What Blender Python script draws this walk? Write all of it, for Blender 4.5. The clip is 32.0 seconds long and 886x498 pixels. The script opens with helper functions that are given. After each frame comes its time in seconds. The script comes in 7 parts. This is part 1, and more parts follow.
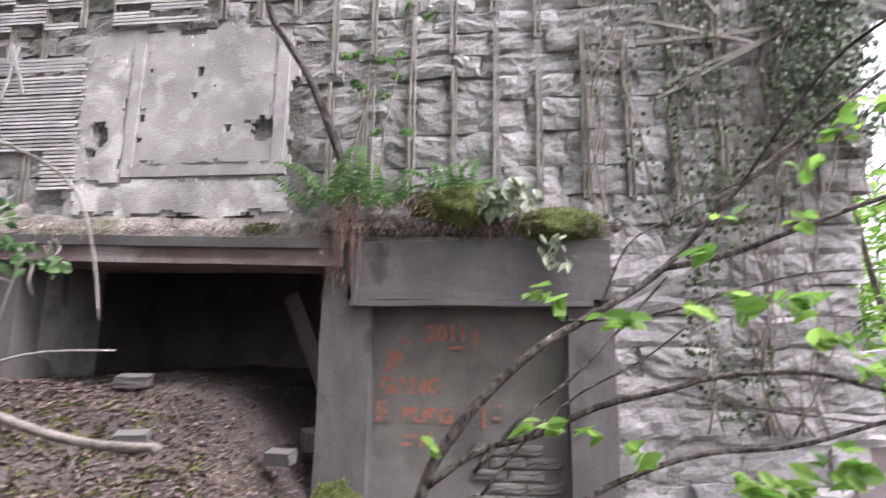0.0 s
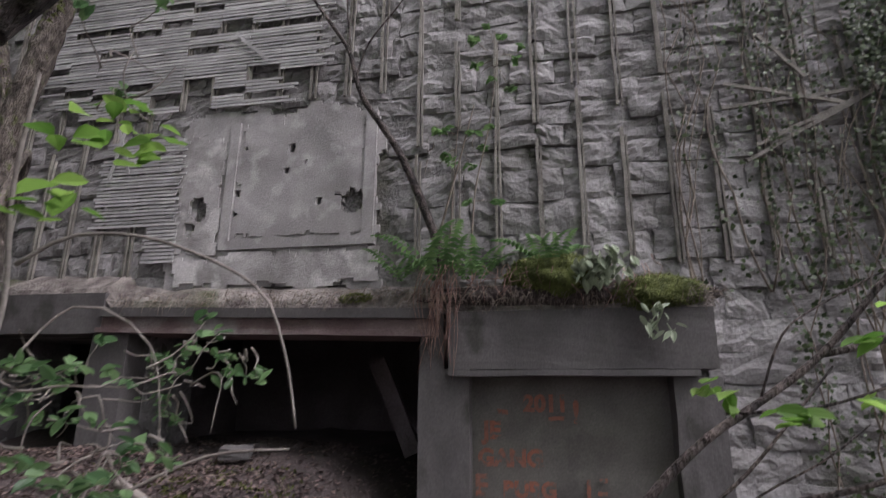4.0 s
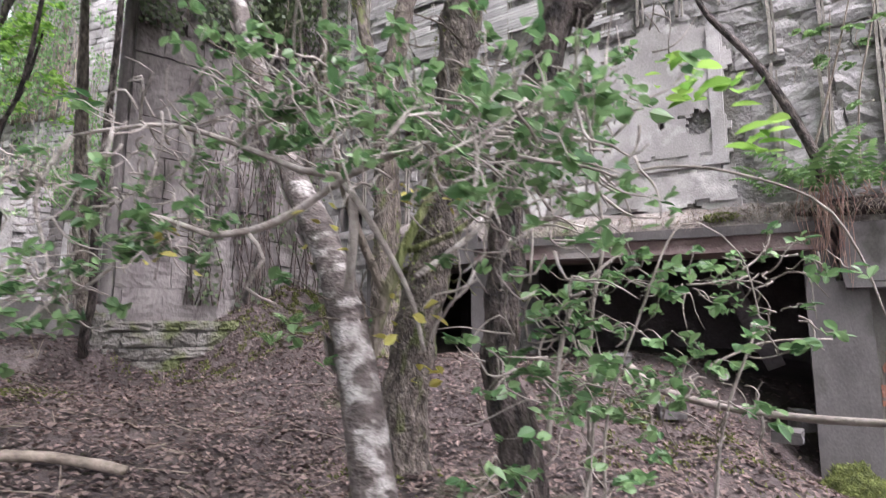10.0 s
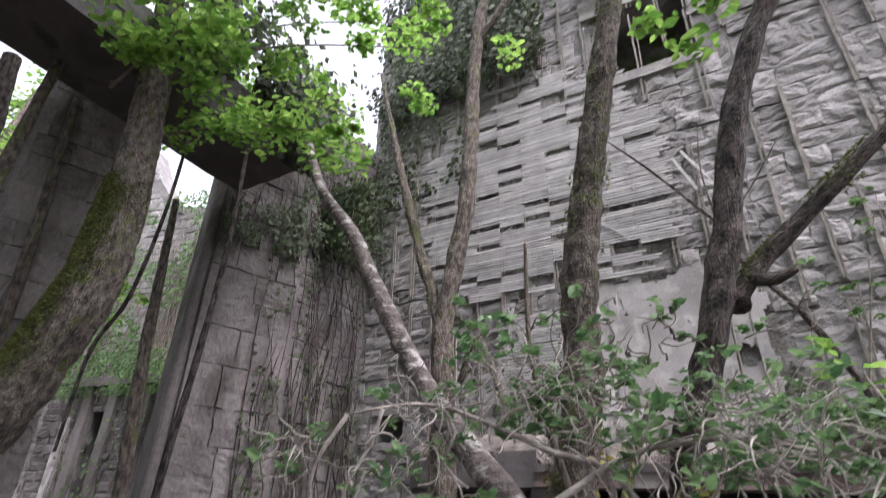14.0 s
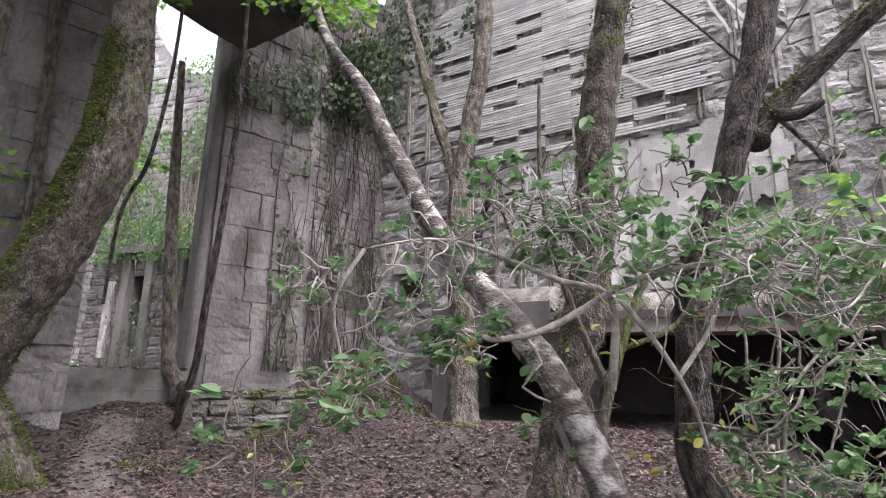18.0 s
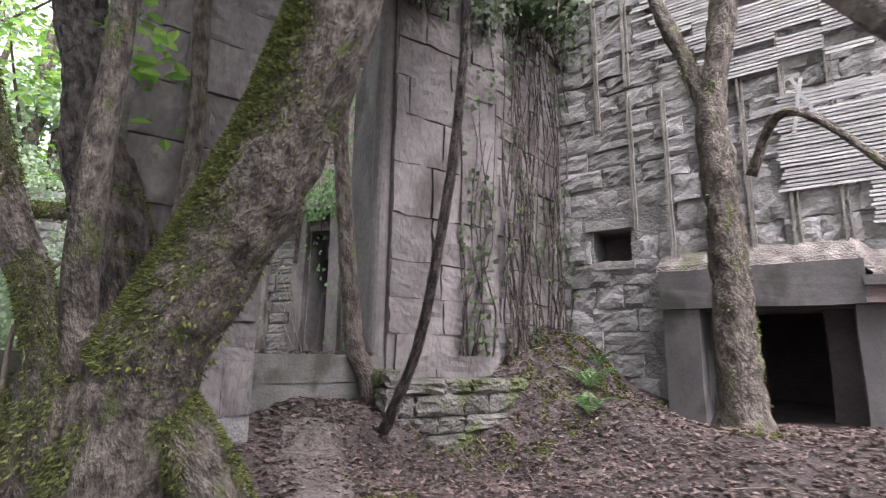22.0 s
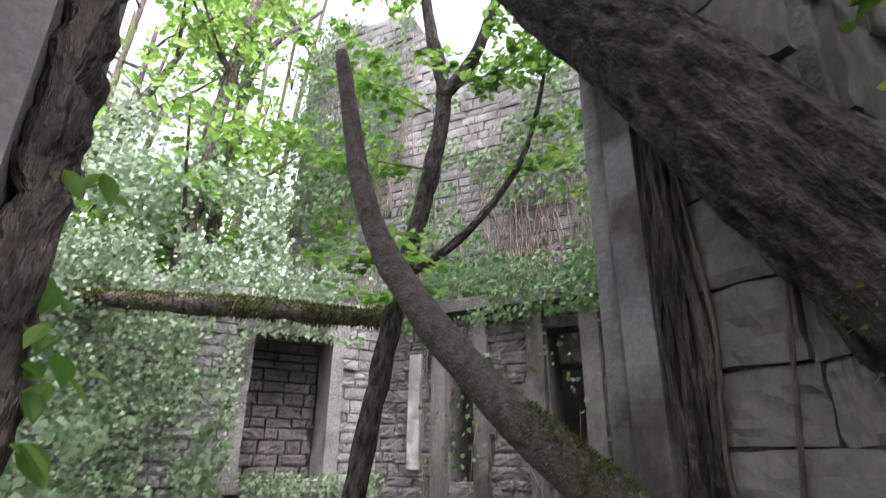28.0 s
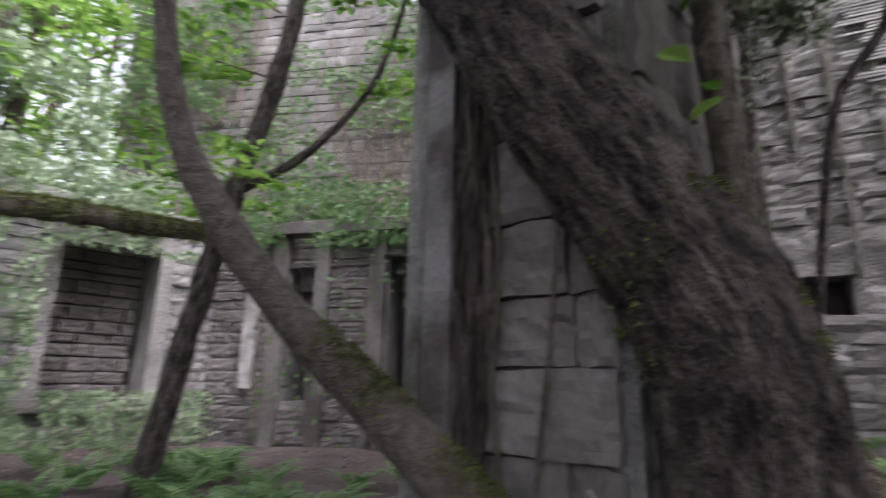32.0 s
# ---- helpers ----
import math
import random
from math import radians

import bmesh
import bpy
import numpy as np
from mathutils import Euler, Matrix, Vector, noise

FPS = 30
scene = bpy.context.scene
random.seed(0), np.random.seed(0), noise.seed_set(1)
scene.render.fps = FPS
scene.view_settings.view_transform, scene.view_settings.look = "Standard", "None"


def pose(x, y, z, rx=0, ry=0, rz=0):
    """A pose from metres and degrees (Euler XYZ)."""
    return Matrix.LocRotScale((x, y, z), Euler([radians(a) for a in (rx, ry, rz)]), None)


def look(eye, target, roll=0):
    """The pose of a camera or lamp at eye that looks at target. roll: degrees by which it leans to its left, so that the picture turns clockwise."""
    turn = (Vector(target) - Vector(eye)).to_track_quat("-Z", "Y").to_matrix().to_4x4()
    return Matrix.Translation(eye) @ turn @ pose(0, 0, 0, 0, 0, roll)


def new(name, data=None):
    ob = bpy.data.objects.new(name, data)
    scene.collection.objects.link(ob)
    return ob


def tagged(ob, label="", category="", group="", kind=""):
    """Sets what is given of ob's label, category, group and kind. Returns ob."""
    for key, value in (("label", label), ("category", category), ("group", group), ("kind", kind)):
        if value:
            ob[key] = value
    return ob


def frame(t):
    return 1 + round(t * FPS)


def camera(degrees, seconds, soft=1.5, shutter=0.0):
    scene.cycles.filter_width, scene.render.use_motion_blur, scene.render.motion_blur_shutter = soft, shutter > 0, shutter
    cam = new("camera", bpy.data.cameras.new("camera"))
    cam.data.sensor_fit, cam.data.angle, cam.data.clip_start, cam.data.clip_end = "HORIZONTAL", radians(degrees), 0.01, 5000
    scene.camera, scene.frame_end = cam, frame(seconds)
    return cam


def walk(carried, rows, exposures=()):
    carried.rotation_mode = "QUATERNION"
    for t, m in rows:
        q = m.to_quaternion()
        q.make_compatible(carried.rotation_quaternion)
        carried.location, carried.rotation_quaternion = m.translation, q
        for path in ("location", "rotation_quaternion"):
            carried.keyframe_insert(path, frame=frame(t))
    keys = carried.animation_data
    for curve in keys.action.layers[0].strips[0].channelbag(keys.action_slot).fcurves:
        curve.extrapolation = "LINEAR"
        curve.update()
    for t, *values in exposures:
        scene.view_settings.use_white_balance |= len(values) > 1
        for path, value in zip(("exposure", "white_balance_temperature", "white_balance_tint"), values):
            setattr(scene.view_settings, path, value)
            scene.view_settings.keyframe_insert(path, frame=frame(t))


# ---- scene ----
cam = camera(78.8, 32.0, 1.1, 0.4)
# seconds, place in metres, yaw, pitch and roll in degrees
ROWS = [
    (0, 0.129, 0.348, 1.141, 6.64, 10.55, 0.77),
    (0.5, 0.333, 0.306, 1.284, 1.10, 14.42, 2.07),
    (1, 0.353, 0.193, 1.477, -0.91, 17.22, 3.12),
    (1.5, 0.319, 0.077, 1.635, -1.99, 19.52, 3.85),
    (2, 0.263, 0.030, 1.677, -2.45, 21.69, 4.20),
    (2.5, 0.214, 0.004, 1.670, -3.29, 22.20, 4.53),
    (3, 0.109, 0.074, 1.577, -1.97, 22.05, 3.78),
    (3.5, -0.185, 0.206, 1.437, 6.04, 19.05, 1.22),
    (4, -0.375, 0.179, 1.335, 10.51, 15.24, 0.40),
    (4.5, -0.514, 0.162, 1.208, 12.04, 11.68, 0.37),
    (6.5, -0.552, 0.43, 1.165, 26.59, 10.21, -2.04),
    (7, -0.602, 0.372, 1.128, 26.79, 8.82, -1.8),
    (7.5, -0.716, 0.289, 1.126, 28.79, 8.16, -1.62),
    (8, -0.9, 0.202, 1.112, 29.61, 9.48, -1.33),
    (8.5, -1.154, 0.052, 1.138, 31.09, 9.23, -1.05),
    (9, -1.305, -0.135, 1.118, 32.28, 8.92, -1.24),
    (9.5, -1.405, -0.477, 1.162, 33, 5.09, 0.03),
    (10.5, -1.728, -1.043, 1.212, 33.56, 12.17, 0.43),
    (11, -1.847, -1.328, 1.34, 34.9, 13.91, 0.15),
    (11.5, -1.959, -1.585, 1.475, 34.03, 18.09, 0.22),
    (12, -1.968, -1.689, 1.557, 31.65, 25.23, 0.48),
    (12.5, -2.007, -1.63, 1.539, 27.33, 34.17, 1.36),
    (13, -2.102, -1.651, 1.533, 27.43, 37.47, 2.04),
    (13.5, -2.254, -1.692, 1.523, 28.38, 34.06, 1.76),
    (14, -2.364, -1.696, 1.48, 29.56, 27.24, 1.44),
    (14.5, -2.419, -1.72, 1.424, 30.86, 21.14, 1.22),
    (15, -2.409, -1.726, 1.375, 31.38, 17.61, 0.85),
    (15.5, -2.38, -1.704, 1.366, 31.31, 16.13, 0.88),
    (17.5, -2.346, -1.658, 1.345, 31.65, 13.9, 0.86),
    (18, -2.342, -1.655, 1.339, 31.43, 13.52, 0.84),
    (18.5, -2.341, -1.652, 1.328, 32.35, 12.68, 0.77),
    (19, -2.381, -1.654, 1.261, 31.64, 9.81, 0.77),
    (19.5, -2.593, -1.566, 1.213, 31.83, 6.48, 0.7),
    (20, -3.061, -1.354, 1.232, 33.97, 6.97, 0.77),
    (20.5, -3.519, -1.313, 1.226, 35.23, 7.55, 0.75),
    (21, -3.965, -1.397, 1.356, 35.89, 9.89, 1.12),
    (21.5, -4.37, -1.348, 1.337, 37.28, 10.75, 1.21),
    (22, -4.947, -1.21, 1.408, 36.48, 11.08, 0.96),
    (22.5, -5.413, -1.175, 1.395, 36.95, 9.14, 0.9),
    (23, -5.923, -1.198, 1.52, 36.8, 8.06, 0.98),
    (23.5, -6.394, -1.185, 1.54, 36.82, 6.59, 1.29),
    (24, -6.847, -1.136, 1.567, 38.25, 6.57, 1.04),
    (24.5, -7.209, -1.171, 1.588, 38.21, 5.85, 1.53),
    (25, -7.667, -1.286, 1.657, 37.11, 5.68, 1.85),
    (25.5, -7.882, -1.324, 1.704, 39.3, 6.06, 1.03),
    (27.5, -8.432, -1.495, 1.792, 45.54, 16.51, 1.62),
    (28, -8.434, -1.515, 1.836, 41.32, 20.92, 0.78),
    (28.5, -8.442, -1.573, 1.876, 40.15, 26.24, 0.79),
    (29, -8.413, -1.671, 1.929, 39.5, 31.95, 1.21),
    (29.5, -8.367, -1.676, 1.969, 40.55, 34.16, 0.45),
    (30, -8.312, -1.618, 1.961, 43.4, 31.87, 0.42),
    (30.5, -8.304, -1.524, 1.918, 43.89, 26.42, 0.57),
    (31, -8.373, -1.494, 1.81, 43.12, 19.88, 1.29),
    (31.5, -8.356, -1.446, 1.78, 40.83, 13.87, 1.75),
    (32, -8.288, -1.402, 1.822, 25.96, 13.63, 1.39),
]
walk(cam, [(t, pose(x, y, z, 90 + p, 0, yaw) @ pose(0, 0, 0, 0, 0, roll)) for t, x, y, z, yaw, p, roll in ROWS],
     [(0.0, 2.45, 6150, 21), (1.0, 1.7, 6150, 21), (2.0, 1.1, 6150, 21), (3.0, 0.9, 6150, 21), (4.0, 1.08, 6150, 21), (4.5, 1.6, 6150, 21), (6.5, 2.4, 6150, 21), (11.0, 2.55, 6150, 21), (13.0, 1.9, 6150, 21), (14.0, 1.9, 6150, 21), (15.0, 2.3, 6150, 21), (18.5, 2.35, 6150, 21), (20.0, 2.3, 6150, 21), (22.0, 2.6, 6150, 21), (24.5, 2.95, 6150, 21), (25.5, 3.1, 6150, 20), (28.0, 2.25, 6150, 21), (30.0, 1.85, 6150, 21), (32.0, 2.0, 6150, 21)])

# ---- light: overcast day in a wood ----
SUN_ELEV, SUN_ROT = radians(60), radians(112)
world = bpy.data.worlds.new("overcast")
scene.world = world
world.use_nodes = True
wn = world.node_tree.nodes
sky = wn.new("ShaderNodeTexSky")
sky.sky_type, sky.sun_disc, sky.sun_elevation, sky.sun_rotation = "NISHITA", False, SUN_ELEV, SUN_ROT
sky.dust_density, sky.air_density, sky.ozone_density = 6.0, 1.2, 1.0
pale = wn.new("ShaderNodeHueSaturation")
pale.inputs["Saturation"].default_value = 0.22
world.node_tree.links.new(sky.outputs[0], pale.inputs["Color"])
world.node_tree.links.new(pale.outputs[0], wn["Background"].inputs[0])
wn["Background"].inputs[1].default_value = 0.15
sun = new("sun", bpy.data.lights.new("sun", "SUN"))
sun.data.energy, sun.data.angle, sun.data.color = 0.8, radians(60), (1.0, 0.97, 0.93)
sun.matrix_world = look((0, 0, 30), (0 + 30 * math.cos(SUN_ELEV) * math.sin(SUN_ROT) * -1, -30 * math.cos(SUN_ELEV) * math.cos(SUN_ROT) * 1, 30 - 30 * math.sin(SUN_ELEV)))

# ---- materials ----
def material(name, base, second, rough=0.9, scale=3.0, fine=40.0, bump=0.25, third=None, third_at=0.6, metal=0.0, vary=0.0, stretch=(1, 1, 1), third_scale=1.2, coords="Object", depth=0.03):
    """Two colours mixed by broad noise, a third in patches, fine grain in colour and relief."""
    m = bpy.data.materials.new(name)
    m.use_nodes = True
    n, l = m.node_tree.nodes, m.node_tree.links
    p = n["Principled BSDF"]
    p.inputs["Roughness"].default_value, p.inputs["Metallic"].default_value = rough, metal
    if coords == "Grain":
        geo = n.new("ShaderNodeAttribute")
        geo.attribute_name = "grain"
    else:
        geo = n.new("ShaderNodeNewGeometry") if coords == "World" else n.new("ShaderNodeTexCoord")
    mp = n.new("ShaderNodeMapping")
    mp.inputs["Scale"].default_value = stretch
    l.new(geo.outputs[{"World": "Position", "Grain": "Vector"}.get(coords, "Object")], mp.inputs[0])
    broad, grain = n.new("ShaderNodeTexNoise"), n.new("ShaderNodeTexNoise")
    broad.inputs["Scale"].default_value, broad.inputs["Detail"].default_value = scale, 6
    grain.inputs["Scale"].default_value, grain.inputs["Detail"].default_value = fine, 4
    for t in (broad, grain):
        l.new(mp.outputs[0], t.inputs["Vector"])
    ramp = n.new("ShaderNodeValToRGB")
    ramp.color_ramp.elements[0].position, ramp.color_ramp.elements[1].position = 0.36, 0.64
    ramp.color_ramp.elements[0].color, ramp.color_ramp.elements[1].color = (*base, 1), (*second, 1)
    l.new(broad.outputs[0], ramp.inputs[0])
    out = ramp.outputs[0]
    if third:
        patch, pr, mix = n.new("ShaderNodeTexNoise"), n.new("ShaderNodeValToRGB"), n.new("ShaderNodeMix")
        mix.data_type = "RGBA"
        patch.inputs["Scale"].default_value, patch.inputs["Detail"].default_value = third_scale, 5
        l.new(mp.outputs[0], patch.inputs["Vector"])
        pr.color_ramp.elements[0].position, pr.color_ramp.elements[1].position = third_at, third_at + 0.1
        l.new(patch.outputs[0], pr.inputs[0])
        l.new(pr.outputs[0], mix.inputs["Factor"])
        l.new(out, mix.inputs["A"])
        mix.inputs["B"].default_value = (*third, 1)
        out = mix.outputs["Result"]
    hsv = n.new("ShaderNodeHueSaturation")
    l.new(out, hsv.inputs["Color"])
    mr = n.new("ShaderNodeMapRange")
    mr.inputs["To Min"].default_value, mr.inputs["To Max"].default_value = 0.62, 1.38
    l.new(grain.outputs[0], mr.inputs["Value"])
    val = mr.outputs[0]
    if vary:
        info, vr, mul = n.new("ShaderNodeObjectInfo"), n.new("ShaderNodeMapRange"), n.new("ShaderNodeMath")
        isl, add, fr = n.new("ShaderNodeNewGeometry"), n.new("ShaderNodeMath"), n.new("ShaderNodeMath")
        fr.operation = "FRACT"
        l.new(info.outputs["Random"], add.inputs[0])
        l.new(isl.outputs["Random Per Island"], add.inputs[1])
        l.new(add.outputs[0], fr.inputs[0])
        vr.inputs["To Min"].default_value, vr.inputs["To Max"].default_value = 1 - vary, 1 + vary
        mul.operation = "MULTIPLY"
        l.new(fr.outputs[0], vr.inputs["Value"])
        l.new(vr.outputs[0], mul.inputs[0])
        l.new(val, mul.inputs[1])
        val = mul.outputs[0]
    l.new(val, hsv.inputs["Value"])
    l.new(hsv.outputs[0], p.inputs["Base Color"])
    b = n.new("ShaderNodeBump")
    b.inputs["Strength"].default_value, b.inputs["Distance"].default_value = bump, depth
    add2 = n.new("ShaderNodeMath")
    l.new(broad.outputs[0], add2.inputs[0])
    l.new(grain.outputs[0], add2.inputs[1])
    l.new(add2.outputs[0], b.inputs["Height"])
    l.new(b.outputs[0], p.inputs["Normal"])
    return m


def leaf_material(name, a, b, rough=0.45, through_light=0.35):
    m = bpy.data.materials.new(name)
    m.use_nodes = True
    n, l = m.node_tree.nodes, m.node_tree.links
    p = n["Principled BSDF"]
    isl, ramp = n.new("ShaderNodeNewGeometry"), n.new("ShaderNodeValToRGB")
    ramp.color_ramp.elements[0].color, ramp.color_ramp.elements[1].color = (*a, 1), (*b, 1)
    l.new(isl.outputs["Random Per Island"], ramp.inputs[0])
    l.new(ramp.outputs[0], p.inputs["Base Color"])
    p.inputs["Roughness"].default_value = rough
    tr, mix = n.new("ShaderNodeBsdfTranslucent"), n.new("ShaderNodeMixShader")
    l.new(ramp.outputs[0], tr.inputs[0])
    mix.inputs[0].default_value = through_light
    l.new(p.outputs[0], mix.inputs[1])
    l.new(tr.outputs[0], mix.inputs[2])
    l.new(mix.outputs[0], n["Material Output"].inputs[0])
    return m


STONE = material("sandstone", (0.216, 0.204, 0.202), (0.320, 0.306, 0.304), 0.92, 2.6, 30, 0.5, (0.125, 0.12, 0.108), 0.60, vary=0.16, coords="World")
MORTAR = material("old_mortar", (0.156, 0.148, 0.147), (0.242, 0.230, 0.226), 0.95, 4.0, 30, 1.0, (0.101, 0.098, 0.082), 0.57, coords="World")
ASHLAR = material("dressed_stone", (0.20, 0.19, 0.185), (0.32, 0.305, 0.295), 0.9, 2.6, 26, 0.5, (0.12, 0.115, 0.10), 0.54, vary=0.12, coords="World", depth=0.04)
# stained brownish stone, darkened in part for the shade under the slab
AGED = material("stained_dressed_stone", (0.118, 0.104, 0.101), (0.205, 0.185, 0.179), 0.92, 2.2, 26, 0.45, (0.075, 0.066, 0.06), 0.55, vary=0.13, coords="World", depth=0.03, stretch=(1, 1, 0.6), third_scale=1.8)
# base lowered beyond its stains: shade on the frontage is put into it
CONCRETE = material("grey_concrete", (0.078, 0.071, 0.071), (0.124, 0.115, 0.114), 0.9, 2.2, 70, 0.10, (0.056, 0.052, 0.048), 0.57, stretch=(1, 1, 0.6), third_scale=2.2, coords="World")
PLASTER = material("render_coat", (0.255, 0.240, 0.236), (0.375, 0.356, 0.350), 0.93, 1.8, 60, 0.22, (0.41, 0.392, 0.386), 0.56, third_scale=4.5, coords="World")
PEELED = material("peeled_render", (0.25, 0.235, 0.228), (0.40, 0.38, 0.372), 0.93, 4.0, 60, 0.3, (0.54, 0.52, 0.51), 0.50, third_scale=3.2, coords="World")
SMOOTH = material("smooth_pale_stone", (0.150, 0.135, 0.138), (0.262, 0.242, 0.245), 0.85, 2.4, 45, 0.42, (0.088, 0.072, 0.072), 0.54, third_scale=2.2, coords="World", depth=0.02)
LATH = material("weathered_lath", (0.360, 0.349, 0.346), (0.475, 0.464, 0.458), 0.85, 5.0, 60, 0.25, vary=0.22, coords="World")
BATTEN = material("grey_batten", (0.159, 0.143, 0.126), (0.265, 0.246, 0.219), 0.88, 6.0, 50, 0.3, vary=0.2, coords="World")
BEAM = material("painted_steel_beam", (0.11, 0.072, 0.07), (0.175, 0.13, 0.125), 0.75, 4.0, 40, 0.3, (0.22, 0.20, 0.19), 0.55, coords="World")
SOIL = material("leaf_litter_soil", (0.038, 0.028, 0.027), (0.078, 0.060, 0.057), 0.97, 2.0, 30, 1.0, (0.047, 0.050, 0.020), 0.64, coords="World", third_scale=0.8)
BARK = material("rough_bark", (0.085, 0.068, 0.055), (0.17, 0.14, 0.115), 0.95, 6.0, 30, 1.0, (0.13, 0.15, 0.05), 0.56, stretch=(1, 1, 0.35), third_scale=2.5, coords="World", depth=0.07)
DARKBARK = material("dark_bark", (0.028, 0.022, 0.02), (0.155, 0.122, 0.11), 0.95, 13.0, 45, 1.0, (0.07, 0.075, 0.035), 0.66, stretch=(1, 1, 0.3), coords="World", depth=0.10)
MOSSBARK = material("mossy_bark", (0.06, 0.048, 0.04), (0.20, 0.165, 0.14), 0.97, 11.0, 45, 1.0, (0.09, 0.105, 0.03), 0.56, stretch=(1, 1, 0.5), coords="World", third_scale=2.0, depth=0.08)
BIRCHBARK = material("pale_birch_bark", (0.062, 0.049, 0.045), (0.155, 0.128, 0.118), 0.8, 14.0, 40, 0.8, (0.36, 0.335, 0.32), 0.53, stretch=(1, 1, 1.5), third_scale=7.0, coords="World")
TWIG = material("bare_twig", (0.13, 0.105, 0.085), (0.24, 0.20, 0.165), 0.9, 9.0, 40, 0.4, coords="World")
DEADWOOD = material("bleached_dead_wood", (0.173, 0.148, 0.130), (0.288, 0.256, 0.230), 0.85, 9.0, 40, 0.4, coords="World")
MOSS = material("moss", (0.06, 0.075, 0.018), (0.14, 0.165, 0.045), 0.98, 9.0, 90, 1.0, coords="World")
# shade inside the openings is put into this dark base colour
DARKROOM = material("shaded_interior", (0.083, 0.069, 0.072), (0.132, 0.110, 0.116), 0.95, 2.0, 30, 0.4, coords="World")
# pale render darkened to carry the shade of the doorway recess
BLOCKWORK = material("shaded_pale_blockwork", (0.115, 0.107, 0.098), (0.160, 0.151, 0.138), 0.93, 3.0, 60, 0.08, (0.085, 0.08, 0.075), 0.56, coords="World", vary=0.12)
PAINT = material("faded_orange_paint", (0.33, 0.125, 0.08), (0.25, 0.13, 0.098), 0.9, 9.0, 50, 0.1, (0.145, 0.132, 0.118), 0.53, third_scale=13, coords="World")
DEADLEAF = leaf_material("dead_leaf", (0.038, 0.024, 0.021), (0.20, 0.145, 0.128), 0.7, 0.1)
OLDSTONE = material("mossy_old_masonry", (0.085, 0.079, 0.07), (0.16, 0.15, 0.138), 0.95, 4.0, 35, 0.9, (0.062, 0.074, 0.026), 0.50, third_scale=2.6, coords="World", vary=0.15)
GREEN = leaf_material("maple_leaf", (0.105, 0.235, 0.04), (0.30, 0.47, 0.11), 0.5, 0.65)
SHRUB = leaf_material("shrub_leaf", (0.06, 0.14, 0.055), (0.225, 0.36, 0.16), 0.34, 0.45)
IVY = leaf_material("ivy_leaf", (0.02, 0.032, 0.014), (0.075, 0.11, 0.04), 0.6, 0.2)
FERN = leaf_material("fern_leaf", (0.075, 0.155, 0.055), (0.19, 0.31, 0.12), 0.55, 0.45)
SILL = material("weathered_sill_stone", (0.105, 0.099, 0.093), (0.175, 0.166, 0.155), 0.9, 3.0, 50, 0.3, (0.062, 0.062, 0.045), 0.54, third_scale=2.4, coords="World")
YELLOW = leaf_material("yellowing_leaf", (0.34, 0.30, 0.06), (0.48, 0.44, 0.12), 0.5, 0.3)
TRUNKS = {BARK: material("trunk_bark", (0.055, 0.043, 0.036), (0.19, 0.16, 0.135), 0.95, 22.0, 70, 1.0, (0.11, 0.125, 0.045), 0.58, stretch=(1, 1, 0.42), third_scale=9.0, coords="Grain", depth=0.05),
          DARKBARK: material("trunk_dark_bark", (0.022, 0.017, 0.016), (0.15, 0.12, 0.11), 0.95, 24.0, 90, 1.0, (0.075, 0.08, 0.04), 0.78, stretch=(1, 1, 0.38), third_scale=9.0, coords="Grain", depth=0.06),
          MOSSBARK: material("trunk_mossy_bark", (0.05, 0.04, 0.034), (0.19, 0.16, 0.135), 0.96, 22.0, 70, 1.0, (0.085, 0.10, 0.032), 0.56, stretch=(1, 1, 0.55), third_scale=8.0, coords="Grain", depth=0.06)}
SAPBARK = material("sapling_bark", (0.085, 0.066, 0.06), (0.15, 0.122, 0.112), 0.92, 26.0, 90, 0.7, (0.095, 0.1, 0.045), 0.68, coords="World", third_scale=5.0, depth=0.03)
PALEWOOD = material("pale_living_branch", (0.22, 0.19, 0.17), (0.42, 0.38, 0.35), 0.85, 12.0, 40, 0.5, coords="World")


# ---- building helpers ----
def mesh_of(name, verts, faces, mat, smooth=False):
    me = bpy.data.meshes.new(name)
    me.from_pydata([tuple(v) for v in verts], [], [tuple(f) for f in faces])
    me.materials.append(mat)
    if smooth:
        me.shade_smooth()
    return me


def part(name, bm, mat, parent=None, label=""):
    me = bpy.data.meshes.new(name)
    bm.to_mesh(me)
    bm.free()
    me.materials.append(mat)
    ob = new(name, me)
    if parent:
        ob.parent = parent
    return tagged(ob, label)


def piece(name, me, parent=None, label="", m=None):
    ob = new(name, me)
    if parent:
        ob.parent = parent
    if m is not None:
        ob.matrix_basis = m
    return tagged(ob, label)


def thing(name, label, category, at=(0, 0, 0), group="", kind=""):
    ob = new(name)
    ob.location = at
    ob.empty_display_size = 0.2
    return tagged(ob, label, category, group, kind)


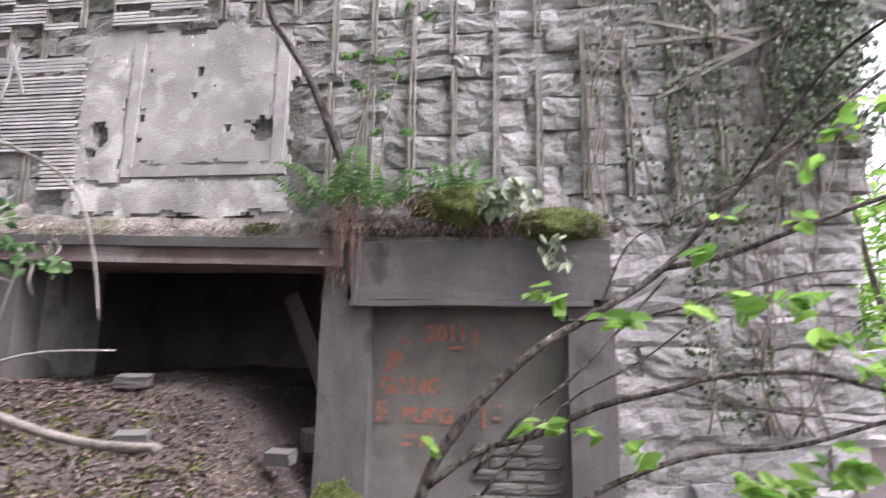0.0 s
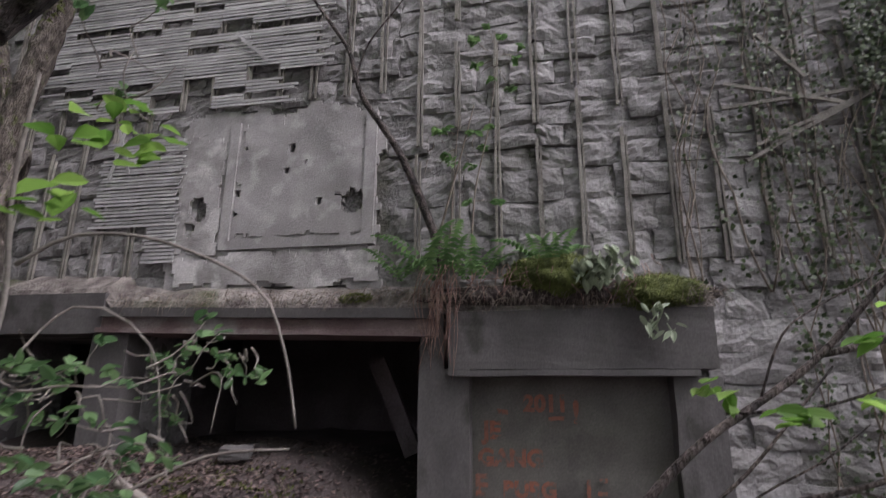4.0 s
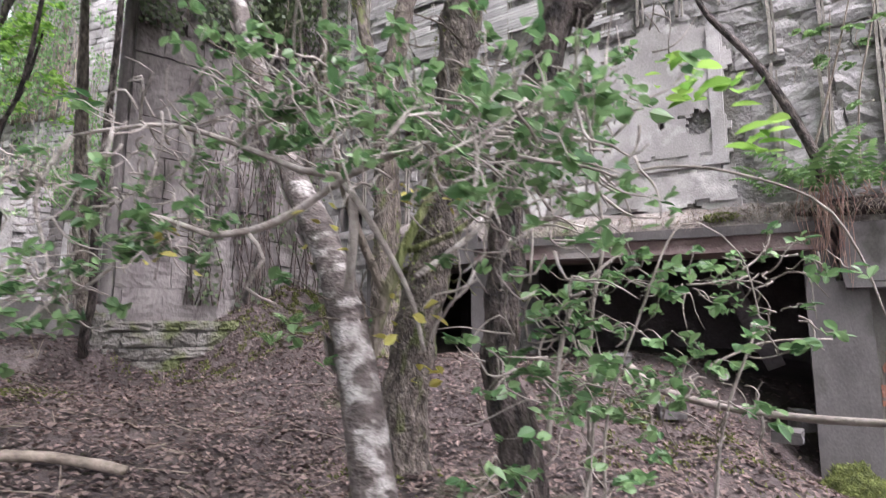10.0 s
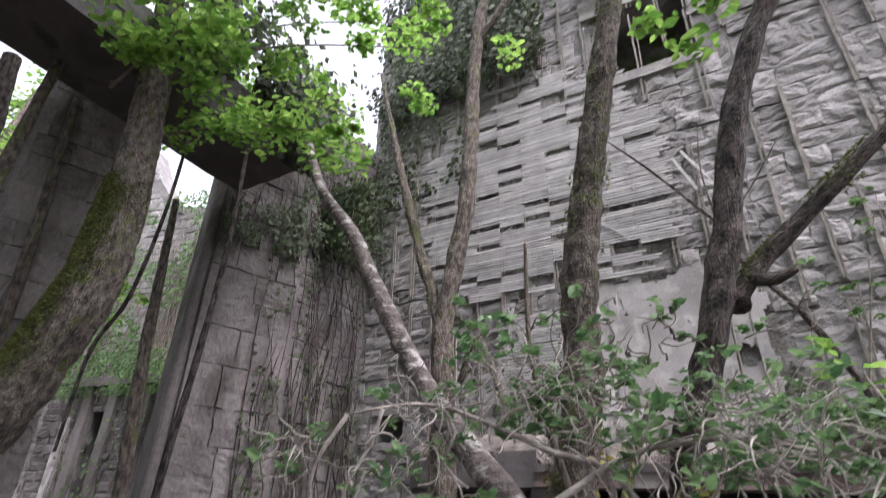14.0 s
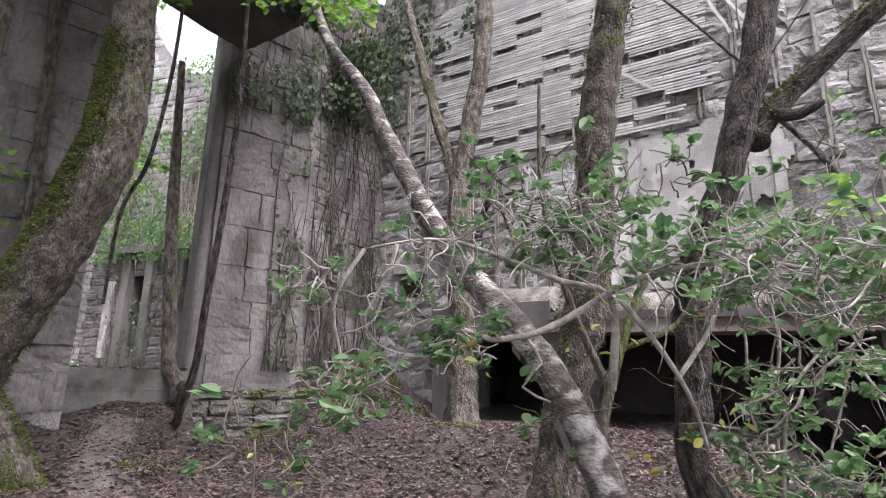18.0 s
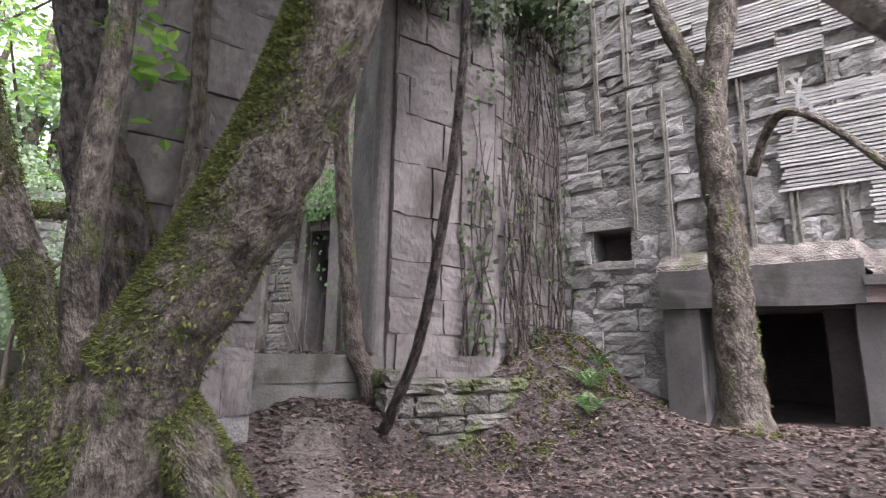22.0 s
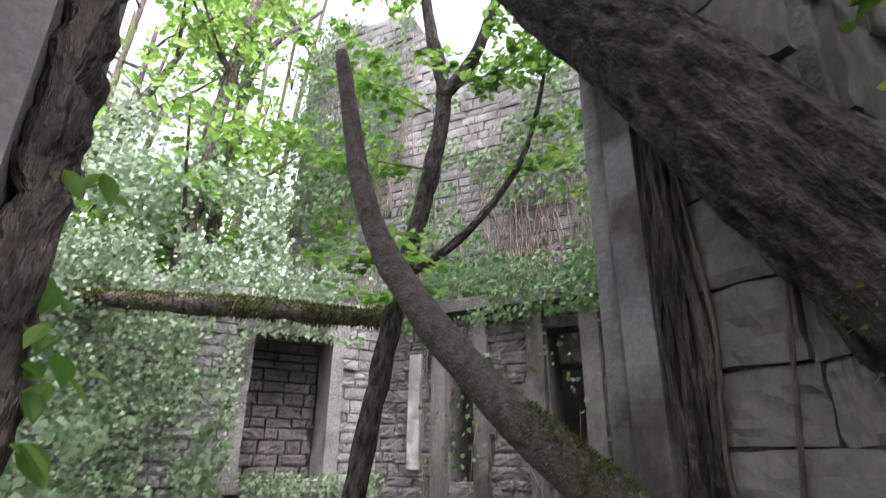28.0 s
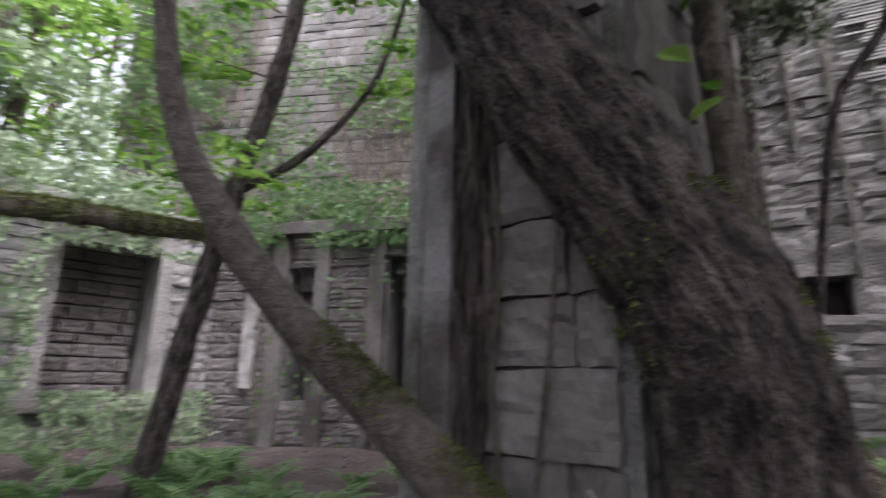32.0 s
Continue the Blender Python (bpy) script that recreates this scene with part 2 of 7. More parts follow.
def block(bm, lo, hi, bevel=0.015, rough=0.0, cuts=0, seed=0):
    """A worn block between two corners."""
    lo, hi = Vector(lo), Vector(hi)
    fresh = bmesh.new()
    bmesh.ops.create_cube(fresh, size=1.0, matrix=Matrix.Translation((lo + hi) / 2) @ Matrix.Diagonal((*(hi - lo), 1)))
    if cuts:
        bmesh.ops.subdivide_edges(fresh, edges=fresh.edges[:], cuts=cuts, use_grid_fill=True)
    elif bevel:
        bmesh.ops.bevel(fresh, geom=fresh.edges[:], offset=bevel, segments=2, affect="EDGES")
    if rough:
        for v in fresh.verts:
            v.co += noise.noise_vector(v.co * 2.3 + Vector((seed, seed * 2, 0))) * rough + noise.noise_vector(v.co * 9 + Vector((seed, 0, 5))) * rough * 0.4
    me = bpy.data.meshes.new("block")
    fresh.to_mesh(me)
    fresh.free()
    bm.from_mesh(me)
    bpy.data.meshes.remove(me)
    return bm


GRAIN = []  # lengthwise coordinates of the newest limb


def tube(points, radii, sides=10, step=0.12, rough=0.0, seed=0, squash=1.0, grain=7.0, ridge=0.0):
    """Vertices and faces of a tapered limb that glides through the way points."""
    pts = [Vector(p) for p in points]
    rs = list(radii)
    if len(rs) != len(pts):
        rs = np.interp(np.linspace(0, 1, len(pts)), np.linspace(0, 1, len(rs)), rs).tolist()
    path, rad = [], []
    for k in range(len(pts) - 1):
        p0, p1, p2, p3 = pts[max(k - 1, 0)], pts[k], pts[k + 1], pts[min(k + 2, len(pts) - 1)]
        n = max(2, int((p2 - p1).length / step))
        for j in range(n):
            u = j / n
            path.append(0.5 * ((2 * p1) + (p2 - p0) * u + (2 * p0 - 5 * p1 + 4 * p2 - p3) * u * u + (3 * p1 - p0 - 3 * p2 + p3) * u ** 3))
            rad.append(rs[k] + (rs[k + 1] - rs[k]) * u)
    path.append(pts[-1])
    rad.append(rs[-1])
    verts, faces, run = [], [], 0.0
    GRAIN.clear()
    side = Vector((1, 0.1, 0)).normalized()
    for k, (c, r) in enumerate(zip(path, rad)):
        d = (path[min(k + 1, len(path) - 1)] - path[max(k - 1, 0)]).normalized()
        side = (side - d * side.dot(d)).normalized()
        up = d.cross(side)
        for j in range(sides):
            a = 2 * math.pi * j / sides
            out = side * math.cos(a) + up * math.sin(a) * squash
            v = c + out * r
            if rough:
                v = v + out * r * rough * (noise.noise(v * grain + Vector((seed, 0, 0))) + 0.8 * noise.noise(v * 2.1 + Vector((0, seed, 0))))
            if ridge:
                v = v + out * r * ridge * (1 - 2 * abs(noise.noise(Vector((math.cos(a) * 7 + seed, math.sin(a) * 7, run * 4.5)))))
            verts.append(v)
            GRAIN.append((math.cos(a) * r + seed, math.sin(a) * r, run))
        run += (path[min(k + 1, len(path) - 1)] - c).length
    for k in range(len(path) - 1):
        for j in range(sides):
            a, b = k * sides + j, k * sides + (j + 1) % sides
            faces.append((a, b, b + sides, a + sides))
    faces.append(tuple(range(sides))[::-1])
    faces.append(tuple(range(len(verts) - sides, len(verts))))
    return verts, faces


def barked(name, v, f, mat):
    """The mesh of a limb whose bark runs along it."""
    me = mesh_of(name, v, f, mat, True)
    me.attributes.new("grain", "FLOAT_VECTOR", "POINT").data.foreach_set("vector", [c for q in GRAIN for c in q])
    return me


def limb(name, points, radii, mat, parent=None, sides=10, step=0.12, rough=0.0, seed=0, label="", grain=7.0):
    v, f = tube(points, radii, sides, step, rough, seed, grain=grain)
    return piece(name, mesh_of(name, v, f, mat, True), parent, label)


def joined(name, tubes, mat, parent=None, label=""):
    """Several limbs in one mesh."""
    verts, faces = [], []
    for v, f in tubes:
        o = len(verts)
        verts += v
        faces += [tuple(i + o for i in q) for q in f]
    return piece(name, mesh_of(name, verts, faces, mat, True), parent, label)


def leaves(name, clumps, size, mat, parent=None, seed=1, flat=0.5, kind="", droop=0.0, long=1.5):
    """Many small folded leaves round the centres of the clumps: (centre, radius, count)."""
    rng = np.random.default_rng(seed)
    cs, rs, ns = [], [], []
    for c, r, k in clumps:
        r3 = (r, r, r * 0.7) if not hasattr(r, "__len__") else r
        q = rng.normal(size=(k, 3))
        q /= np.linalg.norm(q, axis=1, keepdims=True)
        q *= rng.random((k, 1)) ** 0.45
        cs.append(np.array(c) + q * np.array(r3))
    c = np.concatenate(cs)
    k = len(c)
    a = rng.random(k) * 2 * np.pi
    t = rng.normal(scale=flat, size=k)
    d = np.stack([np.cos(a), np.sin(a), t - droop], 1)
    d /= np.linalg.norm(d, axis=1, keepdims=True)
    s = np.cross(d, np.array([0, 0, 1.0]) + rng.normal(scale=flat, size=(k, 3)))
    s /= np.linalg.norm(s, axis=1, keepdims=True) + 1e-9
    u = np.cross(s, d)
    z = (size * (0.6 + 0.8 * rng.random(k)))[:, None]
    tip, base = c + d * z * long * 0.5, c - d * z * long * 0.5
    ring = [base]
    for side, rows in ((1, ((-0.34, 0.30), (-0.08, 0.46), (0.2, 0.34))), (-1, ((0.2, 0.34), (-0.08, 0.46), (-0.34, 0.30)))):
        for along, wide in rows:
            ring.append(c + d * z * long * along + s * z * wide * side + u * z * wide * 0.3)
        if side == 1:
            ring.append(tip - u * z * 0.1)
    verts = np.stack(ring, 1).reshape(-1, 3)
    i = np.arange(k)[:, None] * 8
    faces = np.concatenate([i + np.array([[0, 1, 2, 3, 4]]), i + np.array([[0, 4, 5, 6, 7]])])
    me = bpy.data.meshes.new(name)
    me.from_pydata(verts.tolist(), [], faces.tolist())
    me.materials.append(mat)
    ob = piece(name, me, parent)
    if kind:
        tagged(ob, kind=kind)
    return ob


def walled(bm, x0, x1, z0, z1, y0, y1, holes, top=None):
    """A wall with openings that go through it; top(x) gives a ragged upper edge."""
    xs = sorted({x0, x1, *[h[0] for h in holes], *[h[1] for h in holes], *(np.arange(x0, x1, 0.5).round(3).tolist() if top else [])})
    zs = sorted({z0, z1, *[h[2] for h in holes], *[h[3] for h in holes]})
    xs, zs = [x for x in xs if x0 <= x <= x1], [z for z in zs if z0 <= z <= z1]

    def solid(i, k):
        if not (0 <= i < len(xs) - 1 and 0 <= k < len(zs) - 1):
            return False
        x, z = (xs[i] + xs[i + 1]) / 2, (zs[k] + zs[k + 1]) / 2
        return not any(h[0] < x < h[1] and h[2] < z < h[3] for h in holes)

    def at(i, k, y):
        z = zs[k]
        if top and k == len(zs) - 1:
            z = top(xs[i])
        return bm.verts.new((xs[i], y, z))
    for i in range(len(xs) - 1):
        for k in range(len(zs) - 1):
            if not solid(i, k):
                continue
            bm.faces.new([at(i, k, y0), at(i + 1, k, y0), at(i + 1, k + 1, y0), at(i, k + 1, y0)])
            bm.faces.new([at(i, k, y1), at(i, k + 1, y1), at(i + 1, k + 1, y1), at(i + 1, k, y1)])
            for di, dk, a, b in ((-1, 0, (i, k), (i, k + 1)), (1, 0, (i + 1, k + 1), (i + 1, k)), (0, -1, (i + 1, k), (i, k)), (0, 1, (i, k + 1), (i + 1, k + 1))):
                if not solid(i + di, k + dk):
                    bm.faces.new([at(*a, y0), at(*b, y0), at(*b, y1), at(*a, y1)])
    bmesh.ops.remove_doubles(bm, verts=bm.verts[:], dist=0.001)
    bmesh.ops.recalc_face_normals(bm, faces=bm.faces[:])
    return bm


def stone_mesh(name, mat, seed, n=(7, 2, 5), rough=0.10, round_off=0.12, wander=1.0):
    """A rough block one metre long, deep and high, with its face towards -y."""
    nx, _, nz = n
    verts, faces = [], []
    off = Vector((seed * 3.7, seed * 1.3, seed * 2.1))
    for k in range(nz + 1):
        for i in range(nx + 1):
            x, z = i / nx - 0.5, k / nz - 0.5
            edge = max(abs(x), abs(z)) * 2
            y = -0.5 + round_off * max(0, edge - 0.6) / 0.4
            p = Vector((x, 0, z))
            y += rough * 1.3 * noise.noise(p * 1.9 + off) + rough * 1.2 * noise.noise(p * 5 + off) + rough * 0.7 * noise.noise(p * 11 + off)
            x += 0.05 * wander * noise.noise(p * 3 + off * 2)
            z += 0.07 * wander * noise.noise(p * 3 - off)
            verts.append((x, y, z))
    for k in range(nz):
        for i in range(nx):
            a = k * (nx + 1) + i
            faces.append((a, a + 1, a + nx + 2, a + nx + 1))
    ring = [i for i in range(nx + 1)] + [k * (nx + 1) + nx for k in range(1, nz + 1)] + [nz * (nx + 1) + i for i in range(nx - 1, -1, -1)] + [k * (nx + 1) for k in range(nz - 1, 0, -1)]
    o = len(verts)
    for r in ring:
        verts.append((verts[r][0], 0.5, verts[r][2]))
    for j in range(len(ring)):
        b = (j + 1) % len(ring)
        faces.append((ring[b], ring[j], o + j, o + b))
    return mesh_of(name, verts, faces, mat, False)


def courses(x0, x1, z0, z1, height, length, rng, skip, gap=0.02):
    """Places of the stones of a coursed wall: (x, z, length, height)."""
    out, z = [], z0
    while z < z1:
        h = height * rng.uniform(0.75, 1.3)
        x = x0 - rng.uniform(0, length)
        while x < x1:
            w = length * rng.uniform(0.6, 1.55)
            a, b = max(x, x0), min(x + w, x1)
            if b - a > 0.08 and not skip(a, b, z, z + h):
                out.append(((a + b) / 2, z + h / 2, b - a - gap, h - gap))
            x += w
        z += h
    return out


def masonry(wall, name, meshes, places, depth, near, to_world=Matrix.Identity(4), stuff_name="masonry"):
    """The stones of a wall: those near the walk as pieces, the rest joined."""
    rng = random.Random(5)
    ranked = sorted(places, key=near)
    verts, faces = [], []
    for n, (x, z, w, h) in enumerate(ranked):
        me = rng.choice(meshes)
        flip = rng.choice((1, -1))
        m = to_world @ Matrix.Translation((x, depth * rng.uniform(-0.14, 0.12), z)) @ Matrix.Rotation(rng.gauss(0, 0.012), 4, "Y") @ Matrix.Diagonal((w * flip, depth, h * 1, 1))
        if n < 290:
            piece(name, me, wall, m=m)
        else:
            o = len(verts)
            verts += [m @ v.co for v in me.vertices]
            fs = [[i + o for i in p.vertices] for p in me.polygons]
            faces += fs if flip > 0 else [f[::-1] for f in fs]
    if verts:
        ob = piece(stuff_name, mesh_of(stuff_name, verts, faces, meshes[0].materials[0]), wall)
        tagged(ob, kind="stuff")


# ---- ground ----
LEVELS = ((0, 0, -0.12), (-1.1, 4.6, -0.2), (0.5, 4.6, -0.15), (3, 4.5, -0.1), (-2.2, 3.4, 0.2), (-3, 4.4, 0.72), (-3.0, 5.6, 0.85), (-3.0, 8.0, 0.9), (-4.5, 4.4, 0.85),
          (-5.7, 4.5, 0.8), (-6.8, 4.2, 1.0), (-7.4, 4.7, 1.75), (-7.74, 4.2, 1.5), (-7.75, 3.5, 1.2), (-6.75, 4.85, 0.95), (-6.2, 4.8, 0.62), (-7.85, 4.6, 1.9), (-7.75, 3.95, 1.45), (-8.0, 2.25, 1.16), (-8.25, 1.75, 1.12), (-7.42, 2.2, 0.38), (-7.35, 2.7, 0.4), (-7.25, 2.45, 0.42), (-7.2, 3.1, 0.55), (-7.6, 1.75, 0.5), (-7.1, 1.9, 0.45), (-7.75, 1.4, 0.72), (-6.9, 2.5, 0.45), (-8.7, -0.6, 1.08), (-9.1, -0.54, 1.17), (-8.9, 0.0, 1.18), (-8.6, -0.25, 1.09), (-9.2, -0.95, 1.12), (-8.5, 0.2, 1.05), (-8.3, -1.0, 0.85),
          (-7.6, 0.05, 0.5), (-7.3, -0.2, 0.35), (-7.35, 0.45, 0.42), (-8.25, -0.3, 0.95), (-8.3, 0.25, 1.0), (-5.5, 2, 0.35), (-4, 2, 0.2), (-2.5, 1, -0.1), (-2.4, -1.7, -0.12), (-4.5, -1.3, -0.05), (-6.4, -1.2, 0.12), (-7.9, -1.4, 0.35), (-8.5, -1.7, 0.5),
          (-5, -5, -0.2), (3, -3, -0.3), (-12, 0, 1.0), (-15, 1, 1.0), (-13, -3, 0.95), (-10, 2, 1.0), (-10, -1.5, 1.0), (6, 3, 0), (8, 10, 0.5), (-20, -8, 2.0), (-9, -6, 0.6), (12, -8, -0.3), (-1.2, 2.5, -0.1))


def lie(x, y):
    """The ground's height."""
    num = den = 0.0
    for a, b, z in LEVELS:
        w = 1.0 / ((x - a) ** 2 + (y - b) ** 2 + 0.12) ** 1.6
        num += w * z
        den += w
    p = Vector((x, y, 0))
    return num / den + 0.05 * noise.noise(p * 1.7) + 0.03 * noise.noise(p * 4.3)


def make_ground():
    xs = np.concatenate([np.linspace(-400, -22, 10), np.linspace(-20, -10.2, 40), np.linspace(-10, 4.5, 146), np.linspace(5, 14, 20), np.linspace(16, 400, 10)])
    ys = np.concatenate([np.linspace(-400, -16, 10), np.linspace(-14, -4, 30), np.linspace(-3.9, 6.6, 106), np.linspace(7, 16, 20), np.linspace(18, 400, 10)])
    verts = [(x, y, lie(x, y)) for y in ys for x in xs]
    nx = len(xs)
    faces = [(j * nx + i, j * nx + i + 1, (j + 1) * nx + i + 1, (j + 1) * nx + i) for j in range(len(ys) - 1) for i in range(nx - 1)]
    tagged(piece("ground", mesh_of("ground", verts, faces, SOIL, True)), "brown woodland soil under dead leaves, rising to the ruin", "ground", kind="structure")


make_ground()

# ---- the tall wall ----
WX0, WX1, WY = -7.9, 3.9, 5.22


def ragged_top(x):
    return 13.6 + 0.5 * math.sin(x * 1.9) - (0.6 * max(0, -5.5 - x)) - 1.0 * max(0, x - 0.5) + 0.4 * noise.noise(Vector((x * 2, 0, 0)))


HOLES = [(-6.15, -4.84, -1.0, 1.92), (-4.42, -1.42, -1.0, 1.95), (-7.36, -6.90, 2.52, 2.95), (-3.3, -1.95, 7.9, 9.4)]
wall = thing("wall_north", "tall ruined wall of coursed grey-pink sandstone", "wall", kind="structure")
part("core", walled(bmesh.new(), WX0, 2.75, -1.0, 13.0, WY + 0.012, WY + 0.8, HOLES, ragged_top), MORTAR, wall)
W_STONES = [stone_mesh("stone", STONE, k, rough=0.11, round_off=0.10, wander=1.5) for k in range(12)]
rng = random.Random(3)
edge_x = lambda z: float(np.interp(z, (0, 2.5, 3.9, 4.8, 5.9, 7.2, 9), (2.95, 3.1, 3.38, 3.72, 3.45, 2.95, 2.7))) + 0.15 * noise.noise(Vector((0, z * 2.1, 1)))
for k in range(22):
    z = -0.4 + 0.46 * k
    part("broken_end", block(bmesh.new(), (2.6, WY + 0.02, z), (max(edge_x(z + 0.2) - 0.05, 2.8), WY + 0.75, z + 0.46), 0, 0.07, 4, k), MORTAR, wall)


def bare(a, b, z0, z1):
    if any(h[0] < b - 0.04 and a + 0.04 < h[1] and h[2] < z1 - 0.04 and z0 + 0.04 < h[3] for h in HOLES):
        return True
    x, z = (a + b) / 2, (z0 + z1) / 2
    if -6.5 < x < 1.0 and z < 2.1:
        return True
    if -4.1 < x < -2.0 and 2.35 < z < 4.35:
        return True
    return z > ragged_top(x) - 0.1 or x > edge_x(z)


masonry(wall, "stone", W_STONES, [(x, z, w, h) for x, z, w, h in courses(WX0, WX1, -0.4, 13.5, 0.265, 0.46, rng, bare, 0.006)], 0.16,
        lambda s: math.hypot(s[0] - 0.4, (s[1] - 4.2) * 0.9), Matrix.Translation((0, WY + 0.06, 0)))

# ---- concrete frontage at the foot of the wall ----
FY = 4.92
front = thing("concrete_frontage", "stained grey concrete posts and lintels round the openings at the wall's foot", "wall", kind="structure")


def concrete(name, lo, hi, mat=CONCRETE, rough=0.012, label="", parent=None, cuts=5):
    bm = bmesh.new()
    block(bm, lo, hi, 0.02, rough, cuts, seed=len(bpy.data.objects) % 17)
    return part(name, bm, mat, parent or front, label)


concrete("post", (-1.46, FY, -0.5), (-1.02, 5.5, 1.56))
concrete("post", (-4.84, FY, 0.2), (-4.42, 5.5, 1.92))
concrete("post", (0.64, FY, -0.5), (1.01, 5.4, 1.50))
concrete("lintel", (-1.19, FY - 0.03, 1.56), (1.0, 5.45, 2.06), label="wide concrete lintel streaked with damp", cuts=7)
concrete("lintel_edge", (-1.18, FY - 0.08, 1.50), (0.84, FY + 0.2, 1.55), label="projecting bottom edge of the lintel")
concrete("post", (-6.5, FY, 0.4), (-6.15, 5.5, 1.92))
concrete("lintel", (-6.52, FY - 0.03, 1.92), (-4.74, 5.45, 2.33), label="concrete lintel over the small opening")
concrete("post", (-1.46, FY + 0.03, 1.56), (-1.25, 5.5, 2.06))
# long beam, sagging a little towards its right end
beam = thing("beam_over_opening", "rusty brown steel beam across the wide opening, flaking", "beam", kind="structure")
for nm, z0, z1, y0, mt in (("flange", 1.88, 1.93, FY - 0.08, BEAM), ("web", 1.93, 2.04, FY - 0.02, BEAM), ("cover", 2.04, 2.13, FY - 0.06, CONCRETE)):
    bm = block(bmesh.new(), (-4.75, y0, z0), (-1.30, 5.4, z1), 0.01, 0.006, 8, 3)
    for v in bm.verts:
        v.co.z += 0.04 * (-v.co.x - 3) / 1.7
    part(nm, bm, mt, beam)

# slope of fallen mortar and soil on top of the frontage
ledge = bmesh.new()
n_l = 60
for k in range(n_l + 1):
    x = -6.55 + 7.58 * k / n_l
    h = 0.32 + 0.10 * noise.noise(Vector((x * 2.5, 1, 0)))
    base = 2.32 if x < -4.75 else (2.13 + 0.04 * (-x - 3) / 1.7 if x < -1.3 else 2.07)
    prof = [(FY - 0.02, base - 0.01), (FY + 0.02 + 0.03 * noise.noise(Vector((x * 6, 0, 0))), base + 0.07), (FY + 0.17, base + h * 0.6), (WY + 0.08, base + h), (WY + 0.1, base - 0.2)]
    for y, z in prof:
        ledge.verts.new((x, y, z + 0.02 * noise.noise(Vector((x * 9, y * 9, z)))))
ledge.verts.ensure_lookup_table()
for k in range(n_l):
    for j in range(4):
        a = k * 5 + j
        ledge.faces.new([ledge.verts[i] for i in (a, a + 5, a + 6, a + 1)])
tagged(part("rubble_ledge", ledge, material("crumbled_mortar", (0.09, 0.075, 0.068), (0.25, 0.225, 0.205), 0.97, 5.0, 45, 1.0, (0.07, 0.075, 0.035), 0.57, coords="World")), "slope of crumbled mortar and soil along the frontage", "rubble", kind="structure")

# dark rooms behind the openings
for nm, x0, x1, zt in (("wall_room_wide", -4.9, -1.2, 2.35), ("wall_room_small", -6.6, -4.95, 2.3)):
    room = thing(nm, "dark walls of the vault behind the opening", "wall", kind="structure")
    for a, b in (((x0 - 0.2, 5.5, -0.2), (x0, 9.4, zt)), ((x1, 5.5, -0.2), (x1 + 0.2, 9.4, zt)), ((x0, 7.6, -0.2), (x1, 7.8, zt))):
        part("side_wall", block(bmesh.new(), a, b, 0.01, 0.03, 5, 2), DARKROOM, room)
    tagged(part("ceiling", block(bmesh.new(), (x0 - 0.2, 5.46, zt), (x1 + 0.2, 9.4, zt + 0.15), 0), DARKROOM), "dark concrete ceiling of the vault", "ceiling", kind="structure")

# blocked doorway
blocked = thing("blocked_doorway", "doorway filled with pale rendered blockwork, graffiti on it", "wall", kind="structure")
part("render_face", block(bmesh.new(), (-1.06, FY + 0.20, -0.4), (0.68, FY + 0.5, 1.60), 0.01, 0.01, 6, 4), BLOCKWORK, blocked, "rendered face with faded orange writing")
B_STONES = [stone_mesh("brick", BLOCKWORK, 40 + k, rough=0.03, round_off=0.05) for k in range(4)]
for row in range(7):
    for col in range(6):
        x = -1.05 + col * 0.30 + (0.15 if row % 2 else 0)
        if -0.2 < x < 0.4:
            piece("brick", B_STONES[(row * 5 + col) % 4], blocked, m=Matrix.Translation((x + 0.14, FY + 0.27, -0.28 + row * 0.1)) @ Matrix.Diagonal((0.285, 0.2, 0.088, 1)))

# ---- rendered panel on the tall wall ----
panel = thing("rendered_panel", "patch of pale cement render with a raised border and shot holes", "wall panel", kind="structure")


def sheet(x0, x1, z0, z1, y, thick, edge, mat, parent, name, holes=(), step=0.05, seed=0, bow=0.008):
    """A coat of render with a broken outline and holes through it."""
    nx, nz = int((x1 - x0) / step), int((z1 - z0) / step)
    bm = bmesh.new()
    grid = {}

    def inside(i, k):
        x, z = x0 + (i + 0.5) * step, z0 + (k + 0.5) * step
        d = min(x - x0, x1 - x, z - z0, z1 - z)
        if d < edge * (0.5 + 0.9 * noise.noise(Vector((x * 2.4, z * 2.4, seed))) + 0.5 * noise.noise(Vector((x * 7, z * 7, seed)))):
            return False
        return not any(((x - a) / r) ** 2 + ((z - b) / (r * s)) ** 2 < 1 + 0.5 * noise.noise(Vector((x * 12, z * 12, 1))) for a, b, r, s in holes)
    cells = {(i, k) for i in range(nx) for k in range(nz) if inside(i, k)}

    def vert(i, k, back):
        if (i, k, back) not in grid:
            x, z = x0 + i * step, z0 + k * step
            j = noise.noise_vector(Vector((x * 11, z * 11, 3))) * step * 0.35
            grid[i, k, back] = bm.verts.new((x + j.x, y + (thick if back else bow * noise.noise(Vector((x * 3, z * 3, seed)))), z + j.z))
        return grid[i, k, back]
    for i, k in cells:
        bm.faces.new([vert(i, k, 0), vert(i + 1, k, 0), vert(i + 1, k + 1, 0), vert(i, k + 1, 0)])
        for di, dk, a, b in ((-1, 0, (i, k + 1), (i, k)), (1, 0, (i + 1, k), (i + 1, k + 1)), (0, -1, (i, k), (i + 1, k)), (0, 1, (i + 1, k + 1), (i, k + 1))):
            if (i + di, k + dk) not in cells:
                bm.faces.new([vert(*b, 0), vert(*a, 0), vert(*a, 1), vert(*b, 1)])
    return part(name, bm, mat, parent)


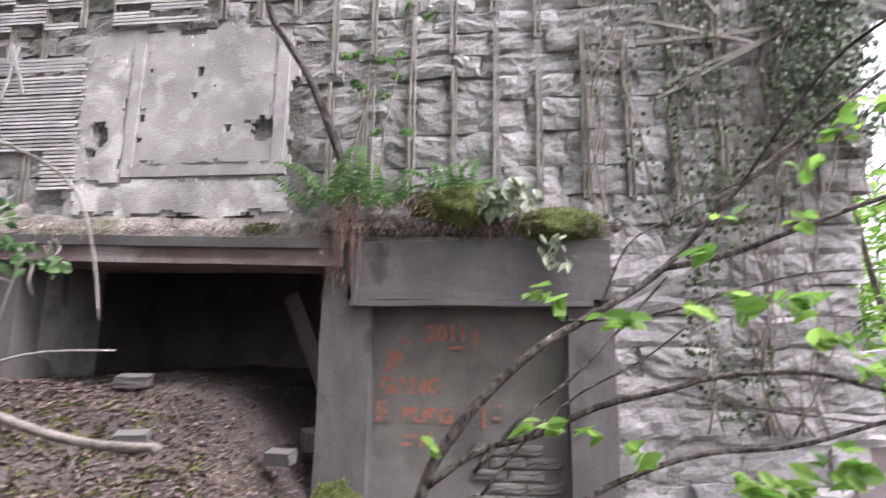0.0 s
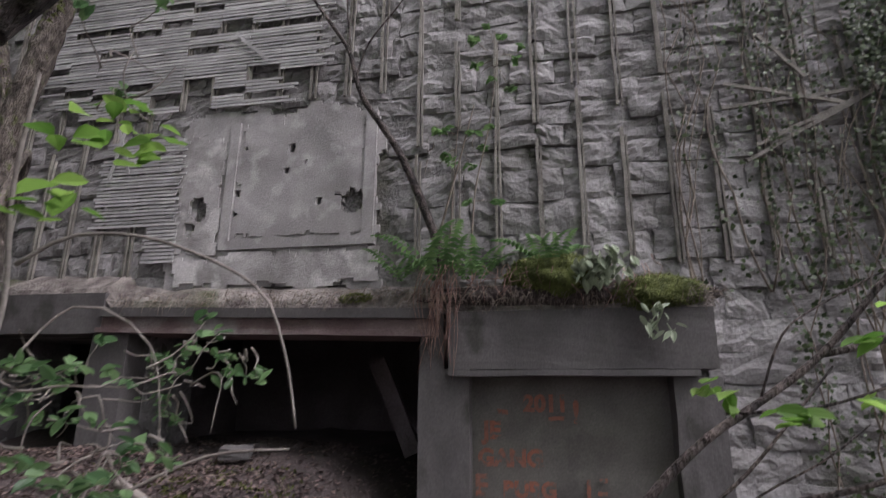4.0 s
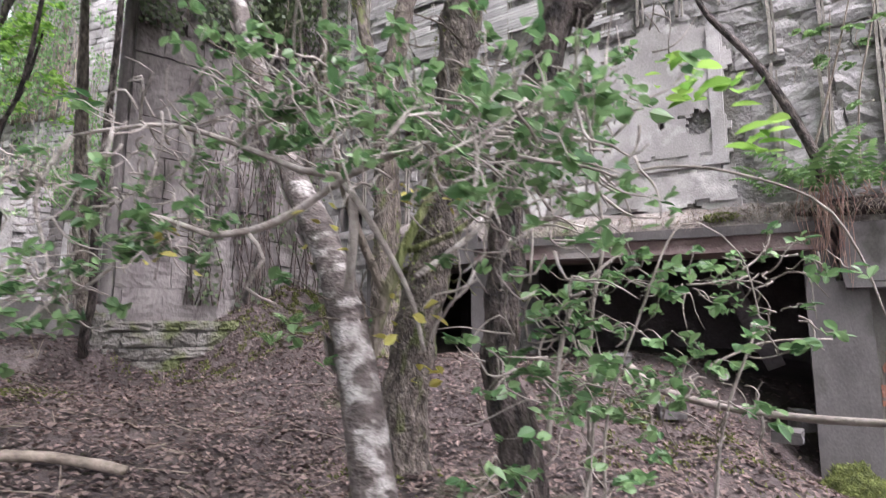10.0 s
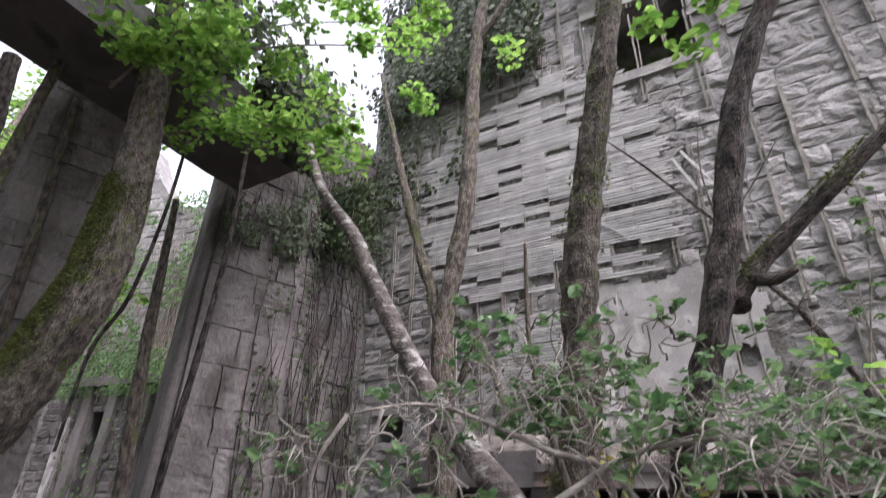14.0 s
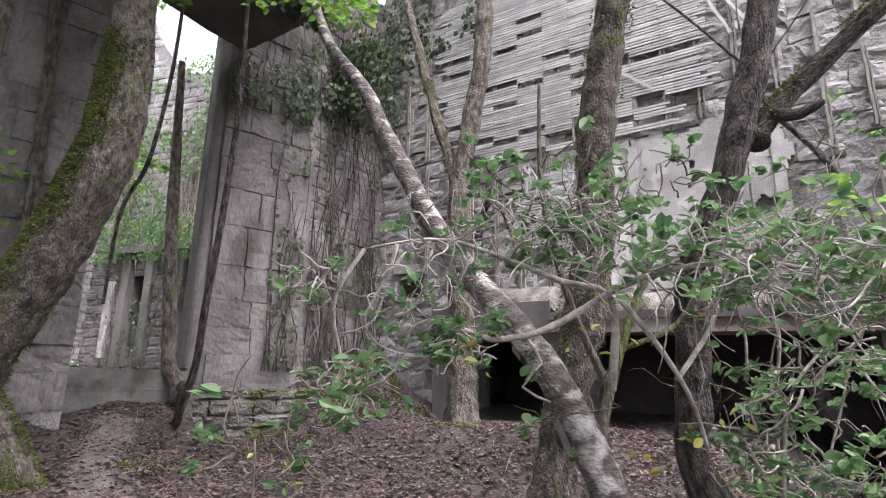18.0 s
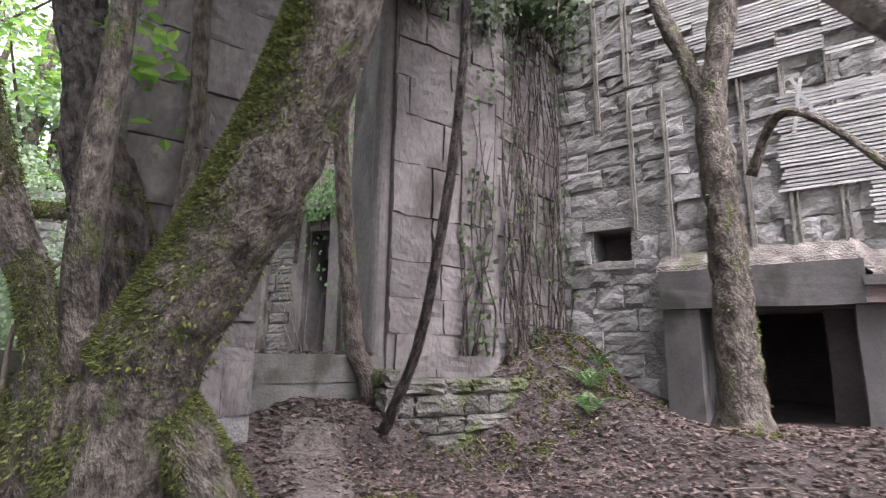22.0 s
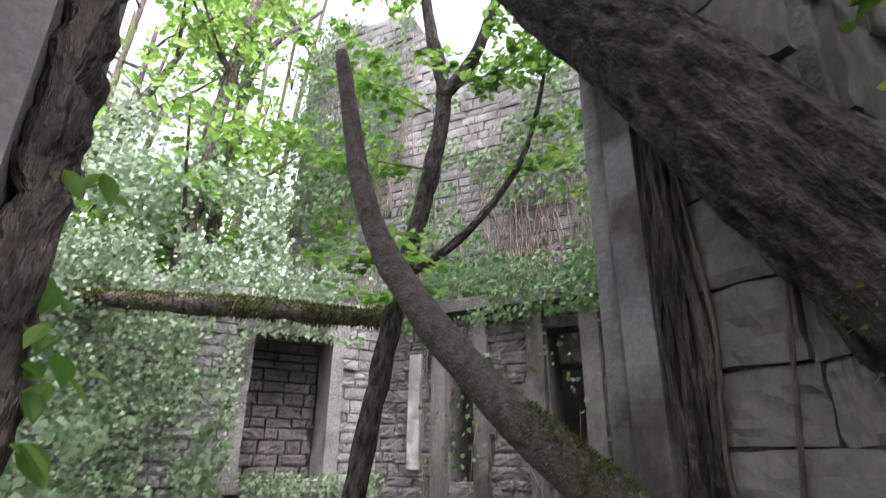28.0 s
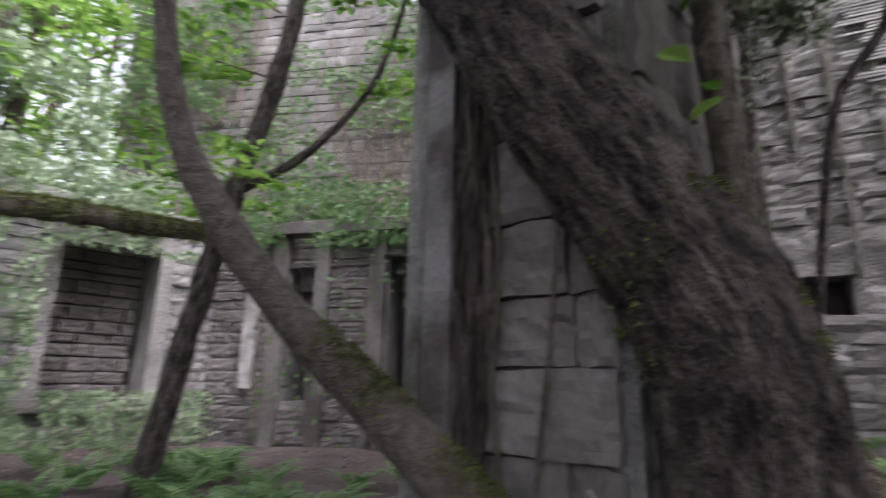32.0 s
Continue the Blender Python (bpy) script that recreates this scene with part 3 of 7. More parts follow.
SHOTS = [(-2.97, 3.92, 0.045, 1.5), (-3.02, 3.66, 0.03, 2.2), (-3.58, 3.44, 0.045, 1.3), (-3.62, 3.20, 0.045, 1.4), (-2.25, 3.27, 0.12, 1.3), (-2.42, 3.35, 0.05, 0.6), (-2.62, 3.30, 0.025, 1.6), (-2.80, 3.74, 0.02, 1), (-3.52, 3.95, 0.025, 1), (-4.02, 3.28, 0.10, 1.5), (-4.10, 3.05, 0.07, 1.2)]
sheet(-4.36, -1.92, 2.28, 4.48, WY - 0.045, 0.2, 0.17, PLASTER, panel, "render_coat", SHOTS, 0.04, 2, 0.014)
sheet(-4.3, -1.95, 2.32, 2.80, WY - 0.062, 0.02, 0.16, PEELED, panel, "peeling_coat", (), 0.035, 6, 0.01)
sheet(-4.34, -3.72, 2.75, 4.2, WY - 0.06, 0.02, 0.10, PEELED, panel, "peeling_coat", SHOTS, 0.035, 4, 0.012)
sheet(-3.62, -2.1, 2.9, 4.3, WY - 0.056, 0.02, 0.10, PLASTER, panel, "inner_coat", SHOTS, 0.04, 9, 0.01)
for a, b in (((-3.72, WY - 0.075, 2.80), (-2.0, WY + 0.1, 2.90)), ((-3.72, WY - 0.072, 2.90), (-3.61, WY + 0.1, 4.28)), ((-2.14, WY - 0.072, 2.90), (-2.02, WY + 0.1, 4.3))):
    bm = block(bmesh.new(), a, b, 0.01, 0.006, 8, 7)
    part("raised_border", bm, PLASTER, panel)
# dark sheet put behind the coat in place of the holes' shade
part("hole_shade", block(bmesh.new(), (-4.3, WY + 0.03, 2.3), (-1.96, WY + 0.2, 4.4), 0), DARKROOM, panel, "dark sheet standing in for the shade behind the holes")

# ---- laths and battens ----
laths = thing("lath_panel", "rows of thin weathered laths still nailed over the stones", "lath", kind="structure")
LATH_ME = []
for k in range(5):
    v, f = [], []
    for j in range(9):
        x = j / 8 - 0.5
        dz, dy = 0.16 * noise.noise(Vector((x * 3, k * 5, 0))), 0.4 * noise.noise(Vector((x * 4, 0, k * 3)))
        v += [(x, -0.5 + dy, -0.5 + dz), (x, -0.5 + dy, 0.5 + dz), (x, 0.5 + dy, 0.5 + dz), (x, 0.5 + dy, -0.5 + dz)]
    for j in range(8):
        for q in range(4):
            a, b = j * 4 + q, j * 4 + (q + 1) % 4
            f.append((a, b, b + 4, a + 4))
    f += [(3, 2, 1, 0), (32, 33, 34, 35)]
    LATH_ME.append(mesh_of("lath", v, f, LATH))
BX = [-7.25 + 0.405 * k for k in range(27)]


def lath_rows():
    """(left, right, height) of each lath."""
    r = random.Random(11)
    out = []
    for k in range(96):
        z = 4.50 + k * 0.042
        lo = -6.7 + max(0, (5.0 - z)) * 1.9 + max(0, z - 7.2) * 1.2
        hi = -2.5 - max(0, z - 6.2) * 0.30 if z > 4.8 else -3.0
        if z > 8.1:
            lo, hi = -5.6, -3.9
        bay = 0.405
        first, last = math.ceil((lo + 7.25) / bay), math.floor((hi + 7.25) / bay)
        n = first
        while n < last:
            run = 0
            while n + run < last and run < 4 and not (noise.noise(Vector(((n + run) * 0.9, (k // 2) * 1.7, 4))) > (0.30 if 5.0 < z < 7.6 else 0.16) or (run and r.random() < 0.16)):
                run += 1
            if run:
                a = -7.25 + n * bay - (0.3 * r.random() if n == first else 0.0) + 0.006
                out.append((a, -7.25 + (n + run) * bay - 0.004 + (0.25 * r.random() if n + run == last else 0.0), z))
            n += max(run, 1)
    for k in range(25):
        z = 3.12 + k * 0.042
        x0 = -5.35 + 0.08 * r.random()
        out.append((x0, -4.3 + 0.1 * r.random(), z)) if k != 20 else None
    for k in range(10):
        out.append((-4.62 + 0.05 * r.random(), -4.22, 2.70 + k * 0.042))
    return out


ROWS_L = lath_rows()
r_l = random.Random(4)
ROWS_L.sort(key=lambda q: abs((q[0] + q[1]) / 2 + 4.2) + abs(q[2] - 4.6))
lv, lf = [], []
for n, (a, b, z) in enumerate(ROWS_L):
    me = r_l.choice(LATH_ME)
    m = Matrix.Translation(((a + b) / 2, WY - 0.085 + r_l.uniform(-0.006, 0.006), z)) @ Matrix.Rotation(r_l.gauss(0, 0.003) if r_l.random() > 0.02 else r_l.gauss(0, 0.03), 4, "Y") @ Matrix.Diagonal((b - a, 0.010, 0.027, 1))
    if n < 290:
        piece("lath", me, laths, m=m)
    else:
        o = len(lv)
        lv += [m @ v.co for v in me.vertices]
        lf += [[i + o for i in p.vertices] for p in me.polygons]
tagged(piece("lath_rows", mesh_of("lath_rows", lv, lf, LATH), laths), kind="stuff")
for a, b, x, z, rot in (((1), 0, -3.55, 5.22, 0.75), (0, 0, -5.02, 4.02, 1.2), (0, 0, -5.1, 3.98, 1.75), (0, 0, -2.35, 5.9, 1.1), (0, 0, -2.5, 5.8, 1.2)):
    piece("loose_lath", LATH_ME[0], laths, m=Matrix.Translation((x, WY - 0.12, z)) @ Matrix.Rotation(rot, 4, "Y") @ Matrix.Diagonal((0.62, 0.012, 0.035, 1)))

BATTEN_ME = []
for k in range(4):
    v, f = [], []
    for j in range(13):
        z = j / 12 - 0.5
        dx, dy = 0.35 * noise.noise(Vector((z * 4, k * 5, 0))), 0.3 * noise.noise(Vector((z * 4, 0, k * 3)))
        v += [(-0.5 + dx, -0.5 + dy, z), (0.5 + dx, -0.5 + dy, z), (0.5 + dx, 0.5 + dy, z), (-0.5 + dx, 0.5 + dy, z)]
    for j in range(12):
        for q in range(4):
            a, b = j * 4 + q, j * 4 + (q + 1) % 4
            f.append((a, b, b + 4, a + 4))
    f += [(3, 2, 1, 0), (48, 49, 50, 51)]
    BATTEN_ME.append(mesh_of("batten", v, f, BATTEN))
battens = thing("batten_rows", "upright wooden battens nailed to the stone face", "battens", kind="structure")
r_b = random.Random(8)
for n, x in enumerate(BX):
    if x > 3.2:
        break
    z = 2.5 if x > -1.9 or x < -4.5 else 4.5
    if x < -6.8:
        z = 2.9
    top = 9.5 if x < 1.5 else 7.5
    while z < top:
        ln = r_b.uniform(0.9, 2.6)
        if r_b.random() < 0.82 or -6.7 < x < -2.4:
            piece("batten", r_b.choice(BATTEN_ME), battens, m=Matrix.Translation((x + r_b.gauss(0, 0.012), WY - 0.055, z + ln / 2)) @ Matrix.Rotation(r_b.gauss(0, 0.008), 4, "Y") @ Matrix.Diagonal((r_b.uniform(0.022, 0.036), 0.035, ln, 1)))
            if x < 2.2:
                piece("batten", r_b.choice(BATTEN_ME), battens, m=Matrix.Translation((x + 0.04, WY - 0.05, z + ln / 2 - 0.05)) @ Matrix.Rotation(r_b.gauss(0, 0.006), 4, "Y") @ Matrix.Diagonal((0.018, 0.03, ln * 0.95, 1)))
        z += ln + r_b.uniform(0.02, 0.3)
for x0, z0, x1, z1 in ((1.35, 3.95, 2.7, 4.05), (1.5, 3.4, 2.9, 4.15), (1.6, 3.55, 2.5, 3.95), (1.4, 4.2, 2.4, 3.9), (1.75, 4.7, 2.1, 4.2)):
    ln = math.hypot(x1 - x0, z1 - z0)
    piece("fallen_batten", BATTEN_ME[1], battens, m=Matrix.Translation(((x0 + x1) / 2, WY - 0.13, (z0 + z1) / 2)) @ Matrix.Rotation(math.atan2(x1 - x0, z1 - z0), 4, "Y") @ Matrix.Diagonal((0.035, 0.02, ln, 1)))

# stone lintel and sill round the high window
high = thing("window_1", "empty upper window with a heavy stone lintel", "window", kind="structure")
part("lintel", block(bmesh.new(), (-3.62, WY - 0.08, 9.40), (-1.7, WY + 0.4, 9.85), 0.02, 0.02, 5, 2), ASHLAR, high)
part("window_sill", block(bmesh.new(), (-3.4, WY - 0.1, 7.72), (-1.85, WY + 0.4, 7.9), 0.02, 0.02, 5, 5), ASHLAR, high)

# ---- the arcade wall: s runs south along it, n is its outward side ----
ARC = Matrix(((0.946, -0.325, 0, -7.35), (-0.325, -0.946, 0, 5.2), (0, 0, 1, 0), (0, 0, 0, 1)))
# local x = outward, local y = along


def arc(n, s, z):
    return ARC @ Vector((n, s, z))


# to hang courses on its faces: x of a course runs along s, its face looks outward
FACE_E = ARC @ Matrix(((0, -1, 0, 0), (1, 0, 0, 0), (0, 0, 1, 0), (0, 0, 0, 1)))
G_STONES = [stone_mesh("stone_block", AGED, 30 + k, n=(10, 2, 8), rough=0.075, round_off=0.045, wander=0.7) for k in range(8)]
E_STONES = [stone_mesh("stone_block", AGED, 110 + k, n=(14, 2, 8), rough=0.09, round_off=0.05, wander=0.7) for k in range(6)]
R_STONES = [stone_mesh("stone", AGED, 60 + k, rough=0.08, round_off=0.05) for k in range(6)]
O_STONES = [stone_mesh("stone", OLDSTONE, 70 + k, rough=0.16, round_off=0.16, wander=1.6) for k in range(6)]


def pier(name, label, s0, s1, n0, n1, z0, z1, mat=MORTAR):
    ob = thing(name, label, "pier", kind="structure")
    bm = block(bmesh.new(), (n0, s0, z0), (n1, s1, z1), 0, 0)
    bm.transform(ARC)
    part("core", bm, mat, ob)
    return ob


def clad(ob, s0, s1, z0, z1, n, height, length, meshes, depth, seed, near, face="e", name="stone_block"):
    r = random.Random(seed)
    pl = courses(s0, s1, z0, z1, height, length, r, lambda a, b, z0, z1: False, 0.009)
    m = FACE_E @ Matrix.Translation((0, -n, 0)) if face == "e" else ARC @ Matrix.Translation((0, n, 0)) @ Matrix.Rotation(math.pi, 4, "Z")
    masonry(ob, name, meshes, pl, depth, near, m, "masonry")


p1 = pier("wall_arcade_north", "ivy-hung stone pier joining the arcade to the tall wall", 1.6, 2.9, -0.9, 0.035, 0.3, 6.6, AGED)
clad(p1, 1.66, 2.9, 0.8, 6.6, 0.0, 0.42, 0.7, G_STONES, 0.14, 7, lambda q: q[1])
# rough return between the pier and the tall wall
ra, rb = arc(0.02, 1.66, 0), Vector((-7.78, 5.3, 0))
rd = (rb - ra).normalized()
RM = Matrix(((rd.x, -rd.y, 0, ra.x), (rd.y, rd.x, 0, ra.y), (0, 0, 1, 0), (0, 0, 0, 1)))
bm = block(bmesh.new(), (0, 0.035, 0.3), ((rb - ra).length, 0.8, 7.6), 0, 0.0)
bm.transform(RM)
part("return_core", bm, AGED, p1)
masonry(p1, "stone", R_STONES, courses(0, (rb - ra).length, 0.8, 7.6, 0.27, 0.48, random.Random(8), lambda a, b, z0, z1: False, 0.009), 0.14, lambda q: q[1], RM @ Matrix.Translation((0, 0.05, 0)))
part("nook_shaft", (lambda bm: (bmesh.ops.create_cone(bm, cap_ends=True, segments=20, radius1=0.11, radius2=0.11, depth=4.6, matrix=ARC @ Matrix.Translation((-0.12, 2.92, 3.6))), bm)[1])(bmesh.new()), AGED, p1, "smooth rounded shaft at the corner")
p2 = pier("arcade_pier", "squared stone pier between two bays of the arcade", 4.22, 5.165, -0.22, 0.61, 0.3, 6.2)
clad(p2, 4.22, 5.12, 1.0, 6.1, 0.58, 0.34, 0.55, E_STONES, 0.12, 9, lambda q: q[1])
clad(p2, -0.57, -0.06, 1.0, 6.1, 5.14, 0.27, 0.40, E_STONES, 0.12, 10, lambda q: q[1], "s")
bm = block(bmesh.new(), (-0.14, 5.12, 0.9), (0.05, 5.27, 6.1), 0.03)
bm.transform(ARC)
part("pilaster", bm, SMOOTH, p2, "plain dressed pilaster")
part("nook_shaft", (lambda bm: (bmesh.ops.create_cone(bm, cap_ends=True, segments=20, radius1=0.065, radius2=0.065, depth=5.0, matrix=ARC @ Matrix.Translation((-0.19, 5.19, 3.5))), bm)[1])(bmesh.new()), ASHLAR, p2, "rounded corner shaft")
p3 = pier("arcade_pier", "pale smooth stone pier with a bark-covered vine on its edge", 6.95, 8.3, -0.7, 0.1, 0.2, 6.4, SMOOTH)

for s0, s1, nf in ((2.9, 4.22, -0.05), (5.12, 6.97, 0.15)):
    sill = thing("arcade_sill", "low stone sill wall between the piers, mossy on top", "sill", kind="structure")
    bm = block(bmesh.new(), (nf - 0.55, s0, 1.16), (nf + 0.06, s1, 1.39), 0.02, 0.012, 6, 3)
    bm.transform(ARC)
    part("coping", bm, SILL, sill, "flat coping of pale stone")
    bm = block(bmesh.new(), (nf - 0.5, s0, 0.5), (nf + 0.048, s1, 1.163), 0, 0.01, 6, 5)
    bm.transform(ARC)
    part("core", bm, SILL, sill)
slab = thing("bridge_slab", "broad concrete slab crossing high beside the arcade, overgrown", "slab", kind="structure")
bm = block(bmesh.new(), (-8.08, -3.2, 5.62), (-7.0, 2.46, 5.95), 0.03, 0.03, 9, 5)
part("slab_body", bm, CONCRETE, slab, "dark stained underside of rough concrete")
bm = block(bmesh.new(), (-7.16, -3.2, 5.954), (-6.98, 2.46, 6.2), 0.03, 0.03, 9, 6)
part("kerb", bm, ASHLAR, slab, "pale kerb stones along the slab's edge")

# ---- ruined room beyond the arcade ----
F_STONES = [stone_mesh("stone", STONE, 80 + k, n=(5, 2, 3), rough=0.07, round_off=0.04) for k in range(7)]
def plan_wall(name, label, a, b, z0, z1, thick, holes, height, length, seed, meshes=None, top=None):
    """A wall whose face runs from a to b on the plan, seen from its right-hand side."""
    a, b = Vector((*a, 0)), Vector((*b, 0))
    d = (b - a).normalized()
    ln = (b - a).length
    m = Matrix(((d.x, -d.y, 0, a.x), (d.y, d.x, 0, a.y), (0, 0, 1, 0), (0, 0, 0, 1)))
    ob = thing(name, label, "wall", kind="structure")
    bm = walled(bmesh.new(), 0, ln, z0, z1, 0.02, thick, holes, top)
    bm.transform(m)
    part("core", bm, MORTAR, ob)
    r = random.Random(seed)
    pl = courses(0, ln, max(z0, 0.6), z1, height, length, r, lambda a, b, z0, z1: (top is not None and z1 > top((a + b) / 2) - 0.05) or any(h[0] < b - 0.03 and a + 0.03 < h[1] and h[2] < z1 - 0.03 and z0 + 0.03 < h[3] for h in holes))
    masonry(ob, "stone", meshes or F_STONES, pl, 0.12, lambda q: abs(q[1] - 2.5) + 0.0 * q[0], m @ Matrix.Translation((0, 0.05, 0)))
    return ob, m, ln


far_w, far_m, far_len = plan_wall("wall_far_west", "ivy-covered stone wall of the roofless inner room", (-17.2, -4.0), (-14.6, 4.2), 0.5, 3.9, 0.5, [(6.6, 7.75, 1.5, 3.4)], 0.15, 0.30, 21)
near_w, near_m, near_len = plan_wall("wall_inner_north", "stone wall of the inner room with tall narrow doorways", (-14.7, 4.1), (-8.0, 5.3), 0.5, 3.95, 0.5, [(1.3, 1.7, 1.5, 3.3), (2.75, 3.2, 1.3, 3.4), (4.2, 4.65, 1.3, 3.4)], 0.15, 0.30, 22, R_STONES)
def skyline(x):
    return float(np.interp(x, (0, 0.4, 2.3, 2.9, 3.6, 4.8, 6.5, 9.5), (9.4, 10.4, 10.2, 9.2, 8.2, 7.7, 8.1, 8.6))) + 0.3 * noise.noise(Vector((x * 1.7, 2, 0))) + 0.15 * noise.noise(Vector((x * 5, 2, 0)))


up_w, up_m, up_len = plan_wall("wall_upper_tower", "tall overgrown upper wall set back above the inner room", (-16.9, 3.7), (-8.0, 6.1), 3.0, 12.0, 0.6, [(0.55, 0.8, 4.3, 5.3)], 0.17, 0.32, 23, top=skyline)
# plain dark panel closing the view through the doorways
tagged(part("backing", block(bmesh.new(), (-16.0, 6.2, 0.3), (-8.4, 6.4, 4.2), 0), DARKROOM), "dark panel added behind the narrow doorways", "wall", kind="structure")

# dressed uprights and a lichened slab on the inner wall
for nm, x0, x1, z0, z1, out, mt, lb in (("pilaster", 1.06, 1.28, 0.7, 3.72, 0.05, AGED, ""), ("pilaster", 1.72, 1.92, 0.7, 3.72, 0.05, AGED, ""), ("pilaster", 2.5, 2.73, 0.7, 3.75, 0.06, AGED, ""), ("pilaster", 3.22, 3.45, 0.7, 3.75, 0.06, AGED, ""), ("cornice", 0.9, 4.7, 3.74, 3.9, 0.12, AGED, "broken stone cornice under the ferns"), ("lichened_slab", 0.66, 0.86, 1.65, 3.2, 0.025, PEELED, "pale lichened upright slab")):
    bm = block(bmesh.new(), (x0, -0.04 - out, z0), (x1, 0.08, z1), 0, 0.012, 6, 3)
    bm.transform(near_m)
    part(nm, bm, mt, near_w, lb)

# closed backs of the small openings
bm = block(bmesh.new(), (-7.6, WY + 0.45, 2.3), (-6.7, WY + 0.7, 3.2), 0, 0)
# the recess's shade is carried by this dark back
tagged(part("recess_back", bm, DARKROOM), "dark back of the small square recess", "wall", kind="structure")
niche = thing("square_niche", "small square recess with a dressed stone sill", "niche", kind="structure")
for nm, a, b2 in (("niche_sill", (-7.42, WY - 0.05, 2.45), (-6.85, WY + 0.3, 2.53)), ("niche_lintel", (-7.45, WY - 0.03, 2.95), (-6.82, WY + 0.3, 3.08))):
    part(nm, block(bmesh.new(), a, b2, 0.012, 0.008, 4, 2), ASHLAR, niche)
# low remains of masonry at the mound's cut edge
low = thing("low_masonry", "low remnant of coursed masonry holding back the mound", "masonry", kind="structure")
bm = block(bmesh.new(), (0.05, 1.55, 0.2), (0.40, 3.05, 1.19), 0, 0)
bm.transform(ARC)
part("core", bm, OLDSTONE, low)
clad(low, 1.55, 3.05, 0.25, 1.16, 0.40, 0.17, 0.36, O_STONES, 0.12, 31, lambda q: q[1], name="stone")
clad(low, -0.46, 0.0, 0.25, 1.16, 3.07, 0.17, 0.3, O_STONES, 0.12, 32, lambda q: q[1], "s", name="stone")
# dark panels added behind the empty windows; the upper one hides the sky
for nm, m4, x0, x1, z0, z1, yy in (("far_backing", far_m, 6.2, 8.2, 1.0, 3.8, 0.6), ("window_backing", Matrix.Identity(4), -3.8, -1.5, 7.4, 11.5, WY + 0.84)):
    bm = block(bmesh.new(), (x0, yy, z0), (x1, yy + 0.2, z1), 0, 0)
    bm.transform(m4)
    tagged(part("wall_backing", bm, OLDSTONE), "dark panel added behind the empty window", "wall", kind="structure")
masonry(far_w, "stone", R_STONES, courses(6.64, 7.71, 1.52, 3.38, 0.15, 0.3, random.Random(41), lambda a, b, z0, z1: False), 0.12, lambda q: q[1], far_m @ Matrix.Translation((0, 0.56, 0)), "inner_masonry")

# dressed surround of the far window
far_frame = thing("window_1", "empty window opening with plain dressed stone surround", "window", kind="structure")
for nm, lo, hi in (("jamb", (6.44, -0.03, 1.5), (6.62, 0.5, 3.4)), ("jamb", (7.73, -0.03, 1.5), (7.92, 0.5, 3.4)), ("lintel", (6.4, -0.04, 3.4), (7.96, 0.5, 3.62)), ("window_sill", (6.38, -0.09, 1.36), (7.98, 0.5, 1.5))):
    bm = block(bmesh.new(), lo, hi, 0.012, 0.012, 5, 3)
    bm.transform(far_m)
    part(nm, bm, ASHLAR, far_frame)

# ---- trees ----
def tree(name, label, trunk, radii, mat, limbs=(), sides=14, rough=0.22, seed=0, crown=None, flare=True, ridge=0.13):
    """A tree of one or more stems; limbs: (way points, radii)."""
    pts = [Vector(p) for p in trunk]
    ob = thing(name, label, "tree", pts[0])
    inv = Matrix.Translation(-pts[0])
    pts0 = [inv @ p for p in pts]
    rs = list(radii)
    big = rs[0] > 0.11
    v, f = tube(pts0, rs, sides * 2 if big else sides, 0.05 if big else 0.09, rough, seed, ridge=ridge if big else 0.0)
    if flare:
        # spread roots at the foot
        v = [Vector((p.x * (1 + 0.4 * math.exp(-max(p.z, 0) * 6) * (0.6 + 0.6 * math.sin(3 * math.atan2(p.y, p.x) + seed))), p.y * (1 + 0.4 * math.exp(-max(p.z, 0) * 6) * (0.6 + 0.6 * math.sin(3 * math.atan2(p.y, p.x) + seed))), p.z)) for p in v]
    mat = TRUNKS.get(mat, mat)
    piece("trunk", barked("trunk", v, f, mat), ob)
    for k, (lp, lr) in enumerate(limbs):
        v, f = tube([inv @ Vector(p) for p in lp], lr, max(8, sides - 4), 0.1, rough, seed + k)
        piece("limb", barked("limb", v, f, mat), ob)
    if crown:
        clumps, size, cm = crown
        leaves("crown", [(inv @ Vector(c), r, n) for c, r, n in clumps], size, cm, ob, seed + 3)
    return ob


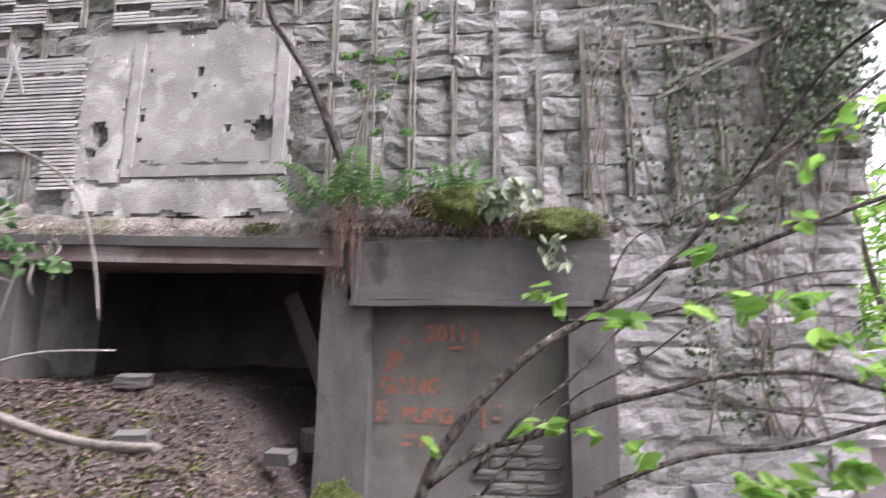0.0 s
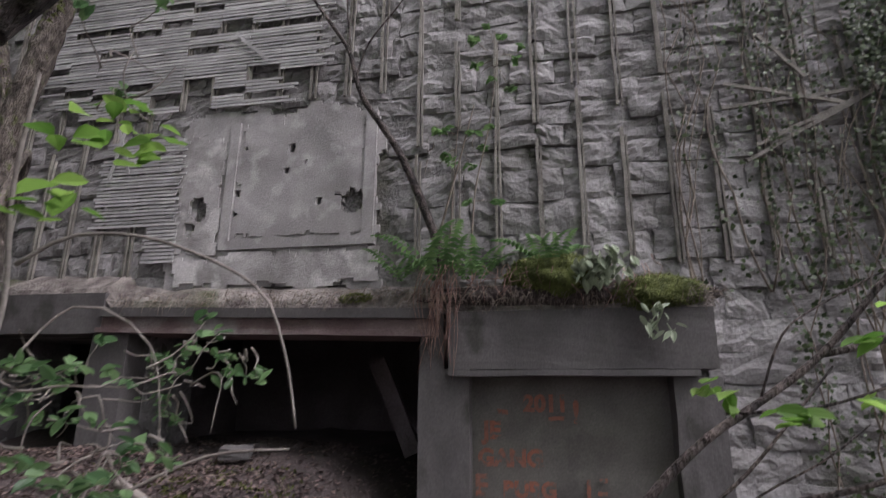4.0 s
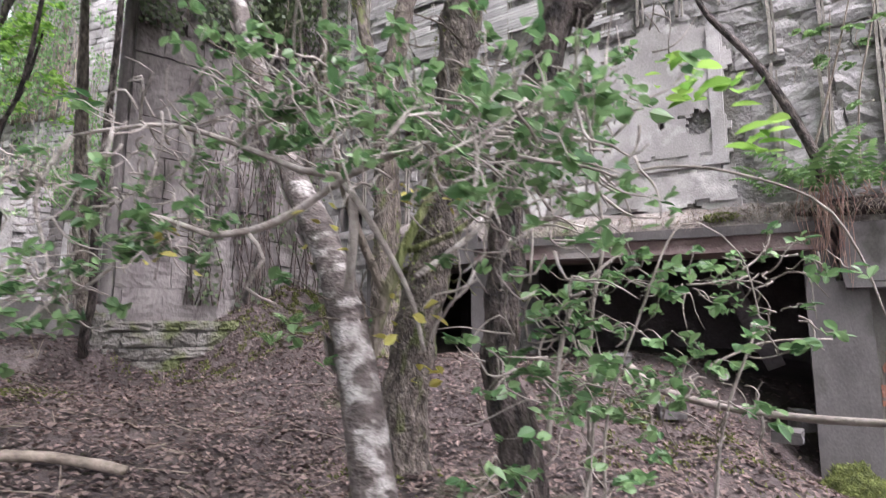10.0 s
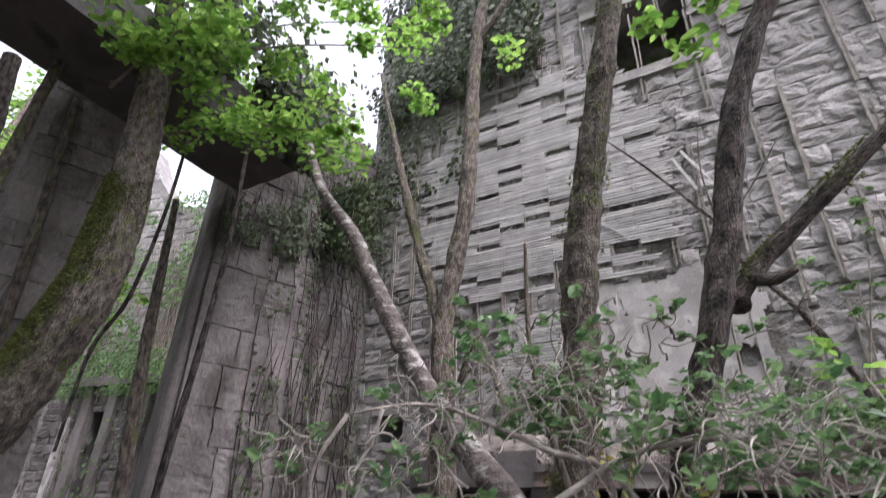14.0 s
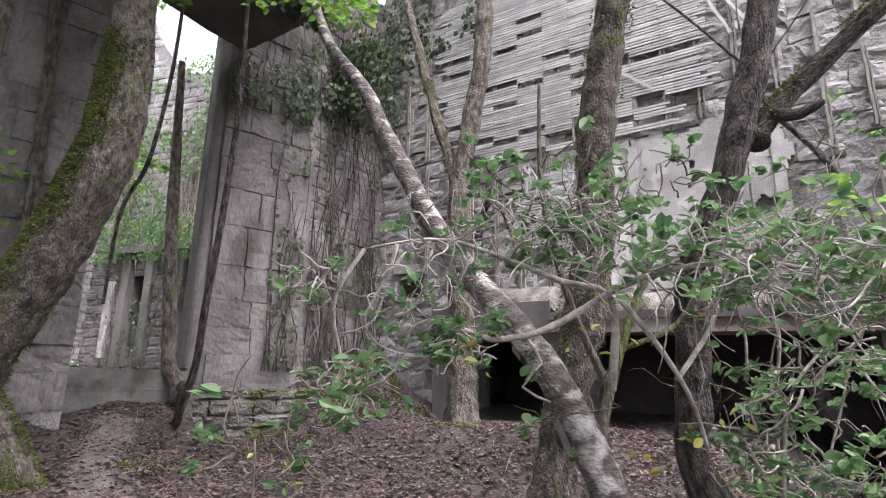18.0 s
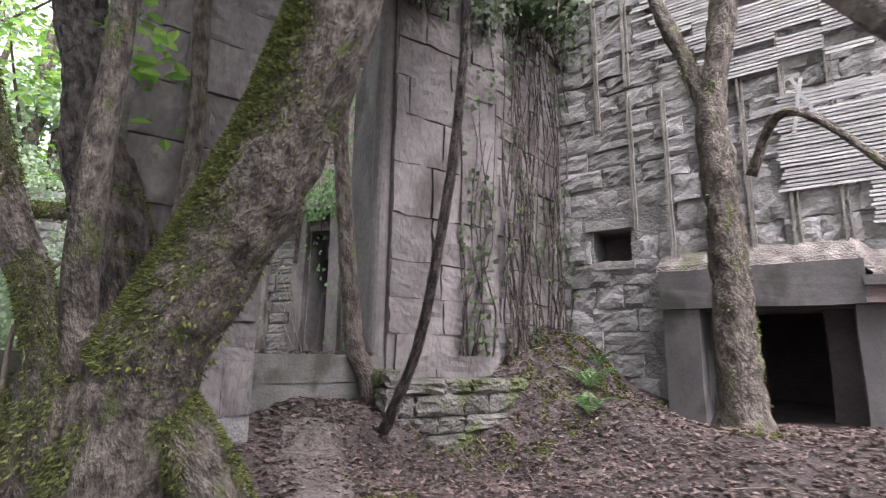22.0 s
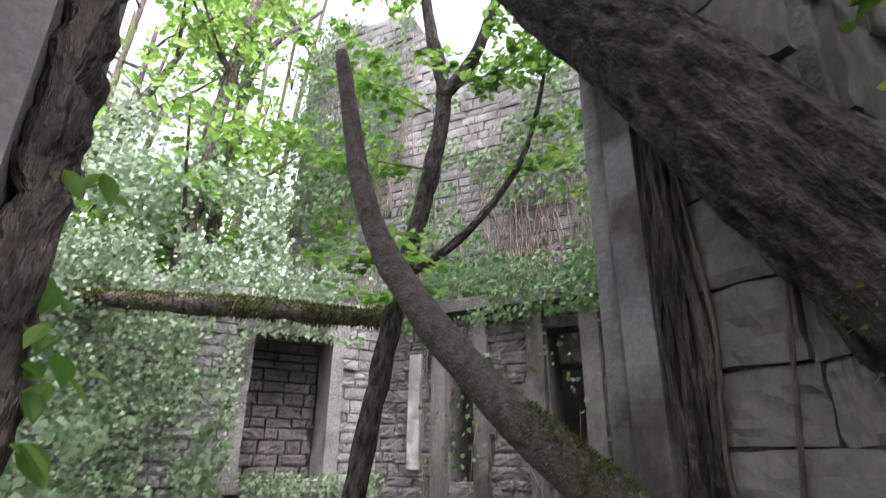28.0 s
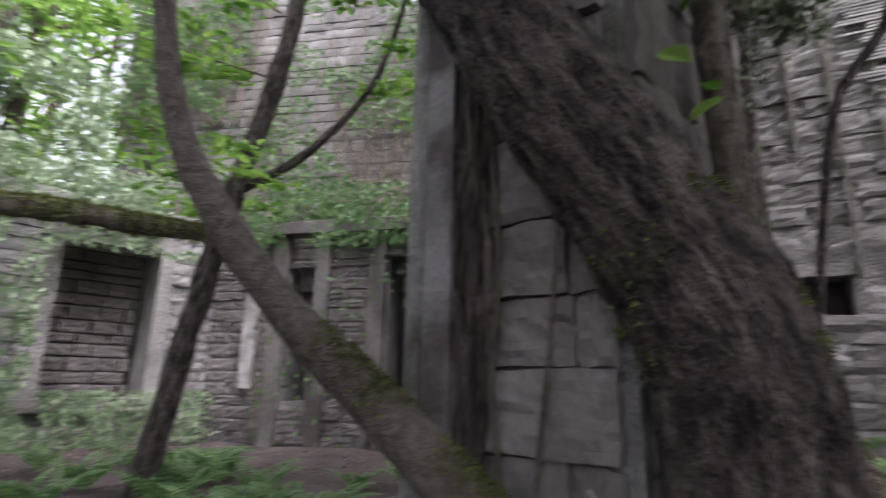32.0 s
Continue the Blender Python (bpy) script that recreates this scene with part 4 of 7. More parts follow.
def tufts(parent, path, radii, count, size, seed, cut=0.0, bias=0.0, side=(0, 0, 0)):
    """Moss blades on the weather side of a limb."""
    rng = random.Random(seed)
    base = parent.location
    pts = [Vector(q) - base for q in path]
    rad = np.interp(np.linspace(0, 1, len(pts)), np.linspace(0, 1, len(radii)), radii)
    seg = [(pts[k + 1] - pts[k]).length for k in range(len(pts) - 1)]
    verts, faces = [], []
    for _ in range(count):
        k = rng.choices(range(len(seg)), seg)[0]
        u = rng.random()
        c, d = pts[k].lerp(pts[k + 1], u), (pts[k + 1] - pts[k]).normalized()
        r = rad[k] + (rad[k + 1] - rad[k]) * u
        q = Vector((rng.gauss(0, 1), rng.gauss(0, 1), rng.gauss(0, 1) + bias))
        q += Vector(side)
        out = (q - d * q.dot(d)).normalized()
        v = c + out * r * 1.07
        if noise.noise(v * 2.4 + Vector((seed, 0, 0))) + 0.6 * noise.noise(v * 7) + 0.35 * out.z < cut + rng.gauss(0, 0.13):
            continue
        s = size * rng.uniform(0.5, 1.4)
        t = (Vector((rng.gauss(0, 1), rng.gauss(0, 1), rng.gauss(0, 1)))).normalized()
        w = t.cross(out).normalized() * s * 0.45
        tip = v + out * s + t * s * 0.7 - Vector((0, 0, s * 0.3))
        o = len(verts)
        verts += [v - w, v + w, tip]
        faces.append((o, o + 1, o + 2))
    ob = piece("moss", mesh_of("moss", verts, faces, TUFT), parent, "tufts of green moss on the bark")
    return tagged(ob, kind="stuff")


TUFT = leaf_material("moss_tuft", (0.042, 0.05, 0.015), (0.18, 0.205, 0.055), 0.9, 0.25)


def g(x, y, d=-0.08):
    return (x, y, lie(x, y) + d)


t1 = tree("mossy_tree", "upright grey tree trunk patched with green moss", [g(-3.82, 2.12), (-3.76, 2.12, 0.5), (-3.68, 2.12, 1.0), (-3.50, 2.12, 1.65), (-3.37, 2.12, 2.3), (-3.34, 2.12, 2.9), (-3.28, 2.12, 3.45), (-3.13, 2.12, 4.2), (-2.88, 2.12, 5.37), (-2.62, 2.12, 6.57), (-2.27, 2.12, 8.2), (-2.1, 2.1, 9.8)],
          [0.18, 0.15, 0.138, 0.13, 0.126, 0.13, 0.124, 0.112, 0.105, 0.094, 0.08, 0.05], MOSSBARK, [([(-2.31, 2.12, 8.0), (-2.7, 1.9, 8.9), (-3.1, 1.6, 9.9)], (0.06, 0.02))], seed=1)
t2 = tree("forked_tree", "leaning dark tree trunk forking above head height", [g(-2.60, 1.58), (-2.66, 1.58, 0.6), (-2.77, 1.58, 0.95), (-2.74, 1.58, 1.3), (-2.70, 1.57, 1.85), (-2.56, 1.53, 2.2), (-2.42, 1.5, 2.58), (-2.29, 1.5, 3.0), (-2.19, 1.5, 3.42), (-2.02, 1.5, 4.01), (-1.70, 1.5, 4.71), (-1.30, 1.5, 5.26), (-0.94, 1.5, 5.53), (-0.43, 1.5, 5.88), (0.6, 1.5, 6.7)],
          [0.12, 0.096, 0.088, 0.084, 0.082, 0.082, 0.08, 0.078, 0.075, 0.072, 0.068, 0.064, 0.06, 0.052, 0.035], DARKBARK, [([(-2.30, 1.52, 2.6), (-2.28, 1.56, 2.68), (-2.11, 1.6, 2.9), (-1.86, 1.6, 3.11), (-1.39, 1.6, 3.51), (-1.08, 1.6, 3.77), (-0.73, 1.6, 4.11), (-0.13, 1.6, 4.63), (0.6, 1.6, 5.5)], (0.066, 0.06, 0.053, 0.047, 0.043, 0.039, 0.035, 0.028, 0.02)), ([(-2.2, 1.55, 2.75), (-2.1, 1.48, 2.70), (-2.0, 1.46, 2.74)], (0.045, 0.03, 0.024))], seed=2)
t3 = tree("wall_tree", "tall grey-brown tree growing close against the stone wall", [g(-5.72, 4.40), (-5.73, 4.40, 1.3), (-5.76, 4.40, 2.6), (-5.78, 4.39, 3.3), (-5.78, 4.38, 3.9), (-5.6, 4.4, 4.95), (-5.42, 4.4, 6.0), (-5.25, 4.4, 9.0), (-4.85, 4.4, 11.4), (-5.0, 4.3, 13.8)],
     [0.21, 0.165, 0.15, 0.145, 0.12, 0.115, 0.11, 0.10, 0.075, 0.05], BARK, [([(-5.72, 4.4, 3.3), (-5.91, 4.4, 4.17), (-6.21, 4.4, 5.11), (-6.49, 4.4, 6.12), (-6.79, 4.4, 7.24), (-7.2, 4.3, 9.1)], (0.09, 0.085, 0.08, 0.075, 0.06, 0.03)), ([(-5.25, 4.4, 9.0), (-4.7, 4.4, 9.7), (-4.22, 4.4, 10.6), (-4.2, 4.3, 13.5)], (0.07, 0.04)), ([(-5.5, 4.38, 3.1), (-5.25, 4.2, 3.55), (-4.95, 3.9, 3.35), (-4.5, 3.4, 2.6)], (0.05, 0.03))], seed=4)
birch = tree("leaning_birch", "pale peeling birch trunk leaning across the clearing", [g(-2.62, 0.70), (-2.98, 0.88, 0.75), (-3.37, 1.09, 1.4), (-3.95, 1.34, 1.98), (-4.41, 1.53, 2.5), (-4.9, 1.66, 3.25), (-5.33, 1.77, 3.95), (-6.04, 2.0, 4.8), (-6.68, 2.2, 6.1), (-7.1, 2.3, 7.3)],
             [0.09, 0.086, 0.082, 0.078, 0.074, 0.07, 0.065, 0.06, 0.05, 0.03], BIRCHBARK, [], sides=12, rough=0.12, seed=5)
curl_v, curl_f = [], []
for k in range(7):
    a = -0.9 + 1.8 * k / 6
    rr = 1.0 + 0.35 * (k / 6) ** 2
    for z in (-0.5, -0.15, 0.2, 0.5):
        curl_v.append((math.sin(a) * rr, -math.cos(a) * rr, z + 0.08 * math.sin(k * 2.1)))
for k in range(6):
    for j in range(3):
        q = k * 4 + j
        curl_f.append((q, q + 4, q + 5, q + 1))
CURL = mesh_of("bark_curl", curl_v, curl_f, material("papery_bark", (0.33, 0.30, 0.285), (0.16, 0.13, 0.12), 0.7, 9.0, 40, 0.4, coords="World"), True)
r_k = random.Random(12)
spine = [Vector(q) for q in ((-2.98, 0.88, 0.75), (-3.37, 1.09, 1.4), (-3.95, 1.34, 1.98), (-4.41, 1.53, 2.5), (-4.9, 1.66, 3.25), (-5.33, 1.77, 3.95), (-6.04, 2.0, 4.8))]
for k in range(26):
    i = r_k.randrange(len(spine) - 1)
    d = (spine[i + 1] - spine[i])
    c = spine[i] + d * r_k.random() - birch.location
    rot = d.to_track_quat("Z", "Y").to_matrix().to_4x4() @ Matrix.Rotation(r_k.uniform(-1.4, 1.4), 4, "Z")
    piece("bark_curl", CURL, birch, m=Matrix.Translation(c) @ rot @ Matrix.Diagonal((0.085 - 0.0035 * i, 0.085 - 0.0035 * i, r_k.uniform(0.08, 0.22), 1)))
multi = tree("multi_stemmed_tree", "old many-stemmed tree with thick moss on its leaning trunk", [g(-7.74, 0.0), (-7.62, 0.05, 1.30), (-7.34, 0.18, 1.82), (-7.03, 0.31, 2.45), (-6.82, 0.43, 3.2), (-6.92, 0.50, 4.2), (-7.1, 0.45, 5.8), (-7.2, 0.3, 7.6)],
             [0.27, 0.235, 0.21, 0.2, 0.192, 0.17, 0.145, 0.1], MOSSBARK,
             [([(-7.86, -0.16, 0.9), (-7.86, -0.27, 1.4), (-7.83, -0.37, 1.69), (-7.84, -0.45, 1.9), (-7.86, -0.54, 2.15), (-7.95, -0.68, 2.7), (-8.1, -0.85, 3.6)], (0.12, 0.085, 0.075, 0.07, 0.066, 0.06, 0.04)),
              ([(-7.80, -0.10, 1.0), (-7.77, -0.20, 1.6), (-7.68, -0.25, 2.03), (-7.68, -0.24, 2.4), (-7.74, -0.2, 3.2), (-7.8, -0.15, 4.6), (-7.8, -0.1, 6)], (0.10, 0.075, 0.07, 0.068, 0.064, 0.055, 0.04)),
              ([(-7.6, 0.1, 1.2), (-7.42, 0.28, 0.86), (-7.28, 0.38, 0.55), (-7.16, 0.46, 0.15)], (0.15, 0.14, 0.15, 0.2)), ([(-7.82, -0.1, 1.0), (-7.66, -0.2, 0.65), (-7.5, -0.28, 0.3)], (0.13, 0.1, 0.08))], sides=22, rough=0.12, seed=6, ridge=0.10, flare=False)
dark = tree("leaning_dark_tree", "heavy dark trunk with ridged bark leaning towards the arcade", [g(-8.18, 0.12), (-8.2, 0.12, 1.45), (-8.25, 0.12, 1.93), (-8.41, 0.10, 2.26), (-8.67, 0.09, 2.73), (-9.03, 0.13, 3.36), (-9.39, 0.10, 3.94), (-9.59, 0.13, 4.63), (-9.73, 0.11, 5.27), (-9.85, 0.0, 6.8)],
     [0.22, 0.195, 0.187, 0.183, 0.178, 0.172, 0.165, 0.155, 0.145, 0.09], DARKBARK, [([(-9.35, 0.12, 3.9), (-9.2, 0.2, 4.3), (-9.15, 0.25, 4.7)], (0.05, 0.035, 0.03))], sides=44, rough=0.08, seed=7, ridge=0.14, flare=False)
bent = tree("bent_sapling", "bare bent brown-grey trunk with moss on its lower length", [(-8.52, 0.04, 1.0), (-8.56, -0.02, 1.21), (-8.70, -0.02, 1.36), (-8.90, 0.0, 1.52), (-9.22, 0.04, 1.76), (-9.42, -0.03, 1.94), (-9.70, -0.09, 2.24), (-9.97, -0.13, 2.61), (-10.12, -0.15, 2.95), (-10.22, -0.15, 3.29), (-10.31, -0.19, 3.76)],
     [0.09, 0.088, 0.085, 0.082, 0.076, 0.07, 0.062, 0.056, 0.05, 0.044, 0.034], SAPBARK, sides=18, rough=0.12, seed=8, flare=False)
tree("dark_forked_tree", "thin dark tree forking high inside the ruined room", [g(-11.72, 1.15), (-11.5, 1.38, 2.86), (-11.3, 1.58, 4.2), (-11.23, 1.64, 5.05), (-11.36, 1.5, 6.2), (-11.3, 1.5, 8)],
     [0.10, 0.082, 0.076, 0.072, 0.055, 0.035], DARKBARK, [([(-11.24, 1.62, 4.95), (-10.98, 1.84, 5.5), (-10.7, 2.0, 6.6), (-10.5, 2.1, 8)], (0.075, 0.05, 0.04)), ([(-11.42, 1.45, 3.2), (-11.05, 1.79, 3.62), (-10.65, 2.07, 4.33), (-10.42, 2.21, 5.38)], (0.04, 0.018))], seed=9)
tree("slim_tree", "slim curved young tree in front of the arcade pier", [(-8.0, 2.05, 0.75), (-7.85, 2.0, 0.85), (-7.73, 1.94, 0.97), (-7.44, 1.86, 1.43), (-7.16, 1.7, 2.01), (-6.95, 1.62, 2.85), (-6.85, 1.6, 4.0), (-6.9, 1.6, 5.4)], [0.05, 0.048, 0.045, 0.04, 0.036, 0.034, 0.03, 0.02], DARKBARK, sides=9, rough=0.1, seed=10, flare=False)
tree("slim_tree", "slim straight young tree beside the stone sill", [(-8.2, 2.2, 1.0), (-8.24, 2.22, 1.24), (-8.36, 2.17, 1.4), (-8.46, 2.14, 2.04), (-8.55, 2.11, 2.8), (-8.63, 2.09, 3.53), (-8.7, 2.0, 5.4)], [0.10, 0.095, 0.085, 0.08, 0.075, 0.07, 0.04], BARK, sides=12, rough=0.1, seed=11, flare=False)
tree("creeper_stem", "drooping dark creeper stem hanging by the arcade", [(-7.45, 1.2, 5.6), (-7.38, 1.15, 4.4), (-7.48, 1.1, 3.4), (-7.75, 1.05, 2.9), (-7.9, 1.1, 2.0)], [0.018, 0.02, 0.022, 0.02, 0.015], DARKBARK, sides=7, rough=0.05, seed=12, flare=False)
tree("slim_tree", "brown slanting stem rising behind the heavy leaning trunk", [(-8.12, 0.3, 1.0), (-8.17, 0.45, 2.5), (-8.20, 0.45, 3.3), (-8.27, 0.4, 4.5), (-8.35, 0.3, 6.0)], [0.07, 0.06, 0.055, 0.05, 0.03], BARK, sides=10, rough=0.12, seed=13, flare=False)

CURLED = ((-7.86, -0.27, 1.80), (-7.93, -0.31, 1.72), (-7.97, -0.33, 1.59), (-8.04, -0.34, 1.53), (-8.09, -0.35, 1.43), (-8.10, -0.34, 1.0))
base_bm = bmesh.new()
bmesh.ops.create_icosphere(base_bm, subdivisions=5, radius=1.0)
for v in base_bm.verts:
    q = v.co.copy()
    w = 1 + 0.22 * noise.noise(q * 1.9 + Vector((3, 0, 0))) + 0.13 * noise.noise(Vector((q.x * 6, q.y * 6, q.z * 1.5))) + 0.05 * noise.noise(q * 14)
    v.co = Vector((q.x * 0.36, q.y * 0.27, q.z * 0.55)) * w + Vector((-7.97, -0.06, 0.95)) - multi.location
for f in base_bm.faces:
    f.smooth = True
part("root_mass", base_bm, MOSSBARK, multi, "knotted mossy foot where the stems join")
limb("limb", [Vector(q) - multi.location for q in CURLED], (0.008, 0.011, 0.013, 0.013, 0.012, 0.014), TWIG, multi, 9, 0.04, 0.15, 5)
limb("twig", [Vector(q) - multi.location for q in ((-8.53, -0.2, 1.61), (-8.45, -0.2, 1.5), (-8.39, -0.2, 1.4), (-8.36, -0.2, 1.32), (-8.32, -0.18, 0.95))], (0.004, 0.007, 0.008, 0.009, 0.012), DEADWOOD, multi, 7, 0.04, 0.15, 6)
tufts(multi, [(-7.6, 0.1, 1.2), (-7.42, 0.28, 0.86), (-7.28, 0.38, 0.55), (-7.16, 0.46, 0.15)], [0.15, 0.14, 0.15, 0.2], 24000, 0.014, 16, -0.25)
tufts(multi, [(-7.97, -0.06, 0.6), (-7.97, -0.06, 1.3)], [0.34, 0.28], 14000, 0.014, 14, -0.05, 0.4)
tufts(multi, [(-7.62, 0.05, 1.30), (-7.34, 0.18, 1.82), (-7.03, 0.31, 2.45), (-6.82, 0.43, 3.2), (-6.92, 0.50, 4.2)], [0.235, 0.21, 0.2, 0.192, 0.17], 100000, 0.017, 3, -0.62, 0.6, (-0.9, -1.3, 0.6))
tufts(multi, [(-7.80, -0.02, 0.6), (-7.76, 0.0, 1.35)], [0.27, 0.24], 16000, 0.015, 4, 0.0)
tufts(multi, [(-7.86, -0.16, 0.9), (-7.86, -0.27, 1.4), (-7.83, -0.37, 1.69), (-7.86, -0.54, 2.15), (-7.95, -0.68, 2.7)], [0.12, 0.085, 0.075, 0.066, 0.06], 13000, 0.010, 5, -0.12, 0.5, (0.4, -0.6, 0))
tufts(dark, [(-8.2, 0.12, 1.3), (-8.25, 0.12, 1.93), (-8.41, 0.10, 2.26)], [0.2, 0.187, 0.183], 14000, 0.014, 15, 0.1, 0.0, (1.2, 0.2, 0.3))
tufts(bent, [(-8.56, -0.02, 1.21), (-8.70, -0.02, 1.36), (-8.90, 0.0, 1.52), (-9.22, 0.04, 1.76), (-9.42, -0.03, 1.94)], [0.088, 0.085, 0.082, 0.076, 0.07], 7000, 0.009, 12, 0.3, 1.2)
tufts(t1, [(-3.68, 2.12, 1.0), (-3.37, 2.12, 2.3), (-3.28, 2.12, 3.45), (-2.88, 2.12, 5.37), (-2.62, 2.12, 6.57)], [0.165, 0.155, 0.15, 0.125, 0.11], 7000, 0.016, 6, 0.22)
tufts(t2, [(-2.28, 1.56, 2.68), (-1.86, 1.6, 3.11), (-1.39, 1.6, 3.51), (-0.73, 1.6, 4.11)], [0.075, 0.065, 0.055, 0.045], 5000, 0.013, 7, 0.05, 0.8)
tufts(t3, [(-5.72, 4.4, 0.9), (-5.73, 4.4, 1.3), (-5.76, 4.4, 2.6), (-5.78, 4.39, 3.3), (-5.91, 4.4, 4.17), (-6.21, 4.4, 5.11), (-6.49, 4.4, 6.12)], [0.2, 0.17, 0.15, 0.145, 0.085, 0.08, 0.075], 9000, 0.016, 8, 0.25)

# sapling growing on the ledge
sap = tree("ledge_sapling", "dark sapling rooted on the ledge over the openings", [(-1.26, 4.98, 2.45), (-1.34, 4.93, 2.8), (-1.68, 4.90, 3.62), (-2.1, 4.88, 4.3), (-2.25, 4.86, 4.8), (-2.42, 4.86, 5.1), (-2.95, 4.86, 5.9), (-3.4, 4.86, 6.5)], [0.05, 0.045, 0.037, 0.03, 0.022, 0.02, 0.016, 0.01], DARKBARK,
           [([(-2.18, 4.87, 4.5), (-2.05, 4.85, 4.9), (-1.75, 4.84, 5.3), (-1.4, 4.82, 5.8)], (0.014, 0.006)), ([(-2.25, 4.86, 4.85), (-2.3, 4.8, 5.6), (-2.2, 4.8, 6.4)], (0.012, 0.006))], sides=8, rough=0.1, seed=14, flare=False)

# ---- shrubs ----
def spray(name, label, stems, clumps, size, leaf, bark=TWIG, seed=0, twigs=0, yellow=()):
    """A shrub: stems with side twigs, and leaves round the given centres."""
    base = Vector(stems[0][0][0])
    ob = thing(name, label, "shrub", base)
    inv = Matrix.Translation(-base)
    r = random.Random(seed)
    for pts, rad in stems:
        v, f = tube([inv @ Vector(p) for p in pts], rad, 7, 0.07, 0.12, seed)
        piece("stem", mesh_of("stem", v, f, bark, True), ob)
    tw, whorls = [], []

    def crooked(a, d, length, thick, kink):
        pts, steps = [a], r.randrange(3, 6)
        for _ in range(steps):
            d = (d + Vector((r.gauss(0, kink), r.gauss(0, kink), r.gauss(0, kink)))).normalized()
            pts.append(pts[-1] + d * length / steps)
        tw.append(tube([inv @ q for q in pts], (thick, thick * 0.4), 5, 0.08, 0))
        return pts[-1]

    for c, rr, n in clumps:
        c = Vector(c)
        if not twigs:
            whorls.append((c, rr, n))
            continue
        for _ in range(twigs):
            crooked(c + Vector((r.gauss(0, rr * 0.5), r.gauss(0, rr * 0.5), r.gauss(0, rr * 0.4))), Vector((r.gauss(0, 1), r.gauss(0, 1), r.gauss(-0.3, 0.8))).normalized(), rr * r.uniform(0.8, 1.9), 0.005, 0.55)
        for _ in range(max(2, n // 5)):
            off = Vector((r.gauss(0, 1), r.gauss(0, 1), r.gauss(0, 0.7)))
            end = crooked(c + off * rr * 0.35, off.normalized(), rr * r.uniform(0.5, 1.2), 0.004, 0.45)
            whorls.append((end, (0.055, 0.055, 0.03), r.randrange(4, 10)))
    if tw:
        tagged(joined("twig_mass", tw, bark, ob), kind="stuff")
    leaves("foliage", [(inv @ Vector(c), rr, n) for c, rr, n in whorls], size, leaf, ob, seed + 1)
    if yellow:
        leaves("yellow_leaves", [(inv @ Vector(c), rr, n) for c, rr, n in yellow], size * 0.85, YELLOW, ob, seed + 2)
    return ob


